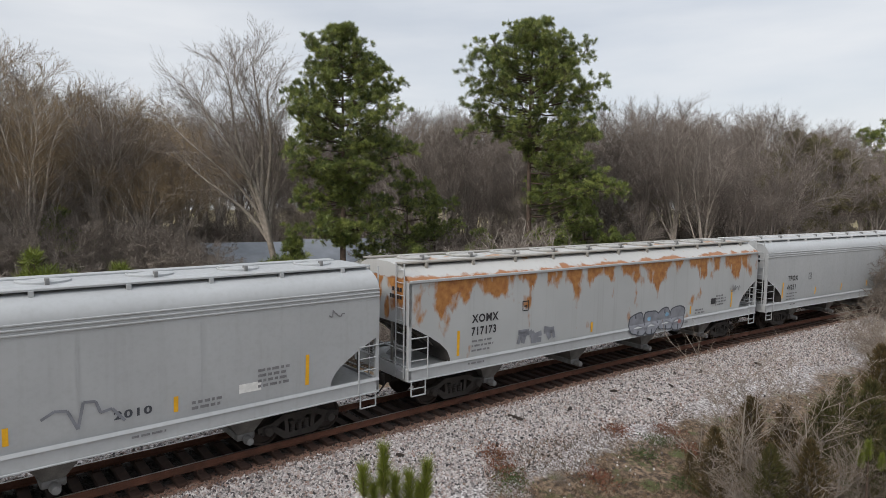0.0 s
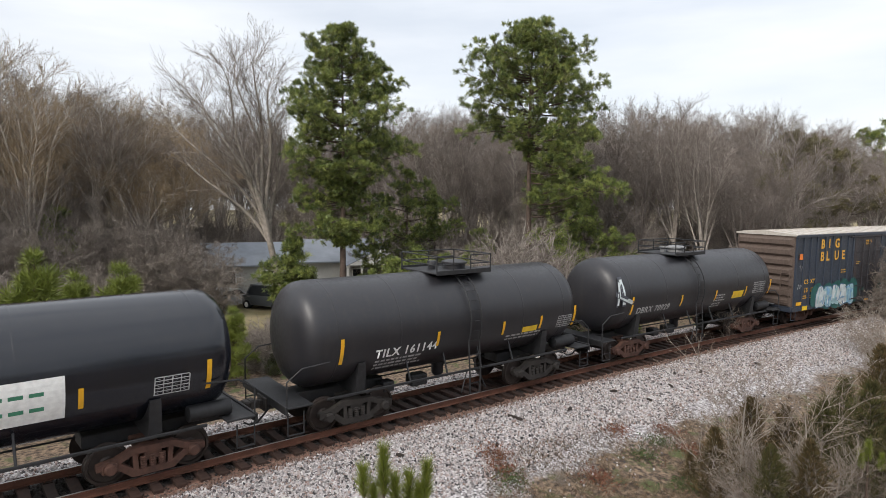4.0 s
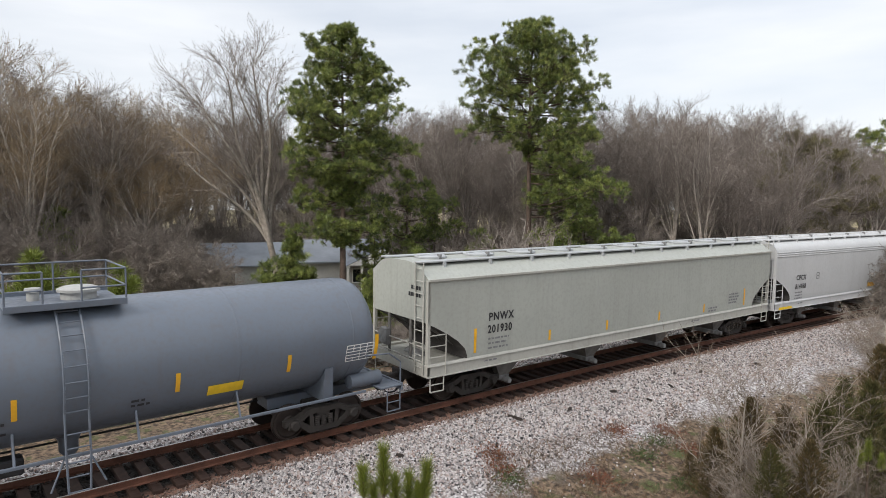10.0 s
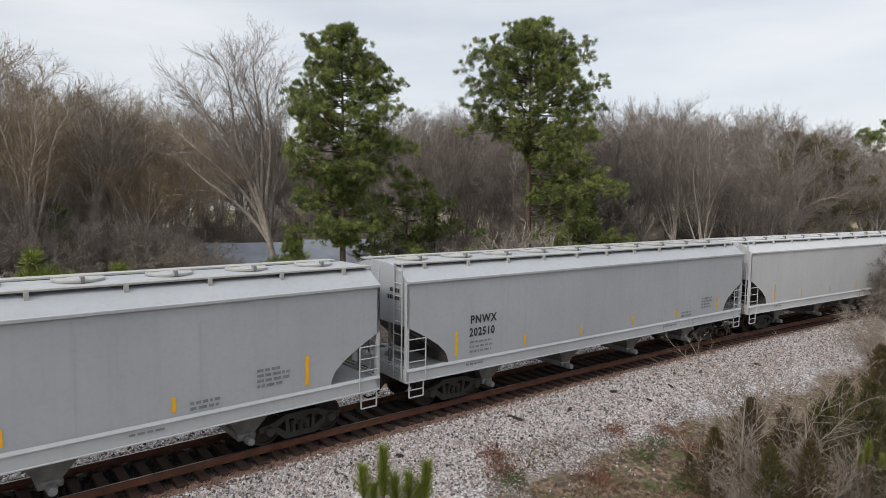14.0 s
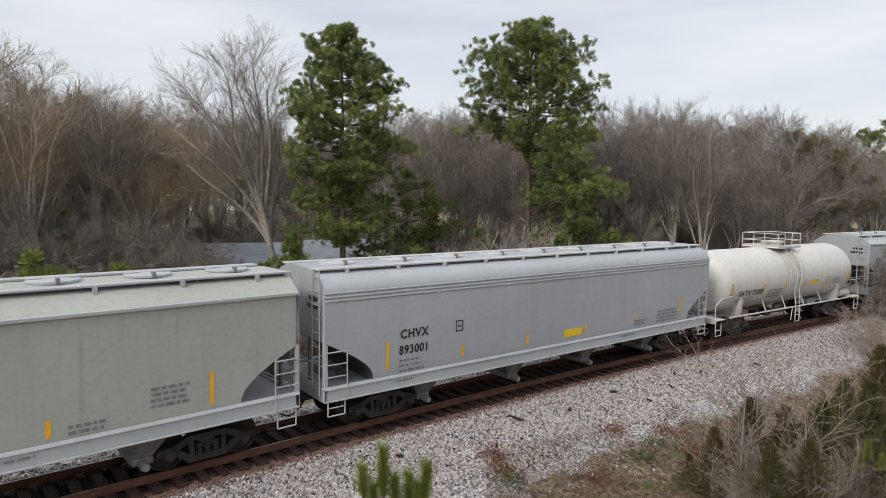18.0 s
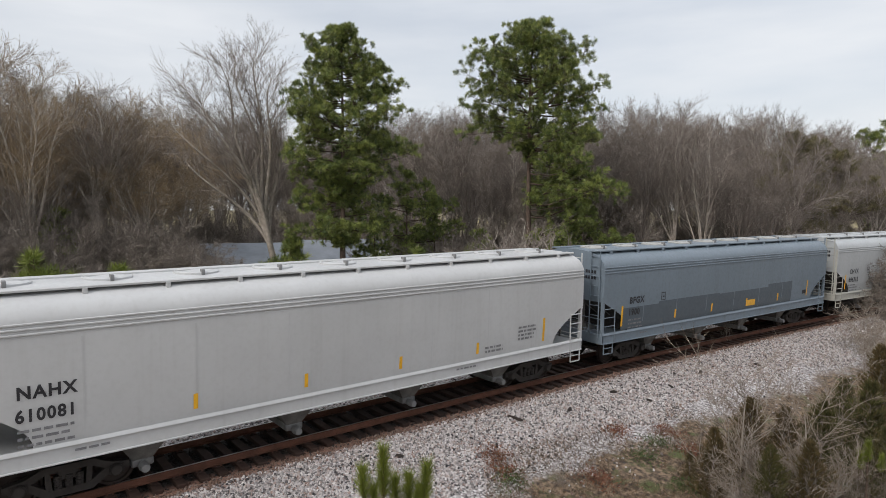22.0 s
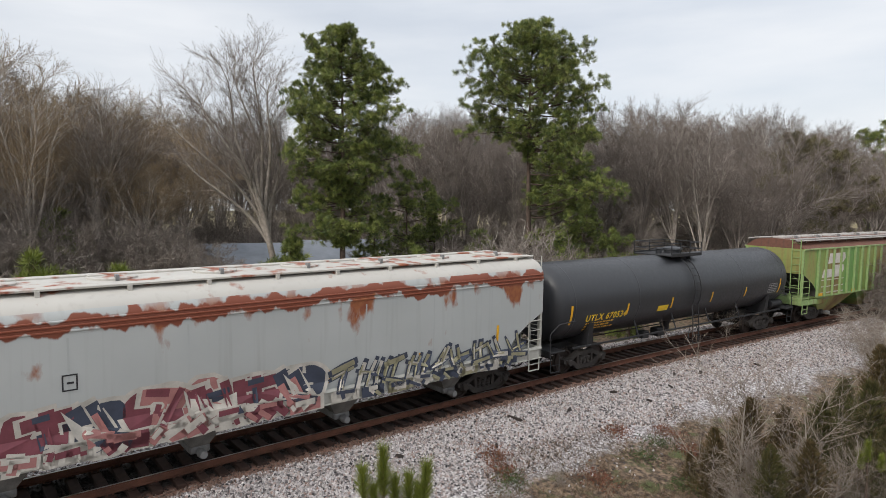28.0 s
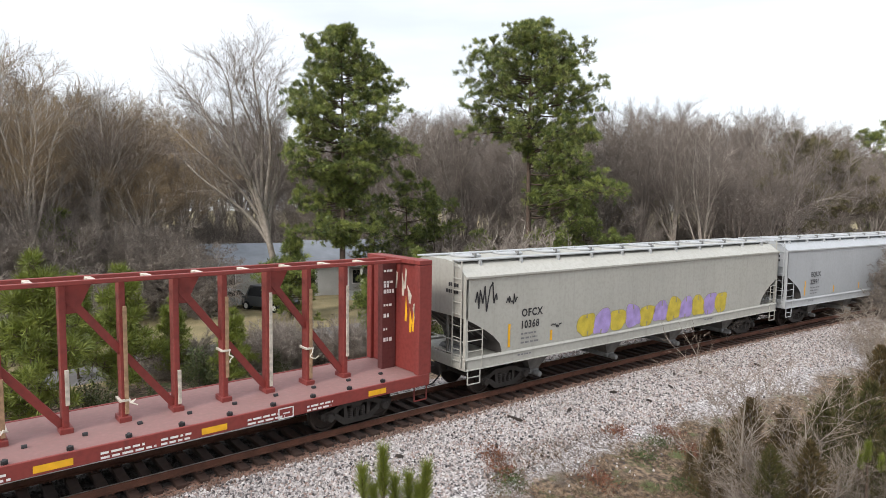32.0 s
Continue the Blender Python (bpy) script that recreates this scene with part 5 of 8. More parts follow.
def sprayed(car, side, x0, x1, z0, z1, letters, cols, seed, edge=None, halo=None, jag=0.2, label="spray-painted graffiti"):
    """Sprayed lettering as fat overlapping strokes in layers, one mesh a colour."""
    r = random.Random(seed)
    w, h = (x1 - x0) / letters, z1 - z0
    layers = {}

    def put(mat, poly, lay_no):
        layers.setdefault((lay_no, i, mat.name), (mat, []))[1].append(poly)
    for i in range(letters):
        cx, cz = x0 + (i + 0.5) * w, (z0 + z1) / 2 + r.uniform(-0.04, 0.04) * h
        a, b = cols[i % len(cols)], cols[(i + 1) % len(cols)]
        if halo:
            put(halo, blob(r, cx, cz, w * 0.70, h * 0.60, 14, 0.10), 0)
        # each figure: two or three fat slanted strokes and a crossing one
        sl = r.uniform(-0.25, 0.25) * w
        strokes = []
        for k in range(r.choice((2, 2, 3))):
            u = -0.34 + 0.68 * (k / 2 if r.random() < 0.9 else r.random())
            strokes.append((cx + u * w - sl, cz - h * 0.48, cx + u * w + sl + r.uniform(-0.15, 0.15) * w, cz + h * r.uniform(0.3, 0.5)))
        for k in range(r.choice((1, 2))):
            q = r.uniform(-0.4, 0.4) * h
            strokes.append((cx - 0.4 * w, cz + q, cx + 0.42 * w, cz + q + r.uniform(-0.3, 0.3) * h))
        for ax, az, bx, bz in strokes:
            d = math.hypot(bx - ax, bz - az) or 1
            t = w * r.uniform(0.20, 0.32) * (0.5 if jag > 0.3 else 1.0)
            nx, nz = -(bz - az) / d * t / 2, (bx - ax) / d * t / 2
            g1, g2 = 1 + jag * r.uniform(-1, 1), 1 + jag * r.uniform(-1, 1)
            quad = [(ax + nx * g1, az + nz * g1), (ax - nx * g2, az - nz * g2), ((ax + bx) / 2 - nx * g1, (az + bz) / 2 - nz * g1), (bx - nx * g1, bz - nz * g1), (bx + nx * g2, bz + nz * g2), ((ax + bx) / 2 + nx * g2, (az + bz) / 2 + nz * g2)]
            if edge:
                m = ((ax + bx) / 2, (az + bz) / 2)
                f = 1 + 0.07 / max(0.1, d * 0.5)
                put(edge, [(m[0] + (px - m[0]) * f + math.copysign(0.035, px - m[0]), m[1] + (pz - m[1]) * f + math.copysign(0.03, pz - m[1])) for px, pz in quad], 1)
            put(a, quad, 2)
            c = b if r.random() < 0.6 else cols[r.randrange(len(cols))]
            e0, e1 = r.uniform(0.0, 0.4), r.uniform(0.55, 1.0)
            put(c, [(quad[0][0] + (quad[4][0] - quad[0][0]) * e0, quad[0][1] + (quad[4][1] - quad[0][1]) * e0), (quad[0][0] + (quad[4][0] - quad[0][0]) * e1, quad[0][1] + (quad[4][1] - quad[0][1]) * e1),
                    (ax + (bx - ax) * e1, az + (bz - az) * e1), (ax + (bx - ax) * e0, az + (bz - az) * e0)], 3)
    for (no, _, _), (mat, polys) in sorted(layers.items(), key=lambda q: q[0]):
        fine = []
        for p in polys:
            p = [(max(x0 - 0.3, min(x1 + 0.3, a)), max(z0 - 0.05, b)) for a, b in p]
            c = (sum(a for a, _ in p) / len(p), sum(b for _, b in p) / len(p))
            fine += [[p[k], p[(k + 1) % len(p)], c] for k in range(len(p))]
        part("graffiti", lay(flat_mesh(fine, mat), 0, 0, side, 0.012 + 0.003 * no), mat, car, label)


def scribble(car, side, x, z, w, h, mat, seed, strokes=7, t=0.035):
    """A tag of thin strokes that cannot be read."""
    r = random.Random(seed)
    q = []
    px, pz = 0.0, r.uniform(0.2, 0.8) * h
    for i in range(strokes * 2):
        nx, nz = w * (i + 1) / (strokes * 2) + r.uniform(-0.06, 0.06) * w, r.uniform(0, 1) * h
        d = math.hypot(nx - px, nz - pz) or 1
        ux, uz = -(nz - pz) / d * t / 2, (nx - px) / d * t / 2
        q.append([(px + ux, pz + uz), (nx + ux, nz + uz), (nx - ux, nz - uz), (px - ux, pz - uz)])
        px, pz = nx, nz
    part("graffiti", lay(flat_mesh(q, mat), x, z, side, 0.02), mat, car, "sprayed tag in thin strokes")


# ---- covered hopper ----
PROFILES = {
    "round": [(1.545, 1.40), (1.57, 1.6), (1.60, 2.1), (1.62, 2.7), (1.62, 3.5), (1.615, 3.78), (1.60, 4.0), (1.53, 4.14), (1.40, 4.28), (1.18, 4.40), (0.85, 4.50), (0.45, 4.55)],
    "straight": [(1.575, 1.46), (1.585, 1.8), (1.60, 2.6), (1.60, 3.3), (1.60, 4.02), (1.60, 4.06), (1.12, 4.40), (0.85, 4.48), (0.45, 4.53)],
}


BASE = {"round": 1.40, "straight": 1.46}


def side_of(kind):
    pr = PROFILES[kind]
    zs, ys = [p[1] for p in pr], [p[0] for p in pr]
    return lambda z: float(np.interp(z, zs, ys))


def bubbles(car, side, x0, x1, z0, z1, letters, cols, seed, edge, spots=(), rim=0.10, label="rounded bubble-letter graffiti"):
    """Fat rounded letters with an outline, a slit and spots of other colours."""
    r = random.Random(seed)
    w, h = (x1 - x0) / letters, z1 - z0
    layers = {}

    def ring(cx, cz, a, b, lean, wob, k=22):
        ph = r.uniform(0, 6.28)
        out = []
        for i in range(k):
            t = 2 * math.pi * i / k
            c, s = math.cos(t), math.sin(t)
            q = 1 + wob * math.sin(3 * t + ph) + 0.5 * wob * math.sin(5 * t + 2 * ph)
            X = math.copysign(abs(c) ** 0.7, c) * a * q
            Z = math.copysign(abs(s) ** 0.7, s) * b * q
            out.append((cx + X + lean * Z, cz + Z))
        return out

    def put(no, mat, poly):
        c = (sum(p[0] for p in poly) / len(poly), sum(p[1] for p in poly) / len(poly))
        layers.setdefault((no, i, mat.name), (mat, []))[1].extend([poly[i], poly[(i + 1) % len(poly)], c] for i in range(len(poly)))
    for i in range(letters):
        cx, cz = x0 + (i + 0.5) * w, (z0 + z1) / 2 + r.uniform(-0.05, 0.05) * h
        lean, hh = r.uniform(-0.2, 0.2), h * r.uniform(0.42, 0.52)
        fill = ring(cx, cz, w * 0.52, hh, lean, 0.09)
        put(0, edge, [(cx + (a - cx) * (1 + rim / w), cz + (b - cz) * (1 + rim / h)) for a, b in fill])
        put(1, cols[i % len(cols)], fill)
        for sgn in ((1, -1) if r.random() < 0.5 else (r.choice((1, -1)),)):
            zc = cz + sgn * hh * 0.62
            xc = cx + lean * (zc - cz) + r.uniform(-0.1, 0.1) * w
            put(2, edge, [(xc - 0.045 * w, zc), (xc + 0.05 * w, zc - sgn * 0.02), (xc + 0.02 * w, zc + sgn * hh * 0.42), (xc - 0.03 * w, zc + sgn * hh * 0.42)])
        if spots and r.random() < 0.7:
            put(3, spots[r.randrange(len(spots))], ring(cx + r.uniform(-0.2, 0.2) * w, cz + r.uniform(-0.3, 0.3) * h, w * 0.13, h * 0.09, 0, 0.1, 10))
    for (no, _, _), (mat, polys) in sorted(layers.items(), key=lambda q: q[0]):
        part("graffiti", lay(flat_mesh(polys, mat), 0, 0, side, 0.010 + 0.003 * no), mat, car, label)


def hopper_cut(kind, z):
    """How far the slope sheet stands in from the end at the height z: steep below, leaning out above."""
    zt, deep, zb = (2.75, 1.52, BASE[kind]) if kind == "straight" else (2.64, 1.50, BASE[kind])
    if z >= zt:
        return 0.0
    return deep * math.sin(math.pi / 2 * min(1.0, 1.06 * (zt - z) / (zt - zb)))


def hopper_shell(kind, L):
    pr = PROFILES[kind]
    zs = sorted({p[1] for p in pr} | ({1.6, 1.85, 2.1, 2.35, 2.55, 2.75, 2.76} if kind == "straight" else {1.45, 1.6, 1.75, 1.9, 2.1, 2.25, 2.40, 2.52, 2.64, 2.65}))
    s = side_of(kind)
    row = [(s(z), z) for z in zs]
    nx = 14
    v, f = [], []
    n = len(row)
    for sy in (-1, 1):
        for y, z in row:
            e = L / 2 - hopper_cut(kind, z)
            for i in range(nx + 1):
                v.append((-e + 2 * e * i / nx, sy * y, z))
    W = nx + 1

    def q(sd, j, i):
        return (sd * n + j) * W + i
    for j in range(n - 1):
        for i in range(nx):
            f.append((q(0, j, i), q(0, j, i + 1), q(0, j + 1, i + 1), q(0, j + 1, i)))
            f.append((q(1, j, i + 1), q(1, j, i), q(1, j + 1, i), q(1, j + 1, i + 1)))
        f.append((q(0, j, 0), q(0, j + 1, 0), q(1, j + 1, 0), q(1, j, 0)))
        f.append((q(1, j, nx), q(1, j + 1, nx), q(0, j + 1, nx), q(0, j, nx)))
    for i in range(nx):
        f.append((q(0, n - 1, i), q(0, n - 1, i + 1), q(1, n - 1, i + 1), q(1, n - 1, i)))
        f.append((q(0, 0, i + 1), q(0, 0, i), q(1, 0, i), q(1, 0, i + 1)))
    return v, f


def hopper_mesh(kind, L, mat, upper):
    v, f = hopper_shell(kind, L)
    ix = []
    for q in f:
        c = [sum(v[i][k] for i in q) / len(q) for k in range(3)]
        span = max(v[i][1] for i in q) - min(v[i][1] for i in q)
        # slope sheets and floor get the grime colour with end shade painted in
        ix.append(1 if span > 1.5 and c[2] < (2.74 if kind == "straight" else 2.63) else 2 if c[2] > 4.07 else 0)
    me = mesh_of("hopper_body", v, f, [mat, GRIME_SHADE, upper], True, ix)
    me.set_sharp_from_angle(angle=radians(38))
    return me


def ladder_geo(z0, z1, rungs, w=0.44, r=0.014):
    g = Geo()
    for s in (-1, 1):
        g.bev(s * w / 2 - 0.025, s * w / 2 + 0.025, -0.012, 0.012, z0, z1, 0.004)
    for i in range(rungs):
        z = z0 + (z1 - z0) * (i + 0.5) / rungs
        g.bar((-w / 2, 0, z), (w / 2, 0, z), r, 5)
    return g


def hopper(spec):
    kind, L, mat = spec.get("kind", "straight"), spec["r"] - spec["l"], spec["mat"]
    trim = spec.get("trim", mat)
    roofm = spec.get("roof", mat)
    side = side_of(kind)
    lk = round(L, 2)
    car = thing("hopper_car", spec["label"], "rail car", "cars of the train")
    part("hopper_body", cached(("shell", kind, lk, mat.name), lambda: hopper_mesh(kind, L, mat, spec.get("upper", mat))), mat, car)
    e = L / 2
    zb, bare = BASE[kind], bool(spec.get("bare"))

    def sills():
        g = Geo()
        if bare:
            return g.bev(-e + 1.6, e - 1.6, -1.60, -1.50, zb - 0.05, zb + 0.05, 0.010).bev(-e, -e + 1.6, -1.58, -1.46, zb - 0.36, zb - 0.12, 0.010).bev(e - 1.6, e, -1.58, -1.46, zb - 0.36, zb - 0.12, 0.010)
        g.bev(-e, e, -1.60, -1.44, zb - 0.36, zb + 0.03, 0.012)
        g.bev(-e, e, -1.635, -1.60, zb - 0.36, zb - 0.325, 0.006)
        g.add([(x, y, z) for x in (-e, e) for y, z in ((-1.60, zb - 0.02), (-1.635, zb - 0.02), (-1.60, zb + 0.06))], [(0, 1, 2), (5, 4, 3), (0, 3, 4, 1), (1, 4, 5, 2), (2, 5, 3, 0)])
        return g
    sm = cached(("sill", kind, lk, trim.name, bare), lambda: sills().mesh("side_sill", trim))
    part("side_sill", sm, trim, car)
    part("side_sill", sm, trim, car, "", Matrix.Rotation(math.pi, 4, "Z"))
    part("centre_sill", cached(("centre", lk), lambda: Geo().bev(-e + 0.3, e - 0.3, -0.32, 0.32, 0.80, 1.15, 0.02).mesh("centre_sill", BLACK_IRON)), BLACK_IRON, car)
    if kind == "round":
        for z in (3.74, 3.84, 3.94):
            part("side_bead", cached(("bead", lk, mat.name, z), lambda z=z: Geo().bev(-e, e, -side(z) - 0.025, -side(z) + 0.02, z - 0.022, z + 0.022, 0.01).mesh("side_bead", mat)), mat, car)
    else:
        part("eave_rail", cached(("eave", lk, trim.name), lambda: Geo().bev(-e, e, -1.655, -1.60, 3.99, 4.075, 0.012).mesh("eave_rail", trim)), trim, car)
        part("eave_rail", MESHES[("eave", lk, trim.name)], trim, car, "", Matrix.Rotation(math.pi, 4, "Z"))
    # seams of the side sheets
    seam = cached(("seam", kind, mat.name), lambda: Geo().add([(x, -(side(z) + 0.006), z) for z in (1.5, 1.8, 2.1, 2.7, 3.3, 3.6) for x in (-0.02, 0.02)],
                  [(2 * i, 2 * i + 1, 2 * i + 3, 2 * i + 2) for i in range(5)]).mesh("weld_seam", mat))
    ns = spec.get("seams", 7)
    for i in range(ns):
        part("weld_seam", seam, mat, car, "", Matrix.Translation((-e + 2.4 + (L - 4.8) * i / max(1, ns - 1), 0, 0)))
    # roof: running boards, brackets, hatches
    for s in (-1, 1):
        part("running_board", cached(("board", lk, roofm.name), lambda: Geo().bev(-e + 0.02, e - 0.02, -0.17, 0.17, 4.50, 4.55, 0.008).mesh("running_board", roofm)), roofm, car, "", Matrix.Translation((0, s * 0.98, 0)))
    if bare:
        for s in (-1, 1):
            part("running_board", cached(("outer_board", lk), lambda: Geo().bev(-e - 0.12, e + 0.12, -0.14, 0.14, 4.45, 4.49, 0.008).mesh("running_board", roofm)), roofm, car, "", Matrix.Translation((0, s * 1.30, 0)))
    br = cached(("bracket", roofm.name), lambda: Geo().plate([(-0.045, 4.16), (0.045, 4.16), (0.045, 4.51), (-0.045, 4.51)], -1.20, -1.08).mesh("roof_bracket", roofm))
    nb = spec.get("brackets", 11)
    for i in range(nb):
        part("roof_bracket", br, roofm, car, "", Matrix.Translation((-e + 0.9 + (L - 1.8) * i / (nb - 1), 0, 0)))
    hm = spec.get("hatch", roofm)
    if spec.get("trough"):
        hatch = cached(("trough", hm.name), lambda: Geo().bev(-0.85, 0.85, -0.33, 0.33, 4.52, 4.70, 0.05).bev(-0.05, 0.05, -0.4, 0.4, 4.55, 4.73, 0.015).mesh("hatch_cover", hm))
    else:
        hatch = cached(("hatch", hm.name), lambda: Geo().lathe([(4.50, 0.46), (4.60, 0.46), (4.61, 0.53), (4.66, 0.53), (4.685, 0.47), (4.675, 0.38), (4.70, 0.1)], "z", 18)
                       .bev(-0.5, 0.5, -0.04, 0.04, 4.67, 4.715, 0.01).mesh("hatch_cover", hm, True))
    nh = spec.get("hatches", 10)
    for i in range(nh):
        h = part("hatch_cover", hatch, hm, car, "", Matrix.Translation((-e + 1.2 + (L - 2.4) * i / (nh - 1), 0, -0.07)))
        part("latch", cached(("latch", GREY_IRON.name), lambda: Geo().bev(-0.04, 0.04, -0.56, -0.40, 4.60, 4.75, 0.01).mesh("latch", GREY_IRON)), GREY_IRON, h)
    # ends
    for s in (-1, 1):
        rot = Matrix.Rotation(0 if s > 0 else math.pi, 4, "Z")
        at = Matrix.Translation((s * e, 0, 0)) @ rot

        def endm():
            g = Geo()
            g.bev(-1.9, 0.0, -1.44, 1.44, zb - 0.10, zb - 0.04, 0.01)
            g.bev(-0.06, 0.02, -1.60, 1.60, zb - 0.36, zb + 0.03, 0.012)
            return g
        pl = part("end_platform", cached(("platform", kind, trim.name), lambda: endm().mesh("end_platform", trim)), trim, car, "", at)
        post = cached(("post", kind, trim.name), lambda: Geo().bev(-0.10, 0.01, -0.06, 0.06, zb - 0.3, 4.02 if kind == "straight" else 3.9, 0.012).mesh("corner_post", trim))
        for y in (-1.54, 1.54):
            part("corner_post", post, trim, car, "", at @ Matrix.Translation((0, y, 0)))
        for y in (-0.62, 0.62):
            part("end_strut", cached(("strut", kind), lambda: Geo().bev(-0.08, -0.01, -0.04, 0.04, zb - 0.05, 2.78 if kind == "straight" else 2.66, 0.01).mesh("end_strut", GRIMY)), GRIMY, car, "", at @ Matrix.Translation((0, y, 0)))
        # grab rails beside the slope sheet
        rail = cached(("rail", kind, trim.name), lambda: Geo().pipe([(-0.05, 0, 2.38), (-0.66, 0, 2.38), (-0.66, 0, zb - 0.36)], 0.02, 6).bar((-0.05, 0, 2.05), (-0.66, 0, 2.05), 0.016, 5).bar((-0.05, 0, 1.72), (-0.66, 0, 1.72), 0.016, 5).mesh("grab_rail", trim))
        for y in (-1.62, 1.62):
            part("grab_rail", rail, trim, car, "", at @ Matrix.Translation((0, y, 0)))
        # end ladder on the far corner, cross rails
        part("end_ladder", cached(("endladder", trim.name), lambda: ladder_geo(1.2, 4.55, 9).mesh("end_ladder", trim)), trim, car, "", at @ Matrix.Translation((0.07, 1.22 * (1 if s < 0 else -1), 0)) @ Matrix.Rotation(math.pi / 2, 4, "Z"))
        part("cross_rail", cached(("cross", trim.name), lambda: Geo().bar((0.0, -1.54, 2.0), (0.0, 1.54, 2.0), 0.02, 6).bar((0.0, -1.54, 1.55), (0.0, 1.54, 1.55), 0.02, 6).mesh("cross_rail", trim)), trim, car, "", at)
        step = cached(("step", trim.name), lambda: Geo().pipe([(-0.10, 0, 1.12), (-0.10, 0, 0.66), (-0.60, 0, 0.66), (-0.60, 0, 1.12)], 0.022, 6).bar((-0.10, 0, 0.88), (-0.60, 0, 0.88), 0.018, 5).mesh("stirrup_step", trim))
        for y in (-1.60, 1.60):
            part("stirrup_step", step, trim, car, "", at @ Matrix.Translation((0, y, 0)))
        ribs = cached(("slope_rib", kind), lambda: Geo().beam((-1.44, 0, 1.85), (-0.30, 0, 2.62 if kind == "straight" else 2.52), 0.05, 0.08).mesh("slope_rib", GRIMY))
        for y in (-0.95, -0.3, 0.3, 0.95):
            part("slope_rib", ribs, GRIMY, car, "", at @ Matrix.Translation((0, y, 0)))
        if s < 0:
            br = part("brake_wheel", cached("brakewheel", lambda: Geo().lathe([(0.0, 0.25), (0.02, 0.27), (0.04, 0.25)], "x", 18).bar((0.02, -0.25, 0), (0.02, 0.25, 0), 0.02).bar((0.02, 0, -0.25), (0.02, 0, 0.25), 0.02).mesh("brake_wheel", GREY_IRON)), GREY_IRON, car, "", Matrix.Translation((-e - 0.16, 0.75, 2.0)))
            part("brake_gear", cached("brakegear", lambda: Geo().bev(0.0, 0.16, -0.2, 0.2, -0.3, 0.25, 0.03).mesh("brake_gear", GREY_IRON)), GREY_IRON, car, "", Matrix.Translation((-e - 0.12, 0.75, 2.0)))
            part("air_tank", cached("airtank", lambda: Geo().lathe([(-0.5, 0.1), (-0.45, 0.22), (0.45, 0.22), (0.5, 0.1)], "y", 14).mesh("air_tank", GREY_IRON, True)), GREY_IRON, car, "", Matrix.Translation((-e + 0.75, 0.1, 1.34)))
        coupler(car, s * e, s)
        bogie(car, s * (e - spec.get("tc", 2.15)))
    # discharge gates under the floor
    nc = spec.get("chutes", 4)
    ch = cached(("chute", mat.name), lambda: Geo().add([(-0.85, -1.35, 1.45), (0.85, -1.35, 1.45), (0.85, 1.35, 1.45), (-0.85, 1.35, 1.45), (-0.20, -1.0, 0.50), (0.20, -1.0, 0.50), (0.20, 1.0, 0.50), (-0.20, 1.0, 0.50)],
                [(0, 1, 5, 4), (1, 2, 6, 5), (2, 3, 7, 6), (3, 0, 4, 7), (4, 5, 6, 7), (0, 3, 2, 1)]).mesh("discharge_chute", spec.get("chute", GRIMY)))
    pipe_end = cached("gate", lambda: Geo().lathe([(-1.3, 0.09), (-1.12, 0.12), (-1.1, 0.10), (1.1, 0.10), (1.12, 0.12), (1.3, 0.09)], "y", 12, (0, 0, 0.38)).bev(-0.24, 0.24, -1.02, 1.02, 0.34, 0.52, 0.03).mesh("outlet_gate", spec.get("gate", GREY_IRON), True))
    if spec.get("deepchute"):
        ch = Geo().add([(-2.2, -1.54, 1.44), (2.2, -1.54, 1.44), (2.2, 1.54, 1.44), (-2.2, 1.54, 1.44), (-0.6, -1.0, 0.42), (0.6, -1.0, 0.42), (0.6, 1.0, 0.42), (-0.6, 1.0, 0.42)],
                       [(0, 1, 5, 4), (1, 2, 6, 5), (2, 3, 7, 6), (3, 0, 4, 7), (4, 5, 6, 7), (0, 3, 2, 1)]).mesh("discharge_chute", GREEN_OLD)
    for i in range(nc):
        x = (i - (nc - 1) / 2) * (L - 7.2) / max(1, nc - 1)
        c = part("discharge_chute", ch, mat, car, "", Matrix.Translation((x, 0, 0)))
        part("outlet_gate", pipe_end, GREY_IRON, c)
    # marks
    if spec.get("mark"):
        a, b = spec["mark"]
        m = spec.get("ink", INK)
        x, z, h = -e + spec.get("mx", 2.35), spec.get("mz", 2.20 if kind == "straight" else 2.02), spec.get("mh", 0.25)
        letter(car, a, x, z + (0.40 if kind == "straight" else 0.46), h, m, side, 0.92)
        letter(car, b, x - 0.03, z, h, m, side, 0.86)
        small_print(car, x, z - 0.22, 1.0, 3, FADED, side, 0.06, 0.15, int(spec["l"]))
        for xx in (-e - 0.012,):
            q = flat_mesh([rect(0.30 + i * 0.17, 0.43 + i * 0.17, 3.5 - j * 0.22, 3.62 - j * 0.22) for j in (0, 1) for i in range(4 + j)], m)
            for v in q.vertices:
                v.co = (-e - 0.014, -1.45 + v.co.x * 0.8, v.co.y + 0.2)
            part("stencil", q, m, car)
    for k, (x, z, h) in enumerate(spec.get("strips", ())):
        if k == 0 and spec.get("mark"):
            x = (spec.get("mx", 2.35) - (0.58 if kind == "straight" else 0.45)) / L
        strip(car, x * L - e, z, side, h if h < 0.5 or kind == "straight" else 0.8)
    for x, z, w, rows in spec.get("print", ()):
        small_print(car, x * L - e, z, w, rows, FADED, side, 0.07, 0.13, int(x * 100))
    for x, z, w, h, m in spec.get("panels", ()):
        panel(car, x * L - e, z, w, h, m, side)
    for x, z, w, h in spec.get("frames", ()):
        if kind == "round" and spec.get("mark"):
            x, z = (spec.get("mx", 2.35) + 2.0) / L, spec.get("mz", 2.02) + 0.42
        frame_mark(car, x * L - e, z, w, h, INK, side)
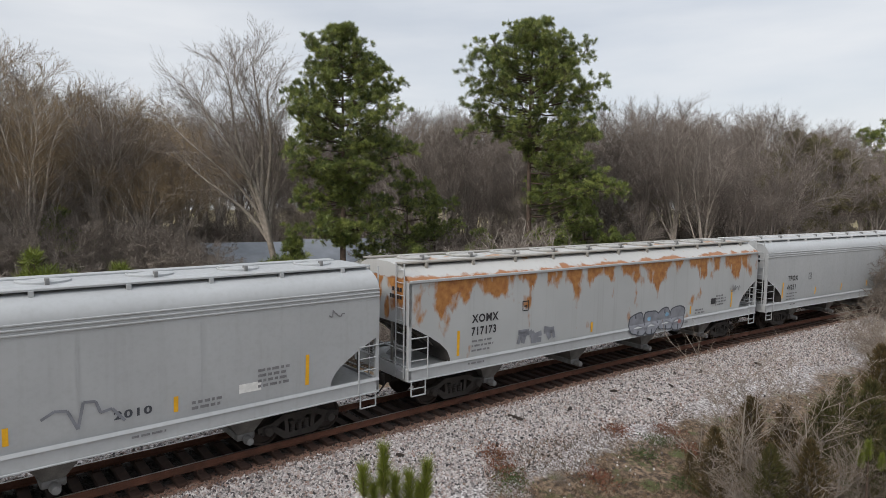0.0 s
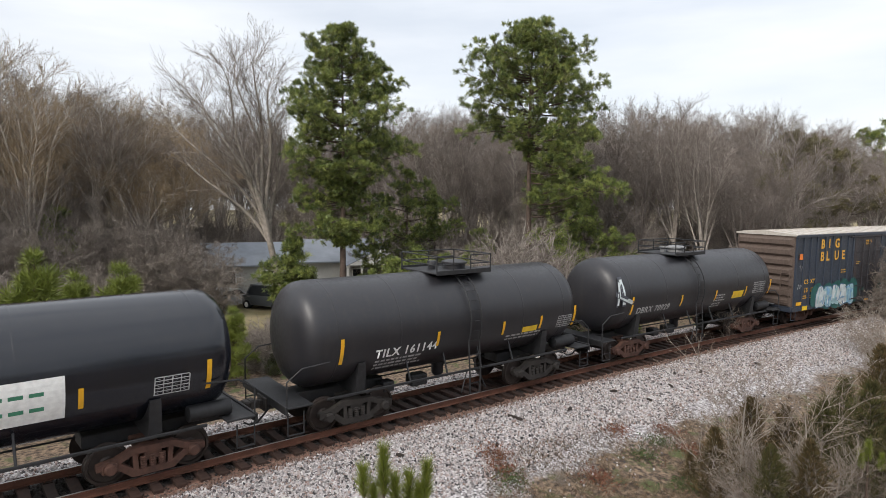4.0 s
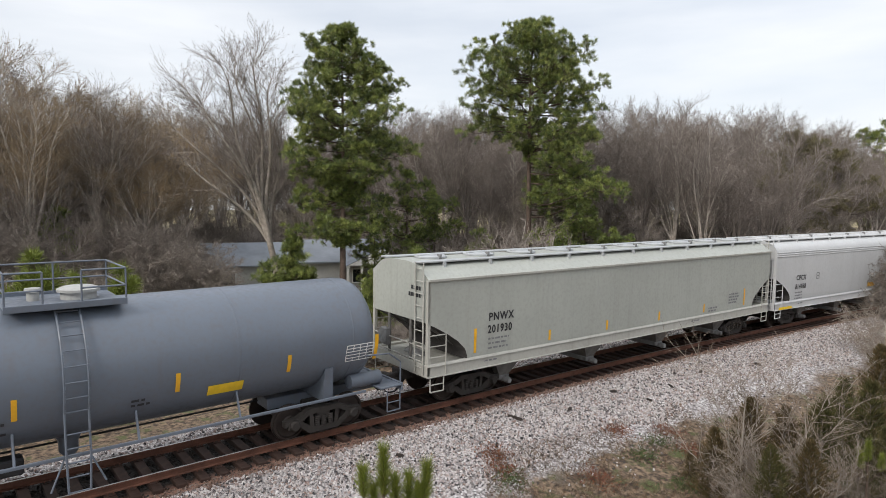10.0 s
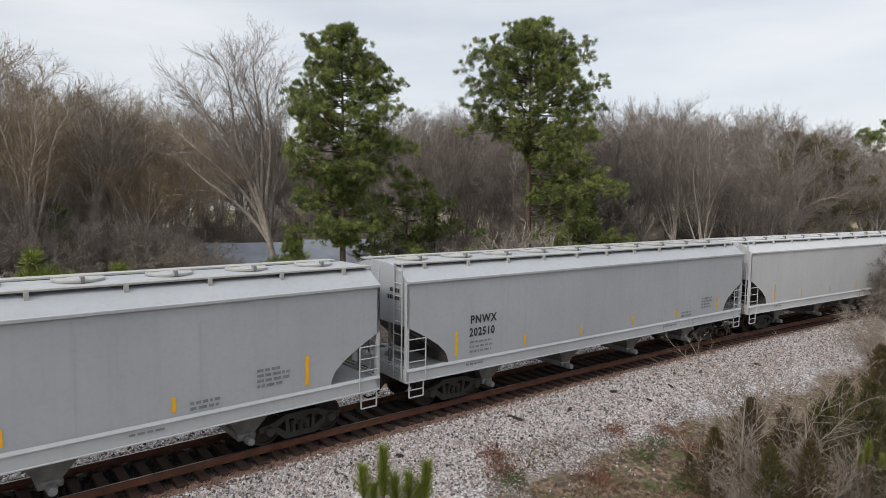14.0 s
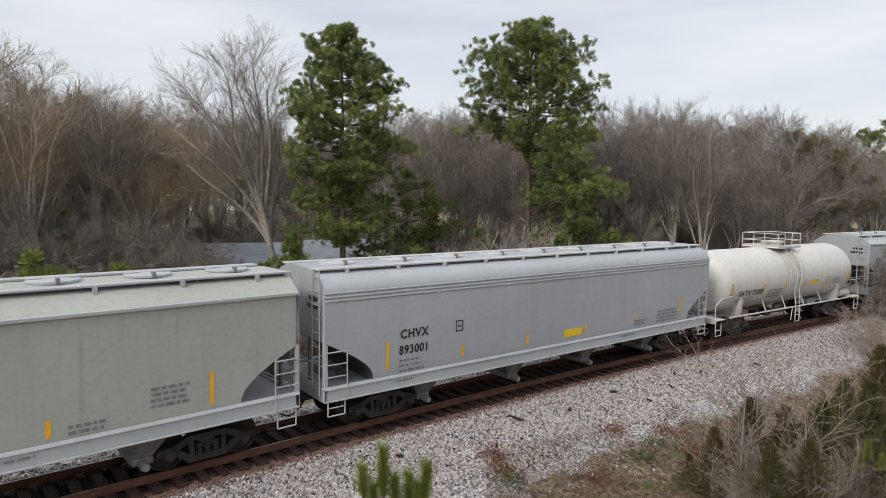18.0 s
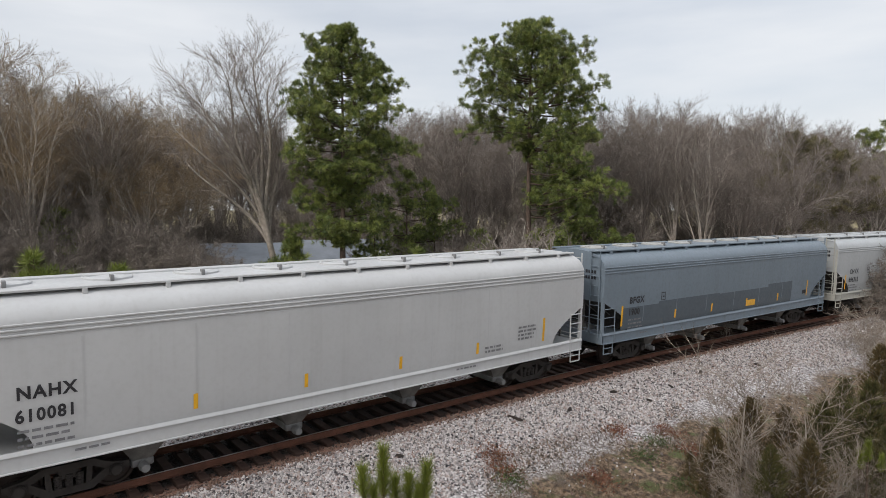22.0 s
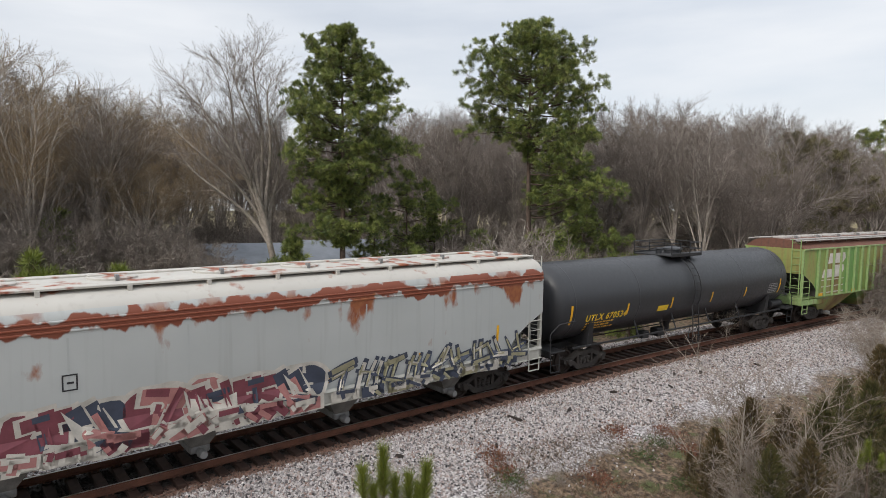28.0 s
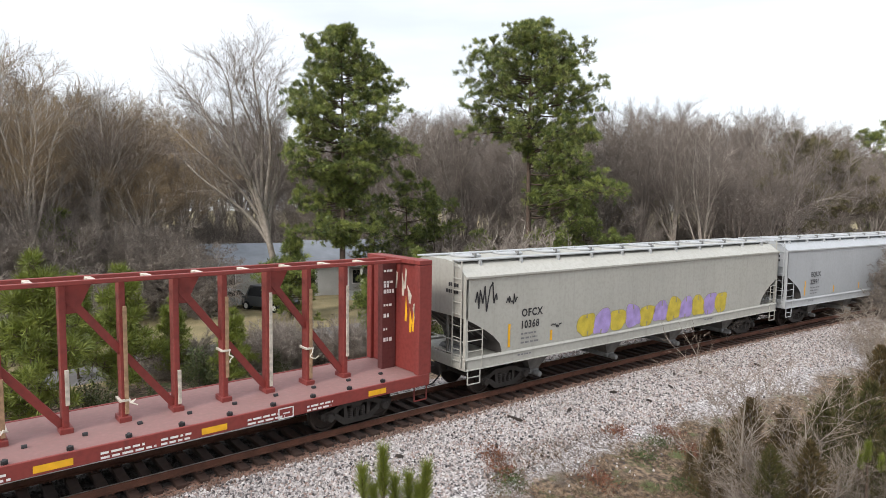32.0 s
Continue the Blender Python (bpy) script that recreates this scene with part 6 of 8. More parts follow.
    sillside = lambda z: 1.605
    small_print(car, -e + 2.2, zb - 0.16, 0.7, 1, FADED, sillside, 0.05, 0.1, 3)
    small_print(car, e * 0.35, zb - 0.16, 0.9, 1, FADED, sillside, 0.05, 0.1, 5)
    for x, w in spec.get("sillstrips", ()):
        panel(car, x * L - e, zb - 0.33, w, 0.13, LEMON, lambda z: 1.64, "reflector", 0.006)
    for i in range(spec.get("ribs", 0)):
        x = -e + 1.42 + (L - 2.84) * i / (spec["ribs"] - 1)
        part("side_rib", cached(("siderib", mat.name), lambda: Geo().bev(-0.055, 0.055, -1.70, -1.585, zb, 3.99, 0.015).mesh("side_rib", spec.get("ribmat", mat))), mat, car, "", Matrix.Translation((x, 0, 0)))
    if "extra" in spec:
        spec["extra"](car, L, side)
    return car
# ---- tank car ----
TANK_R, TANK_Z = 1.49, 2.62


def tank_side(z):
    d = z - TANK_Z
    return math.sqrt(max(0.01, TANK_R ** 2 - d * d))


def tank_car(spec):
    L, mat = spec["r"] - spec["l"], spec["mat"]
    trim = spec.get("trim", BLACK_IRON if mat in (TANK_BLACK, TANK_DULL, TANK_SOOT) else mat)
    e = L / 2
    car = thing("tank_car", spec["label"], "rail car", "cars of the train")
    a = e - spec.get("inset", 0.62)
    prof = [(-a, 0.02), (-a + 0.03, 0.55), (-a + 0.09, 0.92), (-a + 0.19, 1.18), (-a + 0.33, 1.36), (-a + 0.50, 1.455), (-a + 0.72, TANK_R)]
    band = spec.get("band")
    mid = [(-a * 0.5, TANK_R), (-0.02, TANK_R), (a * 0.5, TANK_R)]
    full = prof + mid + [(-h, r) for h, r in reversed(prof)]
    part("tank_shell", Geo().lathe(full, "x", 48, (0, 0, TANK_Z)).mesh("tank_shell", mat, True), mat, car)
    if band:
        part("painted_band", Geo().lathe([(band[0], TANK_R - 0.01), (band[0], TANK_R + 0.004), (band[1], TANK_R + 0.004), (band[1], TANK_R - 0.01)], "x", 48, (0, 0, TANK_Z)).mesh("painted_band", band[2], True), band[2], car, "brick red painted band round the tank")
    # weld rings
    for x in (-a + 1.0, -a * 0.45, a * 0.45, a - 1.0):
        part("weld_ring", cached(("ring", mat.name), lambda: Geo().lathe([(-0.03, TANK_R), (-0.02, TANK_R + 0.006), (0.02, TANK_R + 0.006), (0.03, TANK_R)], "x", 40, (0, 0, TANK_Z)).mesh("weld_ring", mat, True)), mat, car, "", Matrix.Translation((x, 0, 0)))
    # stub sills, saddles, end platforms
    for s in (-1, 1):
        at = Matrix.Translation((s * e, 0, 0)) @ Matrix.Rotation(0 if s > 0 else math.pi, 4, "Z")

        def plat():
            g = Geo().bev(-0.75, 0.0, -1.5, 1.5, 1.05, 1.10, 0.01).bev(-0.05, 0.02, -1.5, 1.5, 0.92, 1.14, 0.012)
            g.bev(-3.6, -0.02, -0.35, 0.35, 0.75, 1.05, 0.02)
            return g
        part("end_platform", cached(("tplat", trim.name), lambda: plat().mesh("end_platform", trim)), trim, car, "", at)
        sad = cached(("saddle", trim.name), lambda: Geo().add([(-0.15, -1.25, 1.0), (0.15, -1.25, 1.0), (0.15, 1.25, 1.0), (-0.15, 1.25, 1.0), (-0.12, -1.35, 1.9), (0.12, -1.35, 1.9), (0.12, 1.35, 1.9), (-0.12, 1.35, 1.9)],
                     [(0, 1, 5, 4), (1, 2, 6, 5), (2, 3, 7, 6), (3, 0, 4, 7), (4, 5, 6, 7), (3, 2, 1, 0)]).mesh("bolster_saddle", trim))
        part("bolster_saddle", sad, trim, car, "", at @ Matrix.Translation((-spec.get("tc", 2.3), 0, 0)))
        rail = cached(("trail", trim.name), lambda: Geo().pipe([(-0.04, -1.44, 1.1), (-0.04, -1.44, 1.75), (-0.45, -1.46, 2.05), (-1.25, -1.46, 2.1)], 0.022, 6).mesh("safety_railing", trim))
        part("safety_railing", rail, trim, car, "", at)
        part("safety_railing", cached(("trail2", trim.name), lambda: Geo().pipe([(-0.04, 1.44, 1.1), (-0.04, 1.44, 1.75), (-0.45, 1.46, 2.05), (-1.25, 1.46, 2.1)], 0.022, 6).mesh("safety_railing", trim)), trim, car, "", at)
        step = cached(("tstep", trim.name), lambda: Geo().pipe([(-0.06, 0, 0.95), (-0.06, 0, 0.36), (-0.5, 0, 0.36), (-0.5, 0, 0.95)], 0.02, 6).bar((-0.06, 0, 0.62), (-0.5, 0, 0.62), 0.018, 5).mesh("stirrup_step", trim))
        for y in (-1.46, 1.46):
            part("stirrup_step", step, trim, car, "", at @ Matrix.Translation((0, y, 0)))
        coupler(car, s * e, s)
        bogie(car, s * (e - spec.get("tc", 2.3)), STEEL_RUST if spec.get("rusty") else None)
    part("air_reservoir", cached(("res", trim.name), lambda: Geo().lathe([(-0.55, 0.08), (-0.5, 0.2), (0.5, 0.2), (0.55, 0.08)], "x", 14).mesh("air_reservoir", trim, True)), trim, car, "", Matrix.Translation((e - 1.0, -1.0, 1.3)))
    # side running pipes and hangers
    for sy in (-1, 1):
        part("side_rail", Geo().bev(-e + 1.2, e - 1.2, sy * 1.42 - 0.03, sy * 1.42 + 0.03, 1.06, 1.13, 0.01).mesh("side_rail", trim), trim, car)
        for i in range(4):
            x = (-0.6 + 0.4 * i) * (e - 2.5)
            part("rail_hanger", cached(("hang", trim.name, sy), lambda: Geo().bar((0, sy * 1.42, 1.1), (0, sy * 1.16, 1.72), 0.03, 5).mesh("rail_hanger", trim)), trim, car, "", Matrix.Translation((x, 0, 0)))
    part("brake_rigging", cached(("rig", round(L)), lambda: Geo().bar((-e + 2.5, -0.5, 0.75), (e - 2.5, -0.5, 0.75), 0.03, 5).bar((-e + 2.5, 0.3, 0.85), (e - 2.5, 0.3, 0.85), 0.025, 5).bev(-1.5, -0.9, -0.7, -0.3, 0.65, 1.0, 0.04).bev(-2.6, -2.2, -0.8, -0.4, 0.7, 1.0, 0.03).mesh("brake_rigging", BLACK_IRON)), BLACK_IRON, car)
    part("bottom_outlet", cached(("outlet", mat.name), lambda: Geo().lathe([(0.62, 0.12), (0.72, 0.2), (0.95, 0.2), (1.22, 0.34)], "z", 14).mesh("bottom_outlet", mat, True)), mat, car)
    # manway, walk and ladder
    mx = spec.get("man", 0.0)
    pm = spec.get("plat", trim)
    top = TANK_Z + TANK_R

    def walkway():
        g = Geo().bev(-1.1, 1.1, -0.95, 0.95, top - 0.02, top + 0.03, 0.01)
        g.bev(-1.12, 1.12, -0.98, -0.94, top - 0.04, top + 0.10, 0.008).bev(-1.12, 1.12, 0.94, 0.98, top - 0.04, top + 0.10, 0.008)
        return g
    part("walk_platform", cached(("walk", pm.name), lambda: walkway().mesh("walk_platform", pm)), pm, car, "", Matrix.Translation((mx, 0, 0)))
    hs = spec.get("rail_h", 0.55)

    def railing():
        g = Geo()
        pts = [(-1.1, -0.95), (1.1, -0.95), (1.1, 0.95), (-1.1, 0.95)]
        for x, y in pts + [(0.25, -0.95), (0.0, 0.95)]:
            g.bar((x, y, top), (x, y, top + hs), 0.022, 6)
        for k in (0.5, 1.0):
            z = top + hs * k
            g.bar((-1.1, -0.95, z), (-0.45, -0.95, z), 0.02, 6).bar((0.25, -0.95, z), (1.1, -0.95, z), 0.02, 6)
            g.bar((1.1, -0.95, z), (1.1, 0.95, z), 0.02, 6).bar((1.1, 0.95, z), (-1.1, 0.95, z), 0.02, 6).bar((-1.1, 0.95, z), (-1.1, -0.95, z), 0.02, 6)
        g.bar((-0.45, -0.95, top), (-0.45, -0.95, top + hs), 0.022, 6)
        return g
    part("top_railing", cached(("toprail", pm.name, hs), lambda: railing().mesh("top_railing", pm)), pm, car, "", Matrix.Translation((mx, 0, 0)))
    mm = spec.get("manmat", mat)
    mw = part("manway", cached(("manway", mm.name), lambda: Geo().lathe([(top - 0.1, 0.36), (top + 0.18, 0.36), (top + 0.19, 0.43), (top + 0.25, 0.43), (top + 0.30, 0.3), (top + 0.32, 0.05)], "z", 20).mesh("manway", mm, True)), mm, car, "", Matrix.Translation((mx + 0.35, 0, 0)))
    part("valve", cached(("valve", mm.name), lambda: Geo().lathe([(top - 0.05, 0.12), (top + 0.2, 0.12), (top + 0.22, 0.17), (top + 0.30, 0.15)], "z", 12).mesh("valve", mm, True)), mm, car, "", Matrix.Translation((mx - 0.5, 0.1, 0)))

    def side_ladder():
        g = Geo()
        n = 11
        for k in (-0.22, 0.22):
            pts = []
            for i in range(n):
                t = radians(68 - 90 * i / (n - 1))
                pts.append((k, -(TANK_R + 0.10) * math.cos(t), TANK_Z + (TANK_R + 0.10) * math.sin(t)))
            g.pipe(pts + [(k, -1.56, 1.1), (k * 0.9, -1.56, 0.36)], 0.025, 6)
        for i in range(8):
            t = radians(60 - 82 * i / 7)
            y, z = -(TANK_R + 0.10) * math.cos(t), TANK_Z + (TANK_R + 0.10) * math.sin(t)
            g.bar((-0.22, y, z), (0.22, y, z), 0.016, 5)
        for z in (1.6, 1.3, 1.0, 0.7, 0.38):
            g.bar((-0.2, -1.57, z), (0.2, -1.57, z), 0.016, 5)
        g.bar((-0.22, -1.42, 1.1), (-0.5, -1.5, 0.45), 0.02, 5).bar((0.22, -1.42, 1.1), (0.5, -1.5, 0.45), 0.02, 5)
        return g
    part("side_ladder", cached(("tladder", trim.name), lambda: side_ladder().mesh("side_ladder", trim)), trim, car, "", Matrix.Translation((mx, 0, 0)))
    ink = spec.get("ink", WHITE_INK)
    for txt, x, z, h, wide in spec.get("text", ()):
        letter(car, txt, x, z, h, ink, tank_side, wide)
    for x in spec.get("strips", ()):
        strip(car, x, 2.02, tank_side, 0.46, 0.10, lift=0.014)
    for x in (spec.get("ends") or ()):
        strip(car, x, 1.95, tank_side, 0.72, 0.11, lift=0.014)
    for x, z, w, rows in spec.get("print", ()):
        small_print(car, x, z, w, rows, spec.get("print_ink", DULL_INK), tank_side, 0.06, 0.12, int(x * 10))
    for x, z, w, h, m in spec.get("panels", ()):
        panel(car, x, z, w, h, m, tank_side, lift=0.016)
    for x, z, w, h, m in spec.get("tables", ()):
        q = [rect(0, w, i * h / 5, i * h / 5 + 0.025) for i in range(6)] + [rect(k * w / 4, k * w / 4 + 0.025, 0, h) for k in range(5)]
        q += [rect(k * w / 4 + 0.06, (k + 1) * w / 4 - 0.06, i * h / 5 + 0.06, (i + 1) * h / 5 - 0.03) for k in range(4) for i in range(5)]
        part("stencil", lay(flat_mesh(q, m), x, z, tank_side, 0.018), m, car)
    if "extra" in spec:
        spec["extra"](car, L, tank_side)
    return car


# ---- box car ----
def box_car(spec):
    L = spec["r"] - spec["l"]
    e = L / 2
    mat, roofm, endm = spec["mat"], spec["roof"], spec["endmat"]
    W, z0, z1 = 1.58, 0.98, 4.80
    car = thing("box_car", spec["label"], "rail car", "cars of the train")
    side = lambda z: W + 0.002
    rusty = spec["doormat"]
    part("car_body", Geo().bev(-e + 0.06, e - 0.06, -W, W, z0, z1 - 0.08, 0.01).mesh("car_body", mat), mat, car)
    part("roof", Geo().add([(x, y, z) for x in (-e, e) for y, z in ((-1.66, z1 - 0.09), (-1.66, z1), (0, z1 + 0.13), (1.66, z1), (1.66, z1 - 0.09))],
                           [(0, 5, 6, 1), (1, 6, 7, 2), (2, 7, 8, 3), (3, 8, 9, 4), (4, 9, 5, 0), (0, 1, 2, 3, 4), (9, 8, 7, 6, 5)]).mesh("roof", roofm), roofm, car, "weathered pale roof with cross ribs")
    for i in range(15):
        x = -e + 0.6 + (L - 1.2) * i / 14
        part("roof_rib", cached("roofrib", lambda: Geo().add([(a, y, z) for a in (-0.06, 0.06) for y, z in ((-1.6, z1 + 0.002), (0, z1 + 0.13), (1.6, z1 + 0.002), (1.6, z1 + 0.035), (0, z1 + 0.17), (-1.6, z1 + 0.035))],
             [(0, 1, 4, 5), (1, 2, 3, 4), (11, 10, 7, 6), (10, 9, 8, 7), (5, 4, 10, 11), (4, 3, 9, 10), (0, 5, 11, 6), (2, 8, 9, 3)]).mesh("roof_rib", roofm)), roofm, car, "", Matrix.Translation((x, 0, 0)))
    part("top_chord", Geo().bev(-e, e, -1.67, -1.60, z1 - 0.17, z1 - 0.03, 0.012).mesh("top_chord", mat), mat, car)
    part("bottom_sill", Geo().bev(-e, e, -1.62, -1.50, z0 - 0.16, z0 + 0.10, 0.012).mesh("bottom_sill", mat), mat, car)
    part("bottom_sill", Geo().bev(-e, e, 1.50, 1.62, z0 - 0.16, z0 + 0.10, 0.012).mesh("bottom_sill", mat), mat, car)
    part("centre_sill", Geo().bev(-e + 0.2, e - 0.2, -0.34, 0.34, 0.72, 1.0, 0.02).mesh("centre_sill", BLACK_IRON), BLACK_IRON, car)
    post = cached(("bpost", mat.name), lambda: Geo().bev(-0.07, 0.07, -W - 0.055, -W + 0.02, z0 + 0.02, z1 - 0.14, 0.018).mesh("side_post", mat))
    for x in (-7.72, -7.05, -6.35, -5.72, -4.85, -4.05, -3.2, -2.35, -1.75, 1.62, 2.32, 3.05, 3.75, 4.55, 5.25, 5.95, 6.65, 7.35, 7.72):
        part("side_post", post, mat, car, "", Matrix.Translation((x, 0, 0)))
    # plug door with its rods
    d = part("plug_door", Geo().bev(-1.62, 1.45, -W - 0.05, -W, z0 + 0.12, 4.50, 0.015).mesh("plug_door", rusty), rusty, car, "dark plug door with rusty rods and tracks")
    for x in (-0.75, -0.05, 0.65):
        part("door_rod", cached("rod", lambda: Geo().bar((0, -W - 0.10, z0 + 0.2), (0, -W - 0.10, 4.4), 0.025, 6).mesh("door_rod", rusty)), rusty, d, "", Matrix.Translation((x, 0, 0)))
    for z in (1.75, 2.2, 2.95, 3.7):
        part("door_rib", cached("dr", lambda: Geo().bev(-1.55, 1.4, -W - 0.085, -W - 0.05, -0.03, 0.03, 0.008).mesh("door_rib", rusty)), rusty, d, "", Matrix.Translation((0, 0, z)))
    for z in (1.05, 4.55):
        part("door_track", cached("dt", lambda: Geo().bev(-2.2, 3.6, -W - 0.11, -W, -0.04, 0.04, 0.008).mesh("door_track", rusty)), rusty, car, "", Matrix.Translation((0, 0, z)))
    # corrugated ends
    for s in (-1, 1):
        at = Matrix.Translation((s * (e - 0.06), 0, 0)) @ Matrix.Rotation(0 if s > 0 else math.pi, 4, "Z")
        n = 7
        ce = part("end_wall", cached("endwall", lambda: Geo().bev(0.0, 0.02, -1.56, 1.56, z0, z1 - 0.1, 0.005).mesh("end_wall", endm)), endm, car, "brown corrugated steel end", at)
        for i in range(n):
            m = z0 + 0.05 + (z1 - z0 - 0.2) * (i + 0.5) / n
            part("corrugation", cached("corr", lambda: Geo().add([(0.018, y, z) for y in (-1.5, 1.5) for z in (-0.23, 0.23)] + [(0.14, y, z) for y in (-1.38, 1.38) for z in (-0.11, 0.11)],
                 [(0, 2, 6, 4), (4, 6, 7, 5), (5, 7, 3, 1), (0, 4, 5, 1), (2, 3, 7, 6)]).mesh("corrugation", endm)), endm, ce, "", Matrix.Translation((0, 0, m)))
        part("end_sill", cached("bes", lambda: Geo().bev(-0.05, 0.1, -1.55, 1.55, 0.80, 1.08, 0.012).mesh("end_sill", mat)), mat, car, "", at)
        part("end_ladder", cached("bel", lambda: ladder_geo(1.1, 3.0, 5).mesh("end_ladder", endm)), endm, car, "", at @ Matrix.Translation((0.18, -1.2 * s, 0)) @ Matrix.Rotation(math.pi / 2, 4, "Z"))
        part("crossover_step", cached("bcs", lambda: Geo().bev(0.1, 0.32, -0.7, 0.7, 1.12, 1.16, 0.008).mesh("crossover_step", GREY_IRON)), GREY_IRON, car, "", at)
        for y in (-1.5, 1.5):
            part("stirrup_step", cached("bst", lambda: Geo().pipe([(-0.04, 0, 0.86), (-0.04, 0, 0.36), (-0.46, 0, 0.36), (-0.46, 0, 0.86)], 0.02, 6).mesh("stirrup_step", mat)), mat, car, "", at @ Matrix.Translation((0, y, 0)))
        coupler(car, s * e, s)
        bogie(car, s * (e - 1.9), STEEL_RUST)
    part("brake_wheel", MESHES["brakewheel"], GREY_IRON, car, "", Matrix.Translation((-e - 0.2, 0.8, 2.6)))
    # paintwork
    g = GOLD_INK
    for ch, x, z in (("B", -5.40, 4.02), ("I", -4.60, 4.02), ("G", -3.93, 4.02), ("B", -5.40, 3.36), ("L", -4.80, 3.36), ("U", -3.93, 3.36), ("E", -3.12, 3.36)):
        letter(car, ch, x, z, 0.47, g, lambda z: W + 0.03, 1.05)
    for x in (2.62, 3.38, 4.15):
        part("logo_block", lay(flat_mesh([rect(0, 0.48, 0.12, 0.56), rect(0, 0.55, -0.05, 0.04)], g), x, 3.38, lambda z: W + 0.03), g, car, "plain golden block where a logo stands")
    for txt, x, z in (("CS", -6.92, 2.22), ("XT", -6.30, 2.22), ("15", -6.88, 1.78), ("13", -6.26, 1.78)):
        letter(car, txt, x, z, 0.22, g, lambda z: W + 0.03, 1.1)
    small_print(car, -7.0, 1.56, 0.5, 2, g, lambda z: W + 0.03, 0.05, 0.11, 1)
    small_print(car, -6.28, 1.56, 0.5, 2, g, lambda z: W + 0.03, 0.05, 0.11, 2)
    small_print(car, -0.45, 4.28, 0.75, 3, g, lambda z: W + 0.06, 0.05, 0.10, 3)
    small_print(car, -3.1, 2.72, 0.6, 2, g, lambda z: W + 0.03, 0.05, 0.12, 4)
    small_print(car, -1.45, 3.1, 0.5, 3, g, lambda z: W + 0.06, 0.03, 0.09, 6)
    small_print(car, 3.1, 2.7, 0.35, 4, DULL_INK, lambda z: W + 0.03, 0.05, 0.10, 5)
    frame_mark(car, 6.3, 1.75, 0.45, 0.28, WHITE_INK, side)
    for x, z, w, h, m in ((-7.52, 3.50, 0.32, 0.30, ORANGE), (-7.62, 1.13, 0.55, 0.18, YELLOW), (-7.02, 0.84, 0.52, 0.22, LEMON), (7.05, 3.6, 0.28, 0.26, ORANGE), (6.2, 0.86, 0.5, 0.2, LEMON), (7.0, 1.2, 0.4, 0.16, YELLOW), (-3.9, 0.86, 0.55, 0.12, YELLOW), (-2.0, 0.86, 0.5, 0.1, YELLOW), (-0.2, 0.83, 0.5, 0.1, YELLOW), (1.75, 0.86, 0.5, 0.1, YELLOW), (4.0, 0.86, 0.5, 0.1, YELLOW)):
        panel(car, x, z, w, h, m, lambda z: 1.635, lift=0.012 if z < 1.0 else 0.0)
    wall = lambda z: W + 0.066
    for x0, x1, z0, z1, sd, n in ((-5.7, -1.6, 0.86, 1.98, 21, 5), (1.75, 5.6, 0.92, 1.80, 22, 5)):
        bubbles(car, wall, x0 - 0.35, x1 + 0.3, z0, z1 + 0.05, n, [SPRAY_TEAL], sd + 5, SPRAY_TEAL, (), 0.30, "teal cloud behind the graffiti")
        bubbles(car, lambda z: W + 0.080, x0, x1, z0, z1, n, [SPRAY_WHITE, SPRAY_ICE, SPRAY_WHITE], sd, SPRAY_BLUE, [SPRAY_SKY, SPRAY_ICE], 0.10)
        sprayed(car, lambda z: W + 0.092, x0 + 0.1, x1 - 0.1, z0 + 0.05, z1 - 0.05, n, [SPRAY_WHITE, SPRAY_SKY, SPRAY_ICE], sd, None, None, 0.16)
    scribble(car, side, -7.5, 1.95, 0.5, 0.3, DULL_INK, 4)
    scribble(car, side, -7.45, 2.9, 0.4, 0.35, FADED, 5)
    scribble(car, lambda z: W + 0.06, -0.9, 1.4, 0.5, 0.25, SPRAY_TEAL, 6)
    return car


